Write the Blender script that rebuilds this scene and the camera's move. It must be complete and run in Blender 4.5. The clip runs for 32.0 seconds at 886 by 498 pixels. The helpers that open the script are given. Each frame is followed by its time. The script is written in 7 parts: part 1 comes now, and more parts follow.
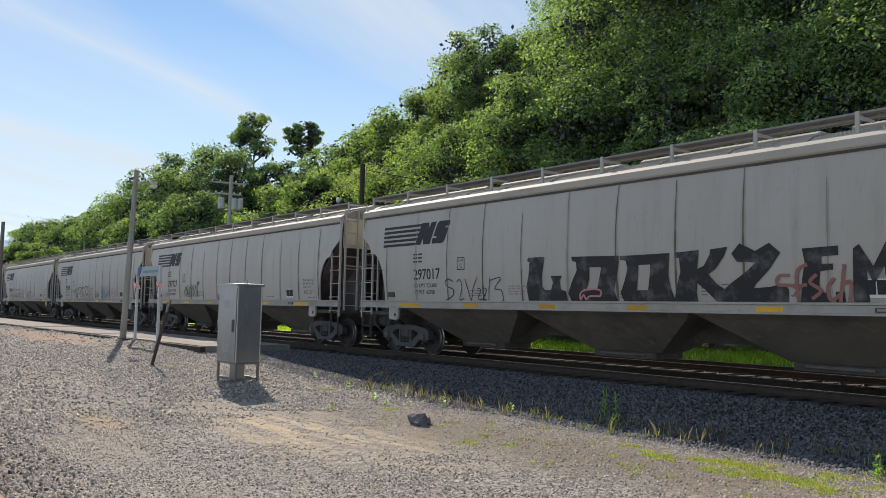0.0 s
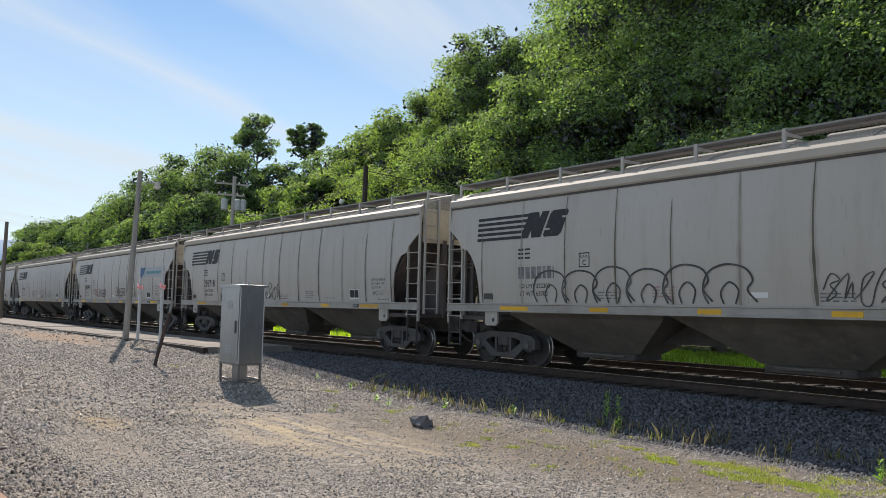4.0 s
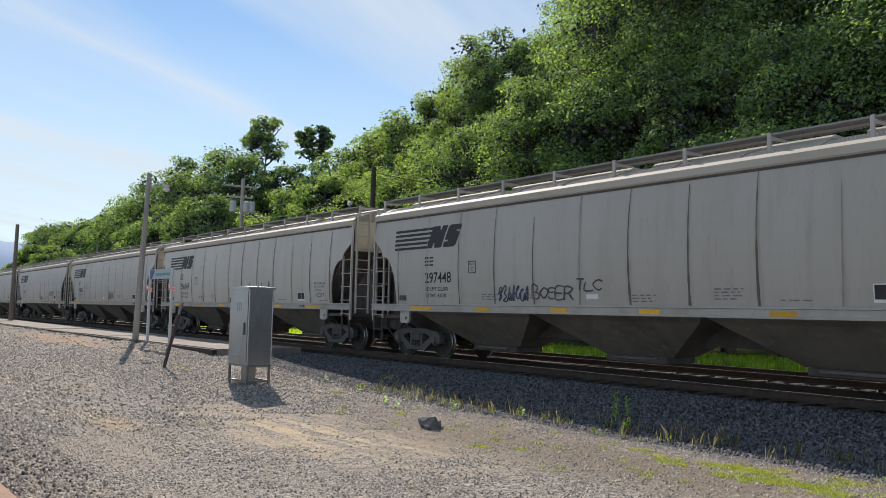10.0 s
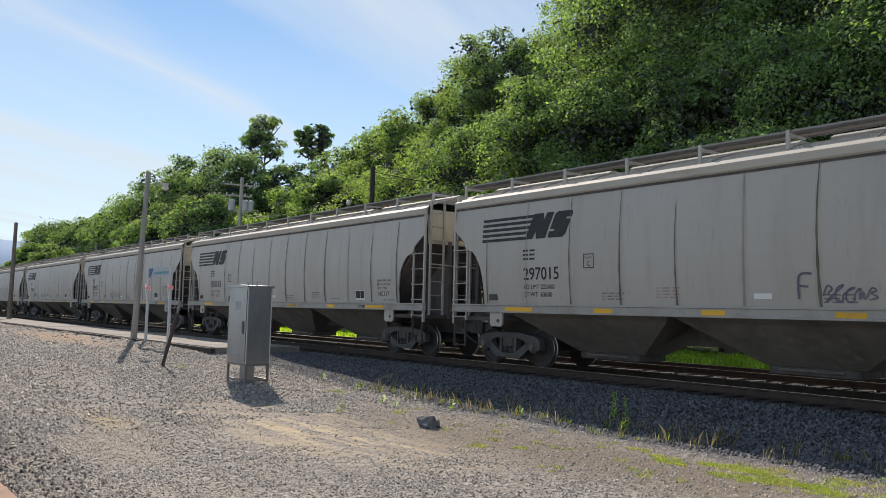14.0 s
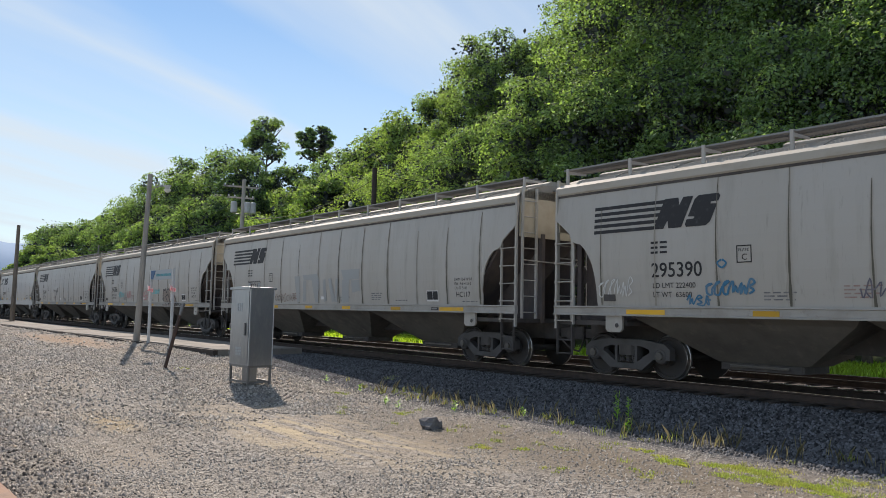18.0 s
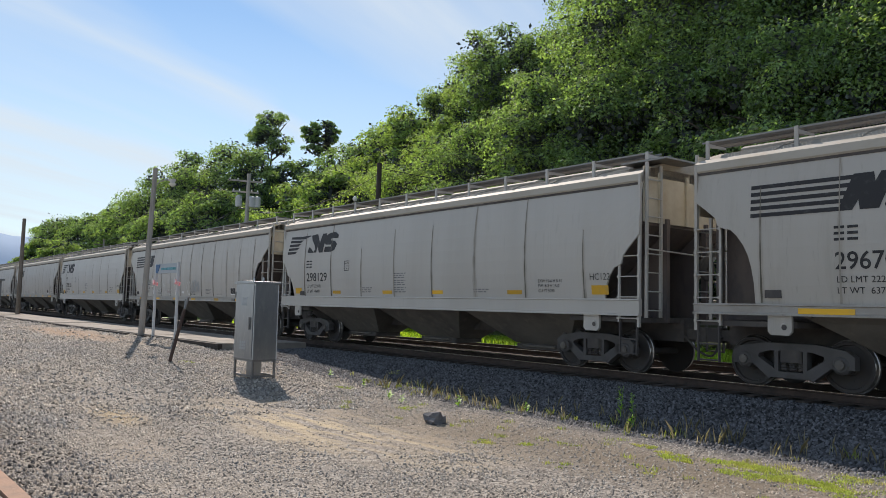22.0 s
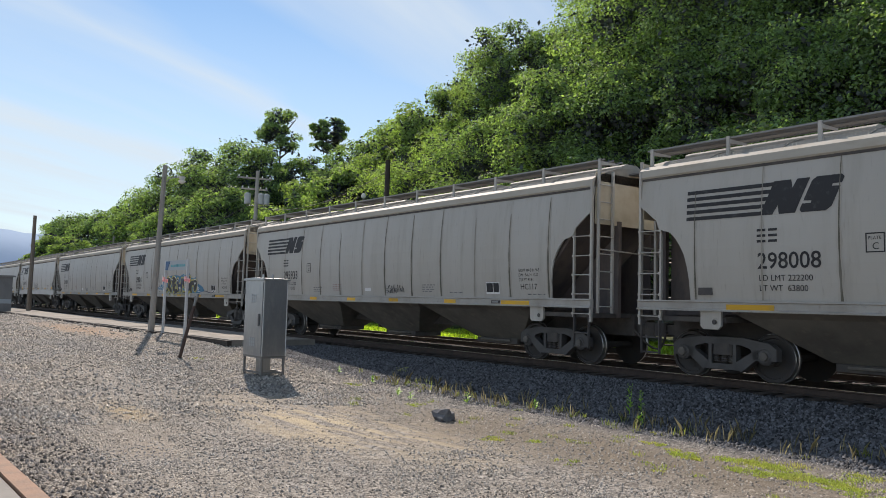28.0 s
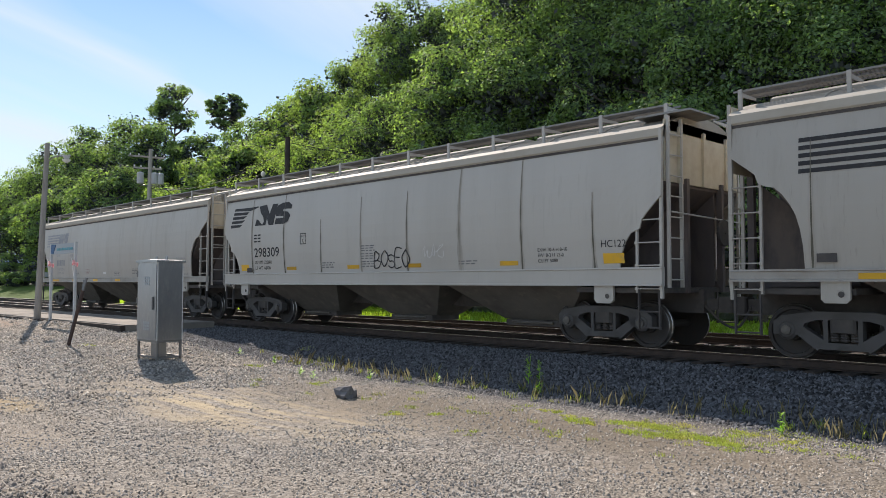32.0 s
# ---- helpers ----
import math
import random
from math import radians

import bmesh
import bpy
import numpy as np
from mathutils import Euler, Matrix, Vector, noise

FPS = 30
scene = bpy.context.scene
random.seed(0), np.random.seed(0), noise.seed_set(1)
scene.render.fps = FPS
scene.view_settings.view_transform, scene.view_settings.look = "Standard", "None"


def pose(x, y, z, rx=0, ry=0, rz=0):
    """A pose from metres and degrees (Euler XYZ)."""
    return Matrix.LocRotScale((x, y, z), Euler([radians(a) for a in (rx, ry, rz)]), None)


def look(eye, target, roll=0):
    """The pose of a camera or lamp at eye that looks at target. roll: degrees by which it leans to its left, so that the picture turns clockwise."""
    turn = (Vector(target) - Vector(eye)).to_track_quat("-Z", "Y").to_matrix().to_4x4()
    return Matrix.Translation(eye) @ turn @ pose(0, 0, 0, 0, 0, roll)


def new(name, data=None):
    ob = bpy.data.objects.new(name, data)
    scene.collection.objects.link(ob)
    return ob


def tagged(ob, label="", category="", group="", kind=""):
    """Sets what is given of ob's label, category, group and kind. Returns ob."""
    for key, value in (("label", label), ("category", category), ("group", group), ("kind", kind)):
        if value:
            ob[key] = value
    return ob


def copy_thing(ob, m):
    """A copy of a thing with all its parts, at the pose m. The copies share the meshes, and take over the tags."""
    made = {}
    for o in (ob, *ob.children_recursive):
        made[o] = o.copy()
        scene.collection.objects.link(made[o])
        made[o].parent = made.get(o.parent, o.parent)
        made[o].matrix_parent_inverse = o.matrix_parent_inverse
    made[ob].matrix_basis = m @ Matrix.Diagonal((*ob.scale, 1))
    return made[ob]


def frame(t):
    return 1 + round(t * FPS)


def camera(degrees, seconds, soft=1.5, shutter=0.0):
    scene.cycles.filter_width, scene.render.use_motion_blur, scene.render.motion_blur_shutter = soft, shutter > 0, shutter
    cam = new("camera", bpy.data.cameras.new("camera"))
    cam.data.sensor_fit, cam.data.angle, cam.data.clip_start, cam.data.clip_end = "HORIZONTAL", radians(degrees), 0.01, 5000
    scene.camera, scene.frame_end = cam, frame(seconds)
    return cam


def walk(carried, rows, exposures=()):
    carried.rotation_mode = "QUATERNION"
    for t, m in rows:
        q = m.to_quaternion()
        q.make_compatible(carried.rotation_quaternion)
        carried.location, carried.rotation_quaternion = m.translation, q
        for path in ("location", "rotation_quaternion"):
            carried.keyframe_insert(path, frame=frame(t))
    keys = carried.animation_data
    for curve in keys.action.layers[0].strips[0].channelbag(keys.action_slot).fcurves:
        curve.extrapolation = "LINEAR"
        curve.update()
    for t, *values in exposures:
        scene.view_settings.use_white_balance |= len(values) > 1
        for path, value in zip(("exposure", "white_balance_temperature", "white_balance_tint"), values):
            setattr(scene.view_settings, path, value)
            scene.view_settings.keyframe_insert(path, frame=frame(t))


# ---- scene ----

# camera: a phone held by hand, standing on the old platform
cam = camera(59.2, 32.0, 0.75)
# seconds, place, yaw to the left of +y, pitch, roll
PATH = [
    (0, 0.004, 0.002, 1.599, 49.40, 4.34, 1.00),
    (0.5, 0.005, -0.001, 1.602, 49.39, 4.37, 1.02),
    (1, -0.001, 0.003, 1.600, 49.40, 4.41, 1.01),
    (1.5, 0.001, -0.002, 1.601, 49.39, 4.44, 1.03),
    (2, 0.001, -0.006, 1.599, 49.41, 4.48, 1.08),
    (2.5, 0.009, -0.007, 1.602, 49.48, 4.48, 1.10),
    (3, 0.003, -0.004, 1.602, 49.56, 4.51, 1.17),
    (3.5, -0.001, -0.004, 1.601, 49.59, 4.50, 1.23),
    (5.5, -0.001, -0.004, 1.600, 49.65, 4.44, 1.42),
    (6, -0.003, -0.002, 1.598, 49.77, 4.45, 1.47),
    (6.5, 0.002, -0.005, 1.601, 49.96, 4.49, 1.49),
    (7, -0.006, -0.003, 1.598, 50.12, 4.47, 1.53),
    (7.5, -0.001, -0.006, 1.600, 50.30, 4.48, 1.47),
    (8, 0.006, -0.005, 1.599, 50.37, 4.49, 1.34),
    (8.5, 0.009, -0.011, 1.599, 50.33, 4.52, 1.30),
    (9, 0.010, -0.010, 1.600, 50.31, 4.53, 1.22),
    (9.5, 0.011, -0.010, 1.602, 50.27, 4.54, 1.18),
    (10, 0.007, -0.005, 1.599, 50.20, 4.58, 1.19),
    (10.5, 0.006, -0.010, 1.602, 50.16, 4.59, 1.19),
    (11, 0.006, -0.006, 1.603, 50.15, 4.59, 1.17),
    (11.5, 0.002, -0.004, 1.599, 50.11, 4.61, 1.19),
    (12, 0.004, -0.000, 1.599, 50.12, 4.61, 1.17),
    (12.5, 0.005, -0.009, 1.599, 50.13, 4.62, 1.19),
    (13, 0.000, -0.000, 1.600, 50.12, 4.60, 1.21),
    (13.5, 0.001, -0.003, 1.599, 50.12, 4.55, 1.28),
    (14, 0.004, -0.008, 1.596, 50.11, 4.54, 1.35),
    (14.5, 0.009, -0.006, 1.597, 50.12, 4.54, 1.34),
    (16.5, 0.002, -0.008, 1.598, 50.18, 4.60, 1.24),
    (17, -0.001, -0.000, 1.597, 50.22, 4.62, 1.16),
    (17.5, 0.008, -0.002, 1.599, 50.25, 4.62, 1.12),
    (18, -0.003, -0.000, 1.596, 50.27, 4.62, 1.16),
    (18.5, 0.001, -0.002, 1.600, 50.30, 4.57, 1.21),
    (19, -0.003, -0.006, 1.602, 50.29, 4.53, 1.32),
    (19.5, -0.004, -0.004, 1.601, 50.35, 4.49, 1.32),
    (20, -0.007, -0.001, 1.597, 50.36, 4.45, 1.31),
    (20.5, -0.008, -0.002, 1.598, 50.39, 4.36, 1.27),
    (21, -0.006, -0.003, 1.596, 50.41, 4.33, 1.31),
    (21.5, 0.001, -0.008, 1.601, 50.47, 4.31, 1.42),
    (22, -0.001, -0.002, 1.597, 50.58, 4.25, 1.43),
    (22.5, 0.000, -0.010, 1.597, 50.68, 4.18, 1.38),
    (23, -0.005, -0.013, 1.597, 50.80, 4.21, 1.34),
    (23.5, -0.005, -0.013, 1.599, 51.03, 4.21, 1.31),
    (24, -0.008, -0.008, 1.594, 51.24, 4.14, 1.32),
    (24.5, -0.009, -0.012, 1.595, 51.24, 4.10, 1.38),
    (25, -0.006, -0.012, 1.596, 51.29, 4.11, 1.38),
    (25.5, -0.007, -0.010, 1.592, 51.25, 4.11, 1.39),
    (27.5, -0.002, -0.020, 1.592, 51.29, 4.14, 1.59),
    (28, -0.002, -0.017, 1.595, 51.18, 4.03, 1.52),
    (28.5, -0.007, -0.015, 1.590, 51.13, 3.99, 1.54),
    (29, -0.007, -0.021, 1.591, 50.79, 4.09, 1.67),
    (29.5, -0.002, -0.020, 1.584, 50.27, 4.01, 1.81),
    (30, -0.016, -0.024, 1.581, 50.16, 3.79, 1.86),
    (30.5, -0.007, -0.013, 1.585, 49.77, 3.39, 1.38),
    (31, 0.005, -0.022, 1.582, 48.13, 3.13, 0.72),
    (31.5, 0.045, 0.003, 1.576, 45.35, 2.69, 0.09),
    (32, 0.067, 0.064, 1.570, 44.21, 2.48, 0.03),
]
EXPOSURES = [(0.0, 0.47, 6900, 17), (30.5, 0.47, 6900, 17), (31.5, 0.56, 6900, 17), (32.0, 0.62, 6900, 17)]
walk(cam, [(t, pose(x, y, z, 90 + pitch, 0, yaw) @ pose(0, 0, 0, 0, 0, roll)) for t, x, y, z, yaw, pitch, roll in PATH], EXPOSURES)

# ---- light ----
SUN_YAW, SUN_ELEVATION = 68.0, 37.5


def build_world():
    world = bpy.data.worlds.new("sky")
    scene.world = world
    world.use_nodes = True
    nt = world.node_tree
    nt.nodes.clear()
    out = nt.nodes.new("ShaderNodeOutputWorld")
    bg = nt.nodes.new("ShaderNodeBackground")
    bg.inputs["Strength"].default_value = 0.105
    sky = nt.nodes.new("ShaderNodeTexSky")
    sky.sky_type = "NISHITA"
    sky.sun_disc = False
    sky.sun_elevation = radians(SUN_ELEVATION)
    sky.sun_rotation = radians(360 - SUN_YAW)
    sky.air_density, sky.dust_density, sky.ozone_density = 1.0, 0.0, 2.4
    # thin cirrus drawn out in streaks over the whole sky
    tc = nt.nodes.new("ShaderNodeTexCoord")
    sep = nt.nodes.new("ShaderNodeSeparateXYZ")
    nt.links.new(tc.outputs["Generated"], sep.inputs[0])
    lift = nt.nodes.new("ShaderNodeMath")
    lift.operation = "ADD"
    lift.inputs[1].default_value = 0.22
    high = nt.nodes.new("ShaderNodeMath")
    high.operation = "MAXIMUM"
    high.inputs[1].default_value = 0.0
    nt.links.new(sep.outputs["Z"], high.inputs[0])
    nt.links.new(high.outputs[0], lift.inputs[0])
    div = nt.nodes.new("ShaderNodeVectorMath")
    div.operation = "DIVIDE"
    nt.links.new(tc.outputs["Generated"], div.inputs[0])
    nt.links.new(lift.outputs[0], div.inputs[1])
    def layer(scale, stretch, turn, low, highv, detail):
        mp = nt.nodes.new("ShaderNodeMapping")
        mp.vector_type = "TEXTURE"
        mp.inputs["Rotation"].default_value = (0, 0, radians(turn))
        mp.inputs["Scale"].default_value = (1 / stretch, 1.0, 1000.0)
        nt.links.new(div.outputs[0], mp.inputs[0])
        no = nt.nodes.new("ShaderNodeTexNoise")
        no.inputs["Scale"].default_value = scale
        no.inputs["Detail"].default_value = detail
        no.inputs["Roughness"].default_value = 0.55
        nt.links.new(mp.outputs[0], no.inputs["Vector"])
        rg = nt.nodes.new("ShaderNodeMapRange")
        rg.inputs["From Min"].default_value, rg.inputs["From Max"].default_value = low, highv
        nt.links.new(no.outputs["Fac"], rg.inputs["Value"])
        return rg
    fine = layer(5.5, 0.16, 106, 0.40, 0.75, 6)
    wander = layer(1.4, 0.35, 106, 0.25, 0.75, 4)
    # broad bands of cirrus that all run one way, with blue between them
    across = nt.nodes.new("ShaderNodeVectorMath")
    across.operation = "DOT_PRODUCT"
    across.inputs[1].default_value = (0.961, 0.276, 0.0)
    nt.links.new(div.outputs[0], across.inputs[0])
    shift = nt.nodes.new("ShaderNodeMath")
    shift.operation = "MULTIPLY_ADD"
    shift.inputs[1].default_value = 0.34
    nt.links.new(wander.outputs[0], shift.inputs[0])
    nt.links.new(across.outputs["Value"], shift.inputs[2])
    unit = nt.nodes.new("ShaderNodeMapRange")
    unit.inputs["From Min"].default_value, unit.inputs["From Max"].default_value = -2.33, 2.67
    nt.links.new(shift.outputs[0], unit.inputs["Value"])
    ramp = nt.nodes.new("ShaderNodeValToRGB")
    bands = ((-2.5, 0.95), (-2.12, 0.9), (-1.98, 0.55), (-1.8, 0.42), (-1.68, 0.5), (-1.6, 0.8), (-1.53, 0.4), (-1.45, 0.05), (-1.3, 0.06), (-1.2, 0.5), (-0.95, 0.8), (-0.6, 0.4), (-0.3, 0.1), (0.2, 0.5), (0.8, 0.1), (1.5, 0.5), (2.5, 0.3))
    for n, (u, v) in enumerate(bands):
        e = ramp.color_ramp.elements[n] if n < 1 else ramp.color_ramp.elements.new((u + 2.5) / 5)
        e.position, e.color = (u + 2.5) / 5, (v, v, v, 1)
    nt.links.new(unit.outputs[0], ramp.inputs["Fac"])
    thin = nt.nodes.new("ShaderNodeMapRange")
    thin.inputs["To Min"].default_value, thin.inputs["To Max"].default_value = 0.72, 1.2
    nt.links.new(fine.outputs[0], thin.inputs["Value"])
    mx = nt.nodes.new("ShaderNodeMath")
    mx.operation = "MULTIPLY"
    mx.use_clamp = True
    nt.links.new(ramp.outputs["Color"], mx.inputs[0])
    nt.links.new(thin.outputs[0], mx.inputs[1])
    # veil that thickens towards the horizon
    veil = nt.nodes.new("ShaderNodeMapRange")
    veil.inputs["From Min"].default_value, veil.inputs["From Max"].default_value = 0.36, 0.0
    veil.inputs["To Min"].default_value, veil.inputs["To Max"].default_value = 0.0, 0.82
    nt.links.new(high.outputs[0], veil.inputs["Value"])
    am = nt.nodes.new("ShaderNodeMath")
    am.operation = "MAXIMUM"
    sc = nt.nodes.new("ShaderNodeMath")
    sc.operation = "MULTIPLY"
    sc.inputs[1].default_value = 0.95
    nt.links.new(mx.outputs[0], sc.inputs[0])
    nt.links.new(sc.outputs[0], am.inputs[0])
    nt.links.new(veil.outputs[0], am.inputs[1])
    mix = nt.nodes.new("ShaderNodeMixRGB")
    mix.inputs["Color2"].default_value = (4.7, 5.65, 6.25, 1)
    nt.links.new(am.outputs[0], mix.inputs["Fac"])
    air = nt.nodes.new("ShaderNodeMixRGB")
    air.blend_type = "MULTIPLY"
    air.inputs["Fac"].default_value = 1.0
    air.inputs["Color2"].default_value = (0.80, 0.905, 0.90, 1)
    nt.links.new(sky.outputs[0], air.inputs["Color1"])
    nt.links.new(air.outputs[0], mix.inputs["Color1"])
    nt.links.new(mix.outputs[0], bg.inputs["Color"])
    nt.links.new(bg.outputs[0], out.inputs["Surface"])


build_world()
sun_data = bpy.data.lights.new("sun", "SUN")
sun_data.energy, sun_data.angle, sun_data.color = 3.9, radians(0.6), (1.0, 0.94, 0.84)
sun = new("sun", sun_data)
_a, _e = radians(SUN_YAW), radians(SUN_ELEVATION)
SUN_WAY = Vector((-math.sin(_a) * math.cos(_e), math.cos(_a) * math.cos(_e), math.sin(_e)))
sun.matrix_world = look(SUN_WAY * 100, (0, 0, 0))


# ---- materials ----
def material(name, base, rough=0.7, metal=0.0, tones=(), scale=6.0, bump=0.0, bump_scale=60.0, detail=6.0, coords="Object", vary=0.0, island=0.0, translucent=None, stretch=(1, 1, 1), gloss=0.35):
    """A surface with a base colour, up to three further tones mixed by noise, fine relief, and variation by object or by island."""
    m = bpy.data.materials.new(name)
    m.use_nodes = True
    nt = m.node_tree
    bsdf = nt.nodes["Principled BSDF"]
    bsdf.inputs["Roughness"].default_value = rough
    bsdf.inputs["Metallic"].default_value = metal
    bsdf.inputs["Specular IOR Level"].default_value = gloss
    tc = nt.nodes.new("ShaderNodeTexCoord")
    mp = nt.nodes.new("ShaderNodeMapping")
    mp.inputs["Scale"].default_value = stretch
    nt.links.new(tc.outputs[coords], mp.inputs[0])
    vec = mp.outputs[0]
    rgb = nt.nodes.new("ShaderNodeRGB")
    rgb.outputs[0].default_value = (*base, 1)
    col = rgb.outputs[0]
    for n, (tone, size, low, high) in enumerate(tones):
        no = nt.nodes.new("ShaderNodeTexNoise")
        no.inputs["Scale"].default_value = size
        no.inputs["Detail"].default_value = detail
        no.inputs["Roughness"].default_value = 0.62
        nt.links.new(vec, no.inputs["Vector"])
        rg = nt.nodes.new("ShaderNodeMapRange")
        rg.inputs["From Min"].default_value, rg.inputs["From Max"].default_value = low, high
        nt.links.new(no.outputs["Fac"], rg.inputs["Value"])
        mx = nt.nodes.new("ShaderNodeMixRGB")
        mx.inputs["Color2"].default_value = (*tone, 1)
        nt.links.new(rg.outputs[0], mx.inputs["Fac"])
        nt.links.new(col, mx.inputs["Color1"])
        col = mx.outputs[0]
    if vary or island:
        src = nt.nodes.new("ShaderNodeObjectInfo").outputs["Random"] if vary else nt.nodes.new("ShaderNodeNewGeometry").outputs["Random Per Island"]
        amount = vary or island
        rg = nt.nodes.new("ShaderNodeMapRange")
        rg.inputs["To Min"].default_value, rg.inputs["To Max"].default_value = 1 - amount, 1 + amount
        nt.links.new(src, rg.inputs["Value"])
        hs = nt.nodes.new("ShaderNodeHueSaturation")
        nt.links.new(rg.outputs[0], hs.inputs["Value"])
        nt.links.new(col, hs.inputs["Color"])
        col = hs.outputs[0]
    nt.links.new(col, bsdf.inputs["Base Color"])
    if bump:
        no = nt.nodes.new("ShaderNodeTexNoise")
        no.inputs["Scale"].default_value = bump_scale
        no.inputs["Detail"].default_value = 5
        nt.links.new(vec, no.inputs["Vector"])
        bp = nt.nodes.new("ShaderNodeBump")
        bp.inputs["Strength"].default_value = bump
        bp.inputs["Distance"].default_value = 0.02
        nt.links.new(no.outputs["Fac"], bp.inputs["Height"])
        nt.links.new(bp.outputs[0], bsdf.inputs["Normal"])
    if translucent:
        tr = nt.nodes.new("ShaderNodeBsdfTranslucent")
        gain = nt.nodes.new("ShaderNodeMixRGB")
        gain.blend_type = "MULTIPLY"
        gain.inputs["Fac"].default_value = 1
        gain.inputs["Color2"].default_value = (*translucent, 1)
        nt.links.new(col, gain.inputs["Color1"])
        nt.links.new(gain.outputs[0], tr.inputs["Color"])
        ad = nt.nodes.new("ShaderNodeAddShader")
        nt.links.new(bsdf.outputs[0], ad.inputs[0])
        nt.links.new(tr.outputs[0], ad.inputs[1])
        nt.links.new(ad.outputs[0], nt.nodes["Material Output"].inputs["Surface"])
    return m


car_grey = material("car_paint", (0.46, 0.437, 0.40), 0.42, tones=[((0.42, 0.39, 0.345), 0.5, 0.4, 0.7), ((0.35, 0.32, 0.275), 3.0, 0.52, 0.85), ((0.27, 0.24, 0.205), 16.0, 0.6, 0.9)], stretch=(1, 1, 0.12), bump=0.05, bump_scale=2.0, vary=0.07, gloss=0.6)
car_light = material("clean_car_paint", (0.50, 0.475, 0.435), 0.4, tones=[((0.44, 0.415, 0.375), 0.6, 0.45, 0.75), ((0.4, 0.38, 0.34), 9.0, 0.58, 0.9)], stretch=(1, 1, 0.12), bump=0.04, bump_scale=2.0, vary=0.05, gloss=0.6)
roof_grey = material("roof_sheet", (0.31, 0.285, 0.245), 0.75, tones=[((0.23, 0.185, 0.15), 2.0, 0.5, 0.8), ((0.36, 0.335, 0.29), 0.8, 0.4, 0.7)])
eave_cream = material("eave_paint", (0.46, 0.43, 0.375), 0.7, tones=[((0.33, 0.27, 0.20), 2.0, 0.5, 0.8), ((0.48, 0.445, 0.38), 0.8, 0.4, 0.7)], stretch=(0.5, 1, 1))
sill_paint = material("sill_paint", (0.40, 0.38, 0.35), 0.55, tones=[((0.30, 0.275, 0.24), 1.6, 0.45, 0.75), ((0.22, 0.2, 0.18), 8.0, 0.58, 0.85)], vary=0.08)
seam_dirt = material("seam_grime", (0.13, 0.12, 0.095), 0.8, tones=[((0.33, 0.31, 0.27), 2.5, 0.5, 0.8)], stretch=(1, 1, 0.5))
seam_faint = material("faint_seam_grime", (0.27, 0.25, 0.215), 0.8, tones=[((0.39, 0.36, 0.315), 2.0, 0.42, 0.65)], stretch=(1, 1, 0.5))
seam_halo = material("washed_down_grime", (0.385, 0.355, 0.31), 0.6, tones=[((0.45, 0.42, 0.375), 3.0, 0.4, 0.62)], stretch=(2, 1, 0.3))
end_cream = material("end_sheet_paint", (0.62, 0.56, 0.44), 0.6, tones=[((0.48, 0.4, 0.28), 1.6, 0.45, 0.75)])
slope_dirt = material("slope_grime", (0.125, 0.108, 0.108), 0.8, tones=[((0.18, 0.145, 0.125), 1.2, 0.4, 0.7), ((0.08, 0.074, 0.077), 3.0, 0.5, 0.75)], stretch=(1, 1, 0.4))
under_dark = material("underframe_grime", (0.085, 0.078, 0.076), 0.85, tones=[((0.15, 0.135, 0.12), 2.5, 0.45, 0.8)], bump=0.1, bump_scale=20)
hopper_dirt = material("hopper_grime", (0.19, 0.175, 0.155), 0.75, tones=[((0.11, 0.10, 0.09), 0.9, 0.42, 0.7), ((0.27, 0.24, 0.20), 4, 0.55, 0.85)], bump=0.06, bump_scale=12)
steel_bright = material("wheel_steel", (0.42, 0.41, 0.4), 0.35, 0.9, tones=[((0.25, 0.22, 0.2), 8, 0.45, 0.7)])
rail_head = material("polished_rail", (0.72, 0.70, 0.68), 0.22, 1.0)
rail_rust = material("rusty_rail", (0.075, 0.052, 0.042), 0.8, tones=[((0.045, 0.035, 0.03), 6, 0.4, 0.7)])
black_paint = material("black_stencil", (0.03, 0.03, 0.033), 0.6, tones=[((0.1, 0.1, 0.1), 7, 0.55, 0.85)])
faded_black = material("faded_stencil", (0.17, 0.17, 0.18), 0.7, tones=[((0.36, 0.36, 0.35), 5, 0.5, 0.75)])
spray_ghost = material("ghost_of_stencil", (0.3, 0.31, 0.34), 0.7, tones=[((0.42, 0.42, 0.41), 4, 0.4, 0.7)])
yellow = material("yellow_reflector", (0.72, 0.40, 0.03), 0.45, tones=[((0.45, 0.3, 0.1), 4, 0.5, 0.8)], vary=0.25)
white_paint = material("white_paint", (0.75, 0.75, 0.74), 0.5)


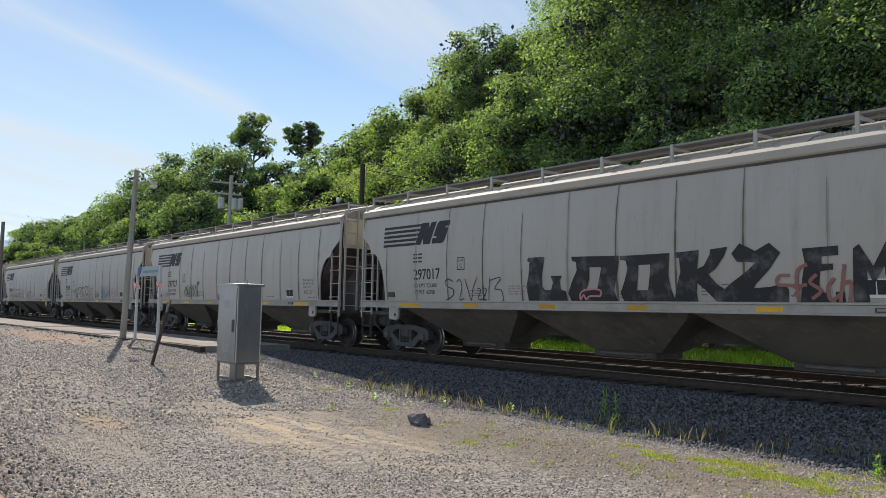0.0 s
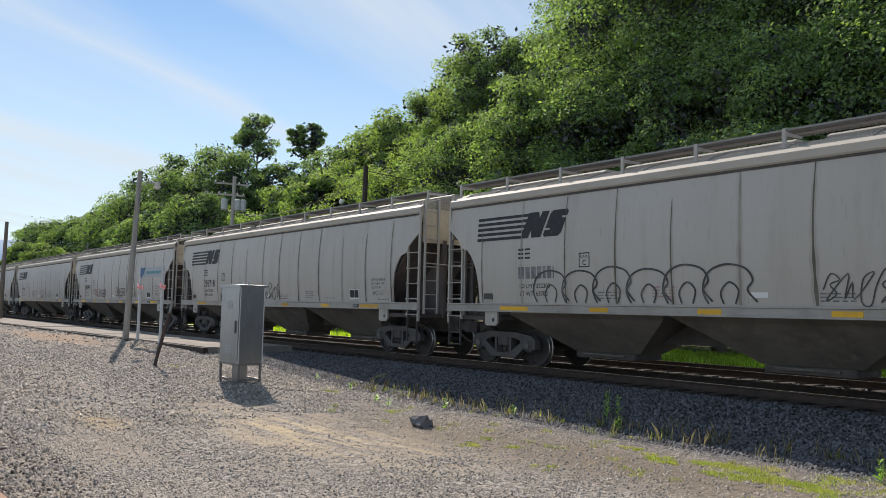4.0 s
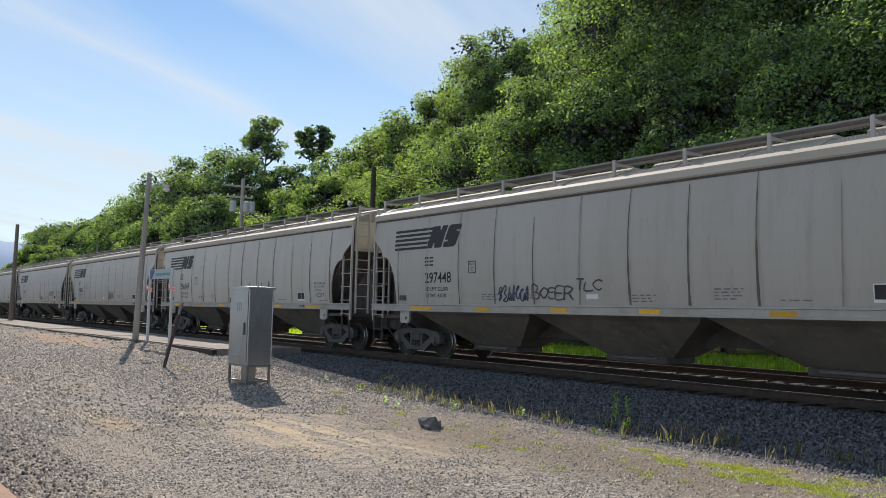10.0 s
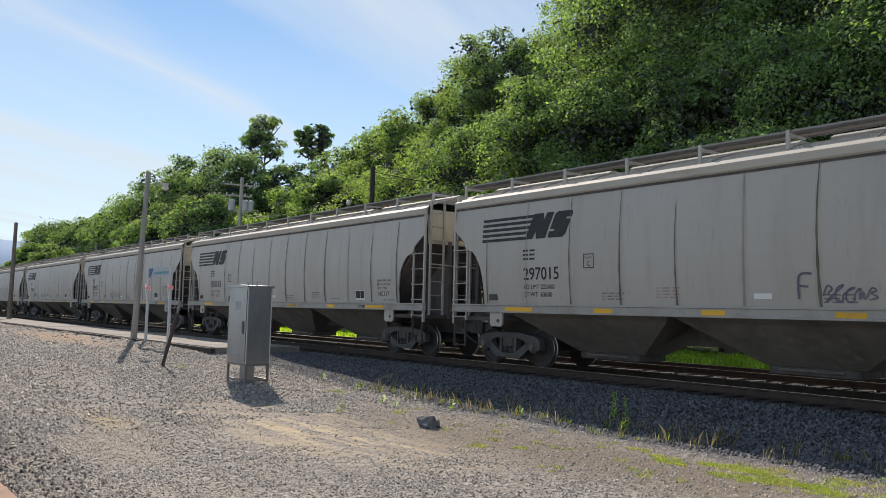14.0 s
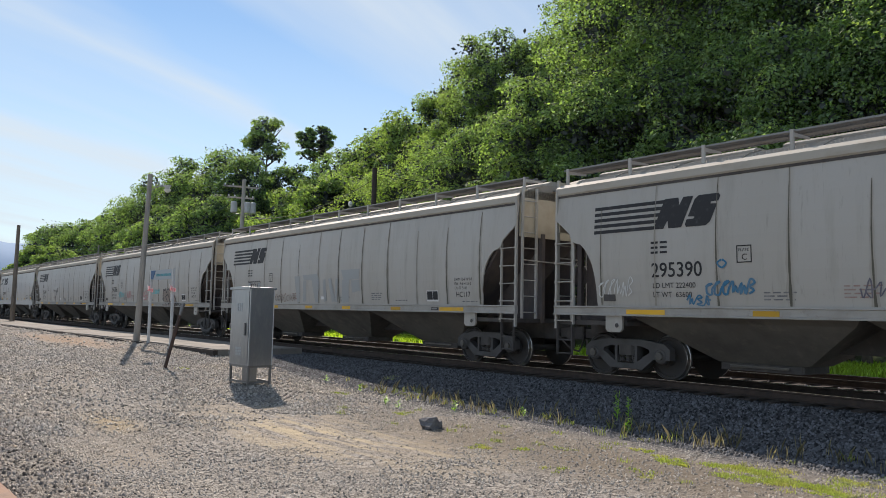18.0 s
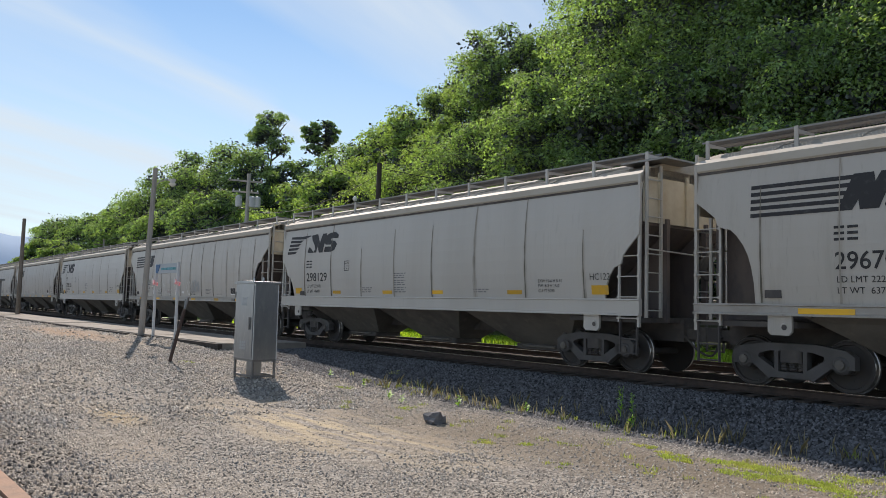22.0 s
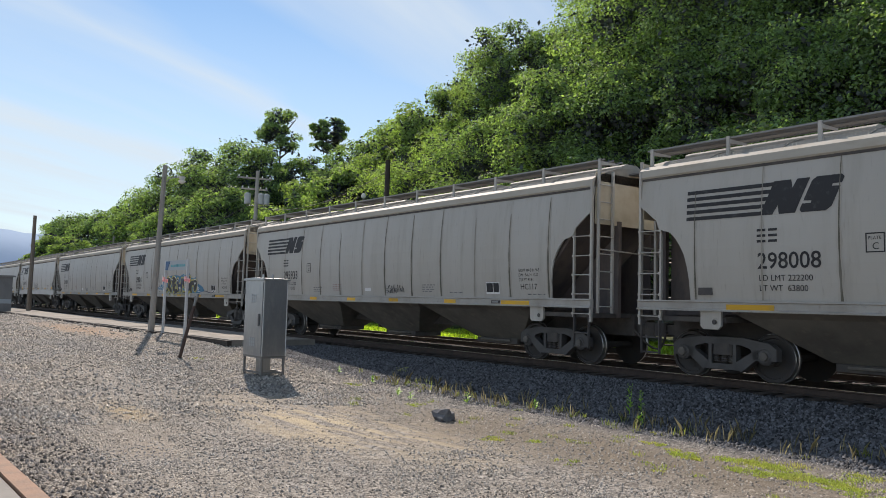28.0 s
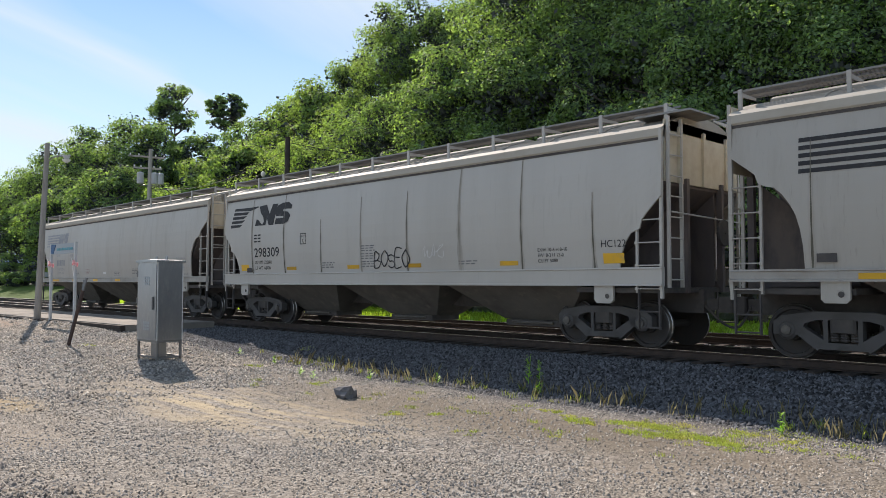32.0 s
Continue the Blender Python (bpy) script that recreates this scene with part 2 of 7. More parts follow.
# ---- mesh helpers ----
class Build:
    """Gathers boxes, rods, prisms and sheets into one mesh."""

    def __init__(self):
        self.v, self.f = [], []

    def add(self, verts, faces):
        n = len(self.v)
        self.v += [tuple(p) for p in verts]
        self.f += [tuple(i + n for i in face) for face in faces]
        return self

    def box(self, x0, y0, z0, x1, y1, z1, chamfer=0.0):
        if chamfer:
            c = chamfer
            ring = [(x0 + c, y0), (x1 - c, y0), (x1, y0 + c), (x1, y1 - c), (x1 - c, y1), (x0 + c, y1), (x0, y1 - c), (x0, y0 + c)]
            return self.prism([(x, y) for x, y in ring], z0, z1, "z")
        p = [(x, y, z) for z in (z0, z1) for x, y in ((x0, y0), (x1, y0), (x1, y1), (x0, y1))]
        return self.add(p, [(3, 2, 1, 0), (4, 5, 6, 7), (0, 1, 5, 4), (1, 2, 6, 5), (2, 3, 7, 6), (3, 0, 4, 7)])

    def prism(self, ring, a, b, axis="y"):
        """A polygon pushed from a to b along an axis."""
        put = {"y": lambda p, q: (p[0], q, p[1]), "z": lambda p, q: (p[0], p[1], q), "x": lambda p, q: (q, p[0], p[1])}[axis]
        n = len(ring)
        pts = [put(p, a) for p in ring] + [put(p, b) for p in ring]
        faces = [tuple(range(n))[::-1], tuple(range(n, 2 * n))] + [(i, (i + 1) % n, n + (i + 1) % n, n + i) for i in range(n)]
        return self.add(pts, faces)

    def rod(self, a, b, r, sides=6, r2=None):
        a, b = Vector(a), Vector(b)
        d = (b - a).normalized()
        s = d.orthogonal().normalized()
        t = d.cross(s)
        r2 = r if r2 is None else r2
        pts = []
        for p, q in ((a, r), (b, r2)):
            for i in range(sides):
                w = 2 * math.pi * i / sides
                pts.append(p + (s * math.cos(w) + t * math.sin(w)) * q)
        faces = [tuple(range(sides))[::-1], tuple(range(sides, 2 * sides))]
        faces += [(i, (i + 1) % sides, sides + (i + 1) % sides, sides + i) for i in range(sides)]
        return self.add(pts, faces)

    def tube(self, line, r, sides=5):
        """One bent rod through all points of a line."""
        line = [Vector(p) for p in line]
        pts = []
        for i, p in enumerate(line):
            d = (line[min(i + 1, len(line) - 1)] - line[max(i - 1, 0)]).normalized()
            s = d.cross(Vector((0.3, 0.1, 1))).normalized()
            t = d.cross(s)
            pts += [p + (s * math.cos(2 * math.pi * k / sides) + t * math.sin(2 * math.pi * k / sides)) * r for k in range(sides)]
        n = len(line)
        faces = [(j * sides + k, j * sides + (k + 1) % sides, (j + 1) * sides + (k + 1) % sides, (j + 1) * sides + k) for j in range(n - 1) for k in range(sides)]
        return self.add(pts, faces + [tuple(range(sides))[::-1], tuple(range((n - 1) * sides, n * sides))])

    def lathe(self, profile, centre, axis="y", sides=20):
        """Turns (along, radius) pairs about an axis."""
        n = len(profile)
        pts = []
        for along, r in profile:
            for i in range(sides):
                w = 2 * math.pi * i / sides
                c, s = r * math.cos(w), r * math.sin(w)
                off = {"y": (c, along, s), "z": (c, s, along), "x": (along, c, s)}[axis]
                pts.append((centre[0] + off[0], centre[1] + off[1], centre[2] + off[2]))
        faces = [(j * sides + i, j * sides + (i + 1) % sides, (j + 1) * sides + (i + 1) % sides, (j + 1) * sides + i) for j in range(n - 1) for i in range(sides)]
        faces += [tuple(range(sides))[::-1], tuple(range((n - 1) * sides, n * sides))]
        return self.add(pts, faces)

    def mesh(self, name, mat, smooth=False):
        me = bpy.data.meshes.new(name)
        me.from_pydata(self.v, [], self.f)
        for m in mat if isinstance(mat, (list, tuple)) else [mat]:
            me.materials.append(m)
        bm = bmesh.new()
        bm.from_mesh(me)
        bmesh.ops.recalc_face_normals(bm, faces=bm.faces)
        bm.to_mesh(me)
        bm.free()
        if smooth:
            me.shade_smooth()
        return me


def part(name, shape, mat, parent, label="", smooth=False, at=None):
    """One mesh object under a thing or a part."""
    me = shape.mesh(name, mat, smooth) if isinstance(shape, Build) else shape
    ob = new(name, me)
    ob.parent = parent
    if at:
        ob.location = at
    return tagged(ob, label)


def thing(name, label, category, group="", at=(0, 0, 0), kind=""):
    ob = new(name)
    ob.empty_display_size = 0.2
    ob.location = at
    return tagged(ob, label, category, group, kind)


def big_mesh(name, verts, faces, mat):
    """A mesh from arrays: faces all with the same number of corners."""
    me = bpy.data.meshes.new(name)
    nf, k = faces.shape
    me.vertices.add(len(verts))
    me.vertices.foreach_set("co", verts.astype(np.float32).ravel())
    me.loops.add(nf * k)
    me.loops.foreach_set("vertex_index", faces.astype(np.int32).ravel())
    me.polygons.add(nf)
    me.polygons.foreach_set("loop_start", np.arange(0, nf * k, k, dtype=np.int32))
    me.polygons.foreach_set("loop_total", np.full(nf, k, dtype=np.int32))
    me.update(calc_edges=True)
    me.validate()
    for m in mat if isinstance(mat, (list, tuple)) else [mat]:
        me.materials.append(m)
    return me


TEXTS = {}


def letters(text, size, bold=0.0, shear=0.0, spread=1.0):
    """Flat outlines of a line of text as vertices (x, z) and faces, made with the built-in font."""
    key = (text, size, bold, shear, spread)
    if key not in TEXTS:
        cu = bpy.data.curves.new("lettering", "FONT")
        cu.body, cu.size, cu.offset, cu.shear, cu.space_character = text, size, bold, shear, spread
        cu.resolution_u = 3
        ob = new("lettering", cu)
        bpy.context.view_layer.update()
        me = ob.to_mesh()
        TEXTS[key] = ([(v.co.x, v.co.y) for v in me.vertices], [tuple(p.vertices) for p in me.polygons])
        ob.to_mesh_clear()
        bpy.data.objects.remove(ob)
        bpy.data.curves.remove(cu)
    return TEXTS[key]


# ---- the lie of the land ----
RAIL = 0.28
TRACKS = (15.08, 19.0)
# the line draws away from the lot towards the west
SLANT = math.degrees(math.atan(-0.034))


def on_line(s, y):
    """A place on the rails, s metres along the line from x = -15; y is the track's middle there."""
    a = math.radians(SLANT)
    return pose(-15 + s * math.cos(a), y + s * math.sin(a), RAIL, 0, 0, SLANT)


def step01(a, b, v):
    t = np.clip((np.asarray(v, float) - a) / (b - a), 0, 1)
    return t * t * (3 - 2 * t)


def ground_z(x, y):
    x, y = np.asarray(x, float), np.asarray(y, float)
    near = -0.45 + 0.50 * step01(-12, -27, x) + 0.16 * step01(4.0, 1.6, y)
    near = near + 0.02 * np.sin(x * 1.1 + y * 0.7) * np.sin(y * 1.6 - x * 0.4)
    near = near + 0.12 * step01(-20, -25, x) * step01(8.3, 10.2, y)
    z = near + (0.07 - near) * step01(10.7, 13.3, y)
    z = z - 0.22 * step01(22.5, 25.5, y)
    z = z + 1.4 * step01(-55, -80, x) * step01(21.8, 26.5, y)
    bank = step01(-130, -70, x)
    z = z + bank * 9.0 * step01(34, 78, y) + (1 - bank) * 3.0 * step01(45, 110, y)
    return z


def position_mask(nt, axis_out, a, b, noise_out, amount):
    add = nt.nodes.new("ShaderNodeMath")
    add.operation = "MULTIPLY_ADD"
    add.inputs[1].default_value = amount
    nt.links.new(noise_out, add.inputs[0])
    nt.links.new(axis_out, add.inputs[2])
    rg = nt.nodes.new("ShaderNodeMapRange")
    rg.inputs["From Min"].default_value, rg.inputs["From Max"].default_value = a, b
    nt.links.new(add.outputs[0], rg.inputs["Value"])
    return rg.outputs[0]


def ground_material():
    """Crushed stone with fines, a sandy patch and rusty soil, ballast along the tracks, grass beyond them."""
    m = bpy.data.materials.new("gravel_and_grass")
    m.use_nodes = True
    nt = m.node_tree
    bsdf = nt.nodes["Principled BSDF"]
    bsdf.inputs["Roughness"].default_value = 0.9
    bsdf.inputs["Specular IOR Level"].default_value = 0.15
    tc = nt.nodes.new("ShaderNodeTexCoord")
    pos = tc.outputs["Object"]
    sep = nt.nodes.new("ShaderNodeSeparateXYZ")
    nt.links.new(pos, sep.inputs[0])

    def noise_node(scale, detail=4.0):
        n = nt.nodes.new("ShaderNodeTexNoise")
        n.inputs["Scale"].default_value, n.inputs["Detail"].default_value = scale, detail
        nt.links.new(pos, n.inputs["Vector"])
        return n.outputs["Fac"]

    def mixed(c1, c2, fac):
        mx = nt.nodes.new("ShaderNodeMixRGB")
        for c, name in ((c1, "Color1"), (c2, "Color2")):
            if isinstance(c, tuple):
                mx.inputs[name].default_value = (*c, 1)
            else:
                nt.links.new(c, mx.inputs[name])
        nt.links.new(fac, mx.inputs["Fac"])
        return mx.outputs[0]

    def ramp(value, low, high, top=1.0):
        rg = nt.nodes.new("ShaderNodeMapRange")
        rg.inputs["From Min"].default_value, rg.inputs["From Max"].default_value = low, high
        rg.inputs["To Max"].default_value = top
        nt.links.new(value, rg.inputs["Value"])
        return rg.outputs[0]

    def stones(scale):
        v = nt.nodes.new("ShaderNodeTexVoronoi")
        v.inputs["Scale"].default_value = scale
        nt.links.new(pos, v.inputs["Vector"])
        return v

    fine, coarse = stones(42.0), stones(20.0)
    fsep = nt.nodes.new("ShaderNodeSeparateColor")
    nt.links.new(fine.outputs["Color"], fsep.inputs[0])
    csep = nt.nodes.new("ShaderNodeSeparateColor")
    nt.links.new(coarse.outputs["Color"], csep.inputs[0])
    stone_grey = mixed((0.05, 0.046, 0.042), (0.42, 0.38, 0.328), fsep.outputs[0])
    stone_big = mixed((0.06, 0.055, 0.052), (0.43, 0.395, 0.35), csep.outputs[0])
    gravel = mixed(stone_grey, stone_big, ramp(noise_node(1.4), 0.45, 0.6))
    dust = mixed((0.33, 0.275, 0.21), (0.26, 0.22, 0.17), noise_node(3.0))
    gravel = mixed(gravel, dust, ramp(noise_node(0.45, 8.0), 0.45, 0.72, 0.6))
    # sand washed out in the wheel tracks
    def patch(cx, cy, rx, ry):
        mp = nt.nodes.new("ShaderNodeMapping")
        mp.vector_type = "TEXTURE"
        mp.inputs["Location"].default_value = (cx, cy, 0)
        mp.inputs["Scale"].default_value = (rx, ry, 100)
        nt.links.new(pos, mp.inputs[0])
        ln = nt.nodes.new("ShaderNodeVectorMath")
        ln.operation = "LENGTH"
        nt.links.new(mp.outputs[0], ln.inputs[0])
        return position_mask(nt, ln.outputs["Value"], 1.45, 0.55, noise_node(1.6, 6.0), 0.6)
    def streaks():
        mp = nt.nodes.new("ShaderNodeMapping")
        mp.inputs["Rotation"].default_value = (0, 0, radians(-22))
        mp.inputs["Scale"].default_value = (0.45, 3.4, 1.0)
        nt.links.new(pos, mp.inputs[0])
        n = nt.nodes.new("ShaderNodeTexNoise")
        n.inputs["Scale"].default_value, n.inputs["Detail"].default_value = 1.3, 8.0
        nt.links.new(mp.outputs[0], n.inputs["Vector"])
        return ramp(n.outputs["Fac"], 0.40, 0.58)

    def times(p, q, top):
        mu = nt.nodes.new("ShaderNodeMath")
        mu.operation = "MULTIPLY"
        nt.links.new(p, mu.inputs[0])
        nt.links.new(q, mu.inputs[1])
        return ramp(mu.outputs[0], 0, 1, top)

    sand = mixed((0.52, 0.42, 0.275), (0.39, 0.32, 0.22), noise_node(5.0))
    gravel = mixed(gravel, sand, times(patch(-11.3, 6.9, 4.2, 1.6), streaks(), 1.0))
    gravel = mixed(gravel, (0.36, 0.27, 0.15), ramp(patch(-14.2, 4.4, 1.4, 0.45), 0, 1, 0.7))
    soil = mixed((0.36, 0.225, 0.13), (0.30, 0.215, 0.15), noise_node(2.0))
    gravel = mixed(gravel, soil, ramp(patch(-36.0, 9.0, 9.0, 1.0), 0, 1, 0.8))
    earth = mixed((0.125, 0.10, 0.074), (0.235, 0.195, 0.145), noise_node(6.0))
    gravel = mixed(gravel, earth, ramp(patch(-8.0, 9.0, 7.5, 1.6), 0, 1, 0.85))
    ballast = mixed((0.035, 0.035, 0.037), (0.16, 0.16, 0.165), csep.outputs[1])
    by = position_mask(nt, sep.outputs["Y"], 10.6, 11.2, noise_node(1.2), 0.8)
    surface = mixed(gravel, ballast, by)
    grass = mixed((0.055, 0.10, 0.02), (0.10, 0.16, 0.03), noise_node(0.8, 6.0))
    gy = position_mask(nt, sep.outputs["Y"], 23.0, 23.8, noise_node(0.7), 1.2)
    surface = mixed(surface, grass, gy)
    wood_floor = mixed((0.05, 0.055, 0.03), (0.09, 0.08, 0.05), noise_node(0.3))
    wy = position_mask(nt, sep.outputs["Y"], 38.0, 42.0, noise_node(0.2), 6.0)
    surface = mixed(surface, wood_floor, wy)
    nt.links.new(surface, bsdf.inputs["Base Color"])
    bp = nt.nodes.new("ShaderNodeBump")
    bp.inputs["Strength"].default_value, bp.inputs["Distance"].default_value = 0.9, 0.012
    bp.invert = True
    nt.links.new(fine.outputs["Distance"], bp.inputs["Height"])
    bp2 = nt.nodes.new("ShaderNodeBump")
    bp2.inputs["Strength"].default_value, bp2.inputs["Distance"].default_value = 0.7, 0.05
    nt.links.new(noise_node(5.0, 8.0), bp2.inputs["Height"])
    nt.links.new(bp.outputs[0], bp2.inputs["Normal"])
    nt.links.new(bp2.outputs[0], bsdf.inputs["Normal"])
    return m


def build_ground():
    xs = np.r_[-3000, -1500, -800, -450, -300, -220, -180, -150, -130, -115, np.arange(-105, -45, 4), np.arange(-45, 4, 0.5), 4, 8, 14, 25, 50, 120, 400, 1000, 3000]
    ys = np.r_[-3000, -1000, -300, -80, -20, -5, np.arange(0, 30, 0.5), np.arange(30, 84, 3), 95, 110, 140, 200, 400, 1000, 3000]
    gx, gy = np.meshgrid(xs, ys, indexing="ij")
    gz = ground_z(gx, gy)
    verts = np.stack([gx, gy, gz], -1).reshape(-1, 3)
    ny = len(ys)
    i, j = np.meshgrid(np.arange(len(xs) - 1), np.arange(ny - 1), indexing="ij")
    a = (i * ny + j).ravel()
    faces = np.stack([a, a + ny, a + ny + 1, a + 1], -1)
    me = big_mesh("ground", verts, faces, ground_material())
    me.shade_smooth()
    tagged(new("ground", me), "grey gravel lot and ballast with grass beyond the tracks", "ground", kind="structure")


build_ground()


# where few stones lie: sand, rusty soil, earth by the grass, wheel tracks; centre, reach, share left
BARE = ((-11.3, 6.9, 3.8, 1.4, 0.07), (-14.2, 4.4, 1.4, 0.45, 0.3), (-36.0, 9.0, 9.0, 1.0, 0.12), (-8.0, 9.0, 7.5, 1.6, 0.35), (-17.0, 5.2, 9.0, 0.8, 0.45), (-8.0, 4.3, 6.0, 0.9, 0.5))


def stone_field(name, label, count, x0, x1, y0, y1, size, mat, seed, lift=0.3):
    """Loose stones on the ground, as real lumps."""
    rng = np.random.default_rng(seed)
    x, y = rng.uniform(x0, x1, count), rng.uniform(y0, y1, count)
    keep = np.ones(count)
    for cx, cy, rx, ry, left in BARE:
        wob = 0.25 * np.sin(x * 2.3 + y * 1.1) + 0.18 * np.sin(x * 5.1 - y * 3.7)
        far = np.hypot((x - cx) / rx, (y - cy) / ry) + wob
        keep = np.minimum(keep, left + (1 - left) * step01(0.75, 1.3, far))
    stay = rng.uniform(0, 1, count) < keep
    x, y, count = x[stay], y[stay], int(stay.sum())
    s = size * rng.uniform(0.5, 1.35, count)
    base = np.array([[1, 0, 0], [0, 1, 0], [-1, 0, 0], [0, -1, 0], [0.3, 0.2, 0.75], [-0.3, -0.15, 0.7]])
    face = np.array([[0, 1, 4], [1, 2, 5], [1, 5, 4], [2, 3, 5], [3, 0, 4], [3, 4, 5]])
    turn = rng.uniform(0, 6.283, count)
    jit = rng.uniform(0.6, 1.3, (count, 6, 1))
    p = base[None] * jit
    c, sn = np.cos(turn)[:, None], np.sin(turn)[:, None]
    px, py, pz = p[..., 0] * c - p[..., 1] * sn, p[..., 0] * sn + p[..., 1] * c, p[..., 2]
    tilt = rng.uniform(-0.6, 0.6, count)[:, None]
    pz = pz + px * tilt - 0.25 * (base[:, 2] == 0)
    v = np.stack([px * s[:, None] + x[:, None], py * s[:, None] + y[:, None], pz * s[:, None] + (ground_z(x, y) + s * lift)[:, None]], -1).reshape(-1, 3)
    f = (face[None] + 6 * np.arange(count)[:, None, None]).reshape(-1, 3)
    return tagged(new(name, big_mesh(name, v, f, mat)), label, "stones", kind="stuff")


stone_mat = material("ballast_stone", (0.12, 0.123, 0.13), 0.85, tones=[((0.065, 0.067, 0.072), 14, 0.4, 0.7)], island=0.85)
gravel_mat = material("gravel_stone", (0.31, 0.287, 0.255), 0.9, tones=[((0.37, 0.32, 0.26), 0.4, 0.45, 0.65), ((0.235, 0.225, 0.215), 0.9, 0.5, 0.7)], island=0.62)
kerb_stone_mat = material("dark_brown_stone", (0.17, 0.155, 0.14), 0.9, tones=[((0.33, 0.26, 0.19), 3.5, 0.55, 0.7)], island=0.75)


# ---- tracks ----
def build_track(n, yc, x0, x1):
    track = thing("track", "steel rails on dark timber sleepers in stone ballast", "railway track", "tracks", kind="structure")
    track.matrix_basis = pose(-15, yc, 0, 0, 0, SLANT)
    for s in (-0.7525, 0.7525):
        y = s
        rail = Build()
        ring = [(-0.075, 0), (0.075, 0), (0.075, 0.012), (0.015, 0.03), (0.015, 0.12), (0.036, 0.13), (0.036, 0.155), (-0.036, 0.155), (-0.036, 0.13), (-0.015, 0.12), (-0.015, 0.03), (-0.075, 0.012)]
        rail.prism([(y + a, RAIL - 0.16 + b) for a, b in ring], x0, x1, "x")
        part("rail", rail, rail_rust, track)
        part("rail_head", Build().box(x0, y - 0.033, RAIL - 0.004, x1, y + 0.033, RAIL), rail_head, track, "polished running surface")
    tie = Build().box(-0.11, -1.3, -0.1, 0.11, 1.3, 0.0, 0.012).mesh("sleeper", tie_mat)
    rng = random.Random(n)
    for i in range(75):
        ob = part("sleeper", tie, None, track, at=(-23 + i * 0.5 + rng.uniform(-0.03, 0.03), rng.uniform(-0.05, 0.05), RAIL - 0.155))
        ob.rotation_euler[2] = rng.uniform(-0.02, 0.02)
    far = Build()
    for i in range(int((-25 - x0) / 0.55)):
        far.box(-24 - i * 0.55 - 0.11, -1.3, RAIL - 0.26, -24 - i * 0.55 + 0.11, 1.3, RAIL - 0.157)
    tagged(part("far_sleepers", far, tie_mat, track), kind="stuff")


tie_mat = material("creosoted_timber", (0.05, 0.04, 0.035), 0.9, tones=[((0.10, 0.085, 0.072), 3, 0.45, 0.75)], stretch=(6, 1, 6), bump=0.4, bump_scale=20)
for n, yc in enumerate(TRACKS):
    build_track(n, yc, -405.0, 95.0)


# ---- hopper cars ----
RISE, HALF = 0.0555, 1.62
CUT = [(0.0, 3.48), (0.24, 3.30), (0.47, 3.12), (0.53, 2.96), (0.66, 2.90), (0.80, 2.87), (0.93, 2.75), (1.05, 2.58), (1.14, 2.40), (1.20, 2.18), (1.24, 1.9), (1.25, 1.5)]
EAVE, SILL_TOP, SILL_LOW = 4.17, 1.50, 1.31
SEAMS = (1.38, 2.78, 4.19, 5.59, 6.98, 8.41, 9.8, 11.22, 12.65, 14.12, 15.52, 16.88)


CUT_LATE = [(0.0, 2.92), (0.3, 2.62), (0.42, 2.48), (0.46, 2.32), (0.66, 2.24), (0.80, 2.05), (0.88, 1.85), (0.93, 1.66), (0.95, 1.5)]


def flank(z):
    """Half width of the bulged side at a height above the rail."""
    return HALF - RISE * (z - 2.7) ** 2


def side_sheet(length, way, cut):
    """The bulged side with both end openings cut out, 4 cm thick."""
    h = length / 2
    cols = [(-h + a, z) for a, z in cut] + [(x, SILL_TOP) for x in np.linspace(-h + 1.27, h - 1.27, 24)] + [(h - a, z) for a, z in cut[::-1]]
    rows = 9
    b = Build()
    n = len(cols)
    pts = []
    for depth in (0.0, 0.04):
        for x, low in cols:
            for j in range(rows):
                z = low + (EAVE - low) * j / (rows - 1)
                pts.append((x, way * (flank(z) - depth), z))
    faces = []
    for layer in (0, n * rows):
        faces += [(layer + i * rows + j, layer + (i + 1) * rows + j, layer + (i + 1) * rows + j + 1, layer + i * rows + j + 1) for i in range(n - 1) for j in range(rows - 1)]
    m = n * rows
    for i in range(n - 1):
        faces += [(i * rows, (i + 1) * rows, m + (i + 1) * rows, m + i * rows), (i * rows + rows - 1, (i + 1) * rows + rows - 1, m + (i + 1) * rows + rows - 1, m + i * rows + rows - 1)]
    for j in range(rows - 1):
        for i in (0, n - 1):
            faces.append((i * rows + j, i * rows + j + 1, m + i * rows + j + 1, m + i * rows + j))
    return b.add(pts, faces)


def ladder(x0, x1, y, low, high, low2, high2, rungs):
    """Two stiles of flat bar with round rungs between them."""
    b = Build()
    b.box(x0 - 0.028, y - 0.03, low, x0 + 0.028, y + 0.03, high)
    b.box(x1 - 0.022, y - 0.025, low2, x1 + 0.022, y + 0.025, high2)
    for z in rungs:
        b.rod((x0, y - 0.03, z), (x1, y - 0.03, z), 0.013)
        for x in (x0, x1):
            b.box(x - 0.03, y - 0.05, z - 0.025, x + 0.03, y - 0.025, z + 0.025)
    return b


